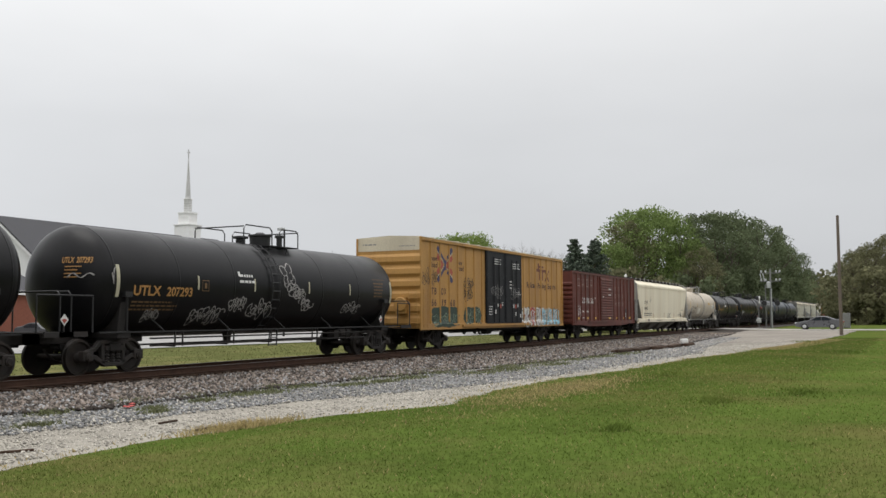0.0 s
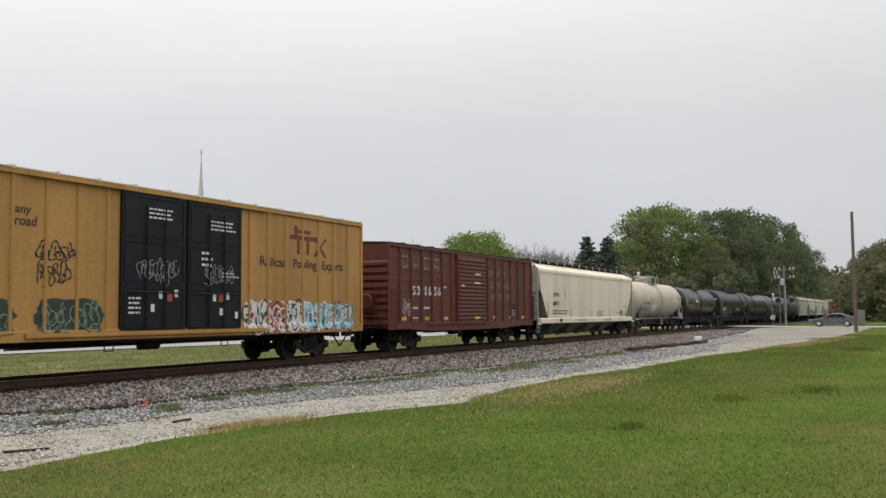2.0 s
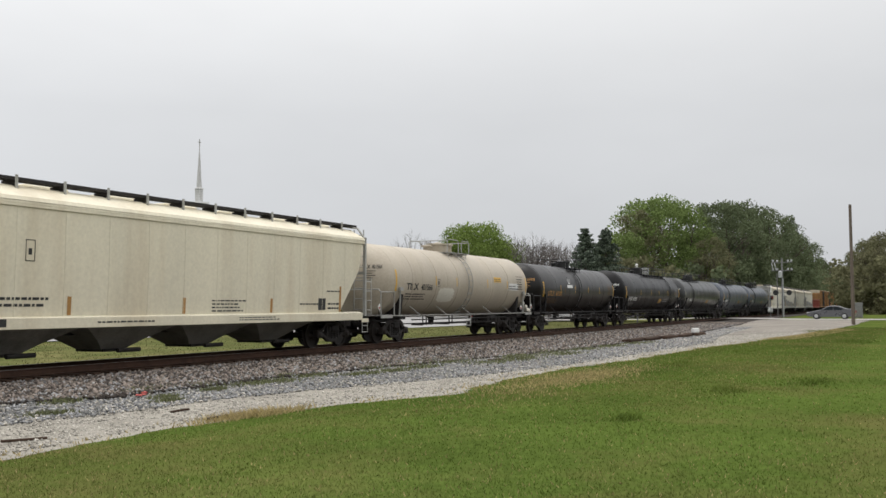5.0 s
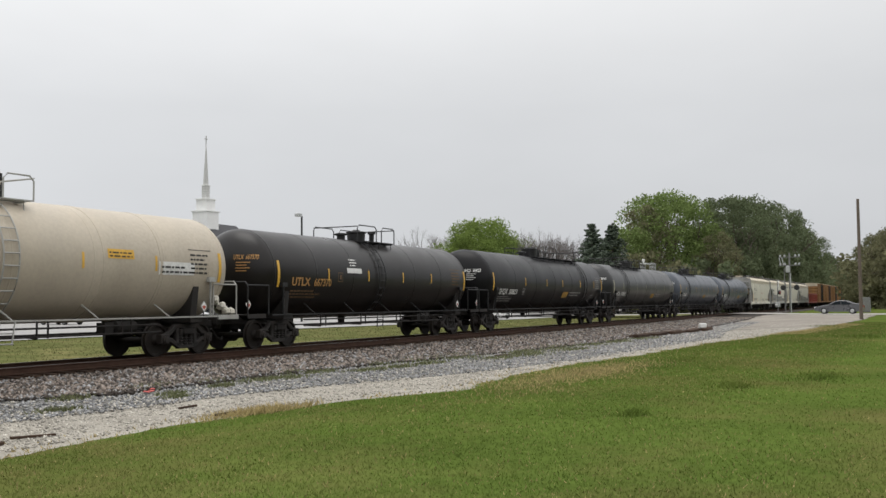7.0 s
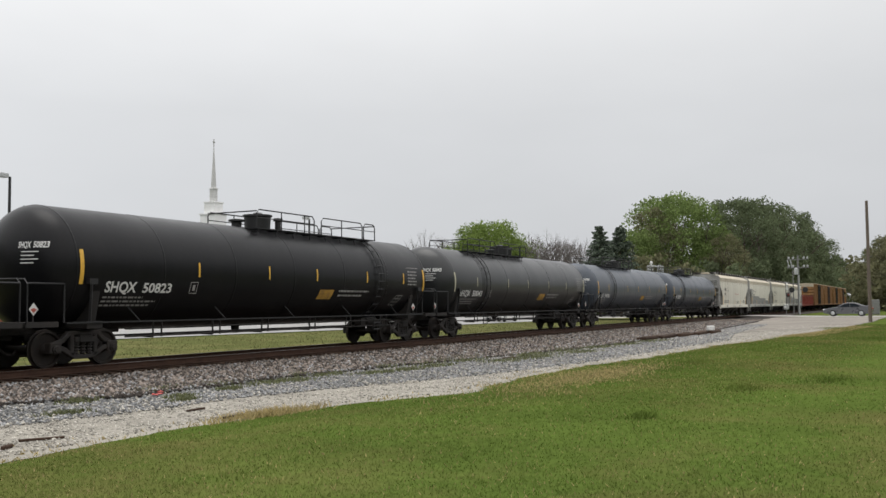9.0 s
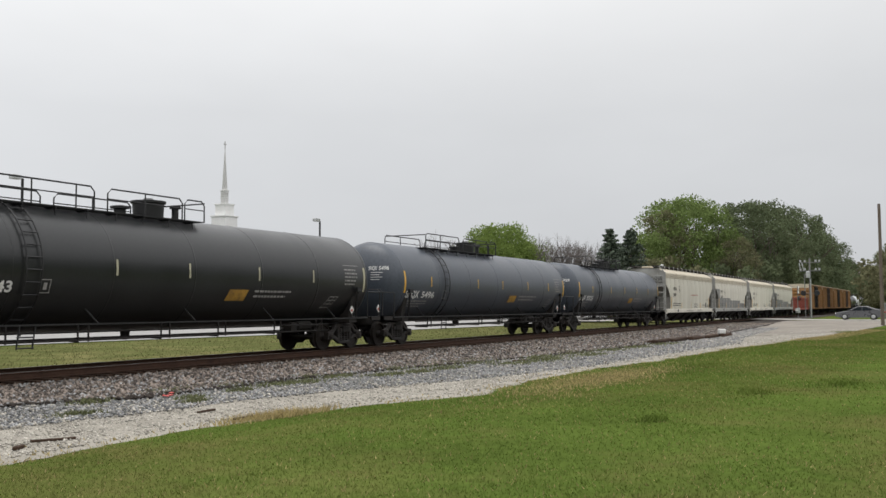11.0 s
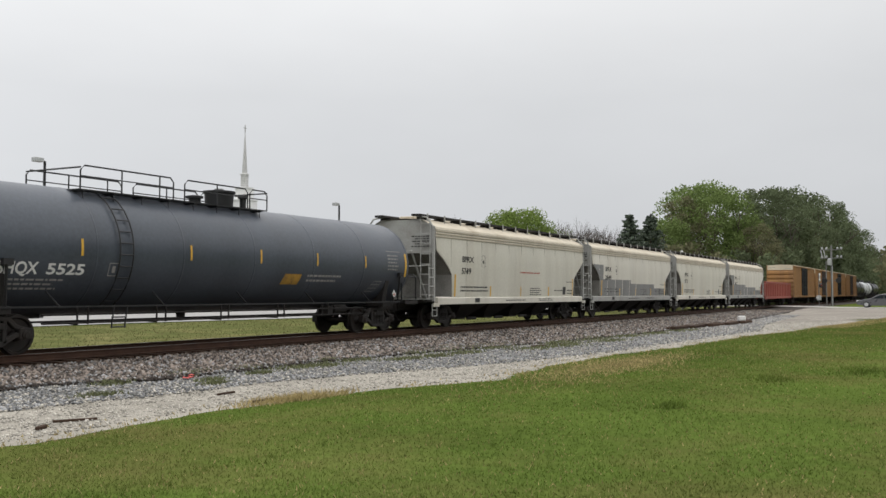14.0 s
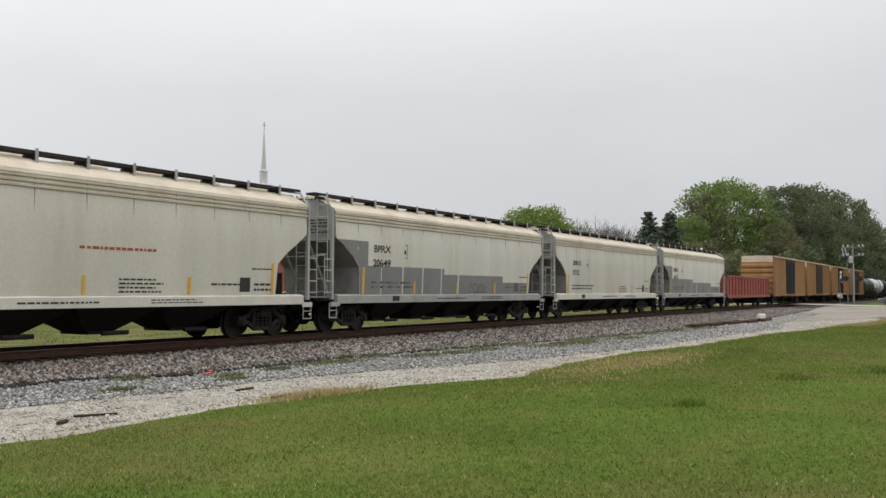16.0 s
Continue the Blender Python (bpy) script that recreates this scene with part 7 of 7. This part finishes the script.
def branch(mb, p, d, length, r, depth, rnd, tips, spreadk=0.6, n=5):
    pts, q = [p], Vector(p)
    d = Vector(d).normalized()
    for k in range(3):
        d = (d + Vector((rnd.uniform(-1, 1), rnd.uniform(-1, 1), rnd.uniform(-0.3, 0.7))) * 0.16).normalized()
        q = q + d * length / 3
        pts.append(tuple(q))
    mb.tube(pts, r, n, False, r * 0.55)
    if depth == 0:
        tips.append(tuple(q))
        return
    for k in range(rnd.choice((2, 3, 3))):
        a = rnd.uniform(0, 6.28)
        e = d + Vector((math.cos(a), math.sin(a), rnd.uniform(-0.1, 0.5))) * spreadk
        branch(mb, tuple(q), e, length * rnd.uniform(0.6, 0.8), r * 0.52, depth - 1, rnd, tips, spreadk, 4 if depth < 3 else 5)
    mid = pts[2]
    a = rnd.uniform(0, 6.28)
    branch(mb, mid, d * 0.7 + Vector((math.cos(a), math.sin(a), 0.2)) * spreadk, length * 0.55, r * 0.4, max(0, depth - 2), rnd, tips, spreadk, 4)


def broadleaf(label, height, width, leaf, seed, size=0.23, per=150, low=0.22, extra=60, clump=1.0):
    rnd = random.Random(seed)
    t = thing("tree", label, "tree", "trees behind the railway")
    mb, tips = MB(), []
    trunk = height * 0.3
    mb.tube([(0, 0, -0.4), (0.1, 0, trunk * 0.5), (0, 0.1, trunk)], height * 0.026, 8, False, height * 0.018)
    for k in range(5):
        a = k * 1.256 + rnd.uniform(-0.3, 0.3)
        branch(mb, (0, 0.1, trunk * rnd.uniform(0.8, 1.0)), (math.cos(a) * 0.7, math.sin(a) * 0.7, 1.0), height * 0.26, height * 0.011, 2, rnd, tips)
    part("trunk", mb, BARK, t, smooth=True)
    cs, rs = [], []
    for k in range(extra + 30):
        a, z = rnd.uniform(0, 6.28), rnd.uniform(low, 1.0)
        shape = math.sqrt(max(0.02, 1 - ((z - 0.52) / 0.52) ** 2)) if z > 0.52 else 0.78 + 0.42 * (z - low) / (0.52 - low + 0.01) * 0.5
        q = rnd.uniform(0.3, 0.95) ** 0.6
        cs.append((width / 2 * shape * q * math.cos(a), width / 2 * shape * q * math.sin(a), height * z * 0.97))
        rs.append(width * clump * rnd.uniform(0.085, 0.15))
    v, f = leaf_cloud(cs, rs, per, size, seed)
    raw_mesh("crown", "", v, f, leaf, "", t)
    return t


def conifer(label, height, width, seed):
    rnd = random.Random(seed)
    t = thing("conifer", label, "tree", "conifers behind the railway")
    part("trunk", MB().tube([(0, 0, -0.3), (0, 0, height * 0.6), (0, 0, height)], height * 0.018, 7, False, 0.03), BARK, t)
    cs, rs = [], []
    k = 0
    z = height * 0.12
    while z < height * 0.985:
        reach = (width / 2 * (1 - z / height) ** 0.65 + 0.1) * rnd.uniform(0.7, 1.2)
        for j in range(7):
            a = k * 0.9 + j * 0.9 + rnd.uniform(-0.3, 0.3)
            lift, arm = rnd.uniform(-0.3, 0.3), rnd.uniform(0.6, 1.15)
            for q in (0.35, 0.65, 0.95):
                cs.append((reach * q * arm * math.cos(a), reach * q * arm * math.sin(a), z + lift + 0.12 * q * reach))
                rs.append((0.14 + 0.2 * reach * (1 - q * 0.4)) * rnd.uniform(0.7, 1.2))
        z += height * 0.03
        k += 1.37
    v, f = leaf_cloud(cs, rs, 22, 0.17, seed, 0.55)
    raw_mesh("needles", "", v, f, NEEDLES, "", t)
    return t


def bare_tree(label, height, seed):
    rnd = random.Random(seed)
    t = thing("bare_tree", label, "tree", "bare trees behind the railway")
    mb, tips = MB(), []
    mb.tube([(0, 0, -0.3), (0.05, 0.05, height * 0.12), (0, 0, height * 0.22)], height * 0.022, 7, False, height * 0.016)
    for k in range(5):
        a = k * 1.26 + rnd.uniform(-0.4, 0.4)
        branch(mb, (0, 0, height * (0.16 + 0.015 * k)), (math.cos(a) * 0.55, math.sin(a) * 0.55, 1.1), height * 0.27, height * 0.014, 4, rnd, tips, 0.5)
    part("trunk", mb, BARK_GREY, t)
    return t


def at(bearing, dist, scale, turn, base=-0.3):
    a = radians(bearing)
    return pose(dist * math.cos(a), dist * math.sin(a), base, 0, 0, turn) @ Matrix.Diagonal((scale, scale, scale, 1))


def stand(makes, spots):
    """Plants the first of each kind, then copies of it."""
    used = {}
    for kind, bearing, dist, height in spots:
        make, h0 = makes[kind]
        turn = (bearing * 77 + dist * 13) % 360
        m = at(bearing, dist, height / h0, turn)
        if kind in used:
            copy_thing(used[kind], m)
        else:
            used[kind] = make()
            used[kind].matrix_basis = m


MAKES = {
    "mid": (lambda: broadleaf("mid green spring tree with a broad crown", 18, 14, LEAF_MID, 51), 18),
    "mid2": (lambda: broadleaf("mid green spring tree with an uneven crown", 18, 13, LEAF_MID, 52, low=0.12), 18),
    "dark": (lambda: broadleaf("deep green tree with a dense crown", 18, 13, LEAF_DARK, 53, low=0.1), 18),
    "dark2": (lambda: broadleaf("deep green tree with a ragged crown", 18, 12, LEAF_DARK, 54, per=110), 18),
    "olive": (lambda: broadleaf("olive brown budding tree", 18, 12, LEAF_OLIVE, 55, per=100, low=0.1), 18),
    "bright": (lambda: broadleaf("bright fresh green rounded tree", 12, 11.5, LEAF_BRIGHT, 56, size=0.16, per=200, low=0.22, extra=120, clump=1.1), 12),
    "conifer": (lambda: conifer("dark green conifer with layered boughs", 13, 7.4, 57), 13),
    "conifer2": (lambda: conifer("dark green conifer with layered boughs", 13, 8.2, 58), 13),
    "bare": (lambda: bare_tree("leafless grey tree with fine twigs", 12, 59), 12),
    "bare2": (lambda: bare_tree("leafless grey tree with fine twigs", 12, 61), 12),
    "bush": (lambda: broadleaf("low dark undergrowth bush", 6, 9, LEAF_DARK, 62, size=0.3, per=60, low=0.05, extra=10), 6),
    "scrub": (lambda: broadleaf("low olive undergrowth bush", 6, 9, LEAF_OLIVE, 63, size=0.3, per=50, low=0.05, extra=10), 6),
}
SPOTS = [
    ("mid", 12.7, 165, 19.9), ("olive", 14.2, 163, 17.4), ("mid2", 15.2, 156, 13.4), ("olive", 16.3, 165, 11.0), ("mid2", 11.0, 168, 19.6), ("olive", 10.1, 160, 13.0), ("dark", 9.0, 176, 20.1), ("dark2", 8.2, 196, 21.3), ("dark", 7.5, 217, 20.2),
    ("dark2", 6.6, 244, 19.7), ("dark", 5.7, 277, 18.6), ("dark2", 5.0, 315, 17.6), ("olive", 4.55, 353, 15.8), ("dark", 4.0, 401, 15.6), ("olive", 3.5, 459, 17.9), ("dark2", 3.0, 535, 17.7), ("mid", 13.4, 182, 19.8), ("dark", 10.0, 195, 19.6), ("olive", 7.9, 204, 16.4), ("dark2", 6.2, 259, 17.1),
    ("olive", 2.2, 200, 12.6), ("olive", 1.5, 195, 15.0), ("olive", 0.8, 190, 15.8), ("olive", 0.0, 188, 16.4), ("scrub", 1.9, 185, 9.0), ("olive", 1.1, 215, 16.0), ("olive", -1.2, 185, 15.0), ("dark2", 1.9, 250, 14.0), ("mid", -2.4, 180, 16.0), ("olive", -3.6, 185, 15.0),
    ("bush", 12.5, 148, 6.5), ("bush", 11.0, 150, 7.0), ("bush", 9.6, 168, 8.0), ("bush", 8.4, 192, 9.0), ("bush", 7.2, 223, 9.6), ("bush", 6.2, 259, 10.3), ("scrub", 13.8, 146, 6.0), ("bush", 5.4, 298, 11.2), ("bush", 4.7, 342, 11.6), ("scrub", 4.1, 392, 12.3),
    ("scrub", 1.4, 180, 6.5), ("scrub", 0.2, 175, 6.5), ("bush", 2.2, 230, 7.0), ("scrub", 3.2, 502, 12.8), ("scrub", 15.2, 150, 5.0), ("scrub", 2.6, 617, 16.7), ("scrub", -1.5, 175, 6.5),
    ("conifer", 17.4, 137, 12.9), ("conifer2", 16.2, 140, 13.2), ("conifer", 16.8, 150, 11.6),
    ("bright", 24.3, 150, 14.0), ("bright", 23.6, 156, 12.6), ("bare", 20.5, 150, 13.2), ("bare2", 19.6, 152, 12.6), ("bare", 18.6, 150, 11.6), ("bare2", 21.4, 152, 12.8), ("bare", 22.2, 158, 12.0), ("bare2", 26.9, 160, 13.6), ("bare", 28.0, 162, 11.8), ("bare", 31.2, 165, 11.5), ("bare2", 32.6, 165, 12.2),
    ("bare2", 20.9, 170, 13.6), ("bare", 19.1, 165, 12.5), ("bare2", 18.1, 160, 11.0), ("scrub", 19.5, 165, 5.0), ("scrub", 21.5, 165, 5.0), ("bush", 17.6, 155, 5.0), ("scrub", 23.4, 170, 5.0), ("scrub", 26.0, 175, 5.0), ("scrub", 28.5, 180, 4.5), ("scrub", 31, 185, 4.5),
]
stand(MAKES, SPOTS)
rnd_far = random.Random(77)
cs, rs = [], []
for k in range(150):
    a = radians(-12 + 80 * k / 149)
    d = 420 + rnd_far.uniform(-30, 30)
    cs.append((d * math.cos(a), d * math.sin(a), rnd_far.uniform(3, 9)))
    rs.append(rnd_far.uniform(5, 9))
v, f = leaf_cloud(cs, rs, 90, 1.4, 71)
raw_mesh("far_woods", "hazy olive line of distant woods", v, f, LEAF_OLIVE, "woods")

# Unseen tree belt, added to block low sky light on the train.
cs, rs = [], []
for k in range(170):
    a = radians(80 + 265 * k / 169)
    d = 62 + rnd_far.uniform(-9, 9)
    for z in (2.5, 6.5, 10.5):
        cs.append((d * math.cos(a), d * math.sin(a), z + rnd_far.uniform(-1, 2.5)))
        rs.append(rnd_far.uniform(2.4, 3.6))
v, f = leaf_cloud(cs, rs, 60, 1.0, 72)
raw_mesh("woods", "unseen belt of trees added behind the viewer to dim low sky light", v, f, LEAF_DARK, "woods")

# ---- what moves: the train rolls, its wheels turn ----


def motions():
    steps = [k * 0.5 for k in range(33)]
    for car, x0 in CARS:
        walk(car, [(t, pose(x0 - travel(t), TRACK_Y, 0)) for t in steps])
    turns = [(k / FPS, -travel(k / FPS) / WHEEL_R) for k in range(16 * FPS + 1)]
    for car, wheel, dx in WHEELSETS:
        walk(wheel, [(t, pose(dx, 0, WHEEL_R) @ Matrix.Rotation(a, 4, "Y")) for t, a in turns])


motions()
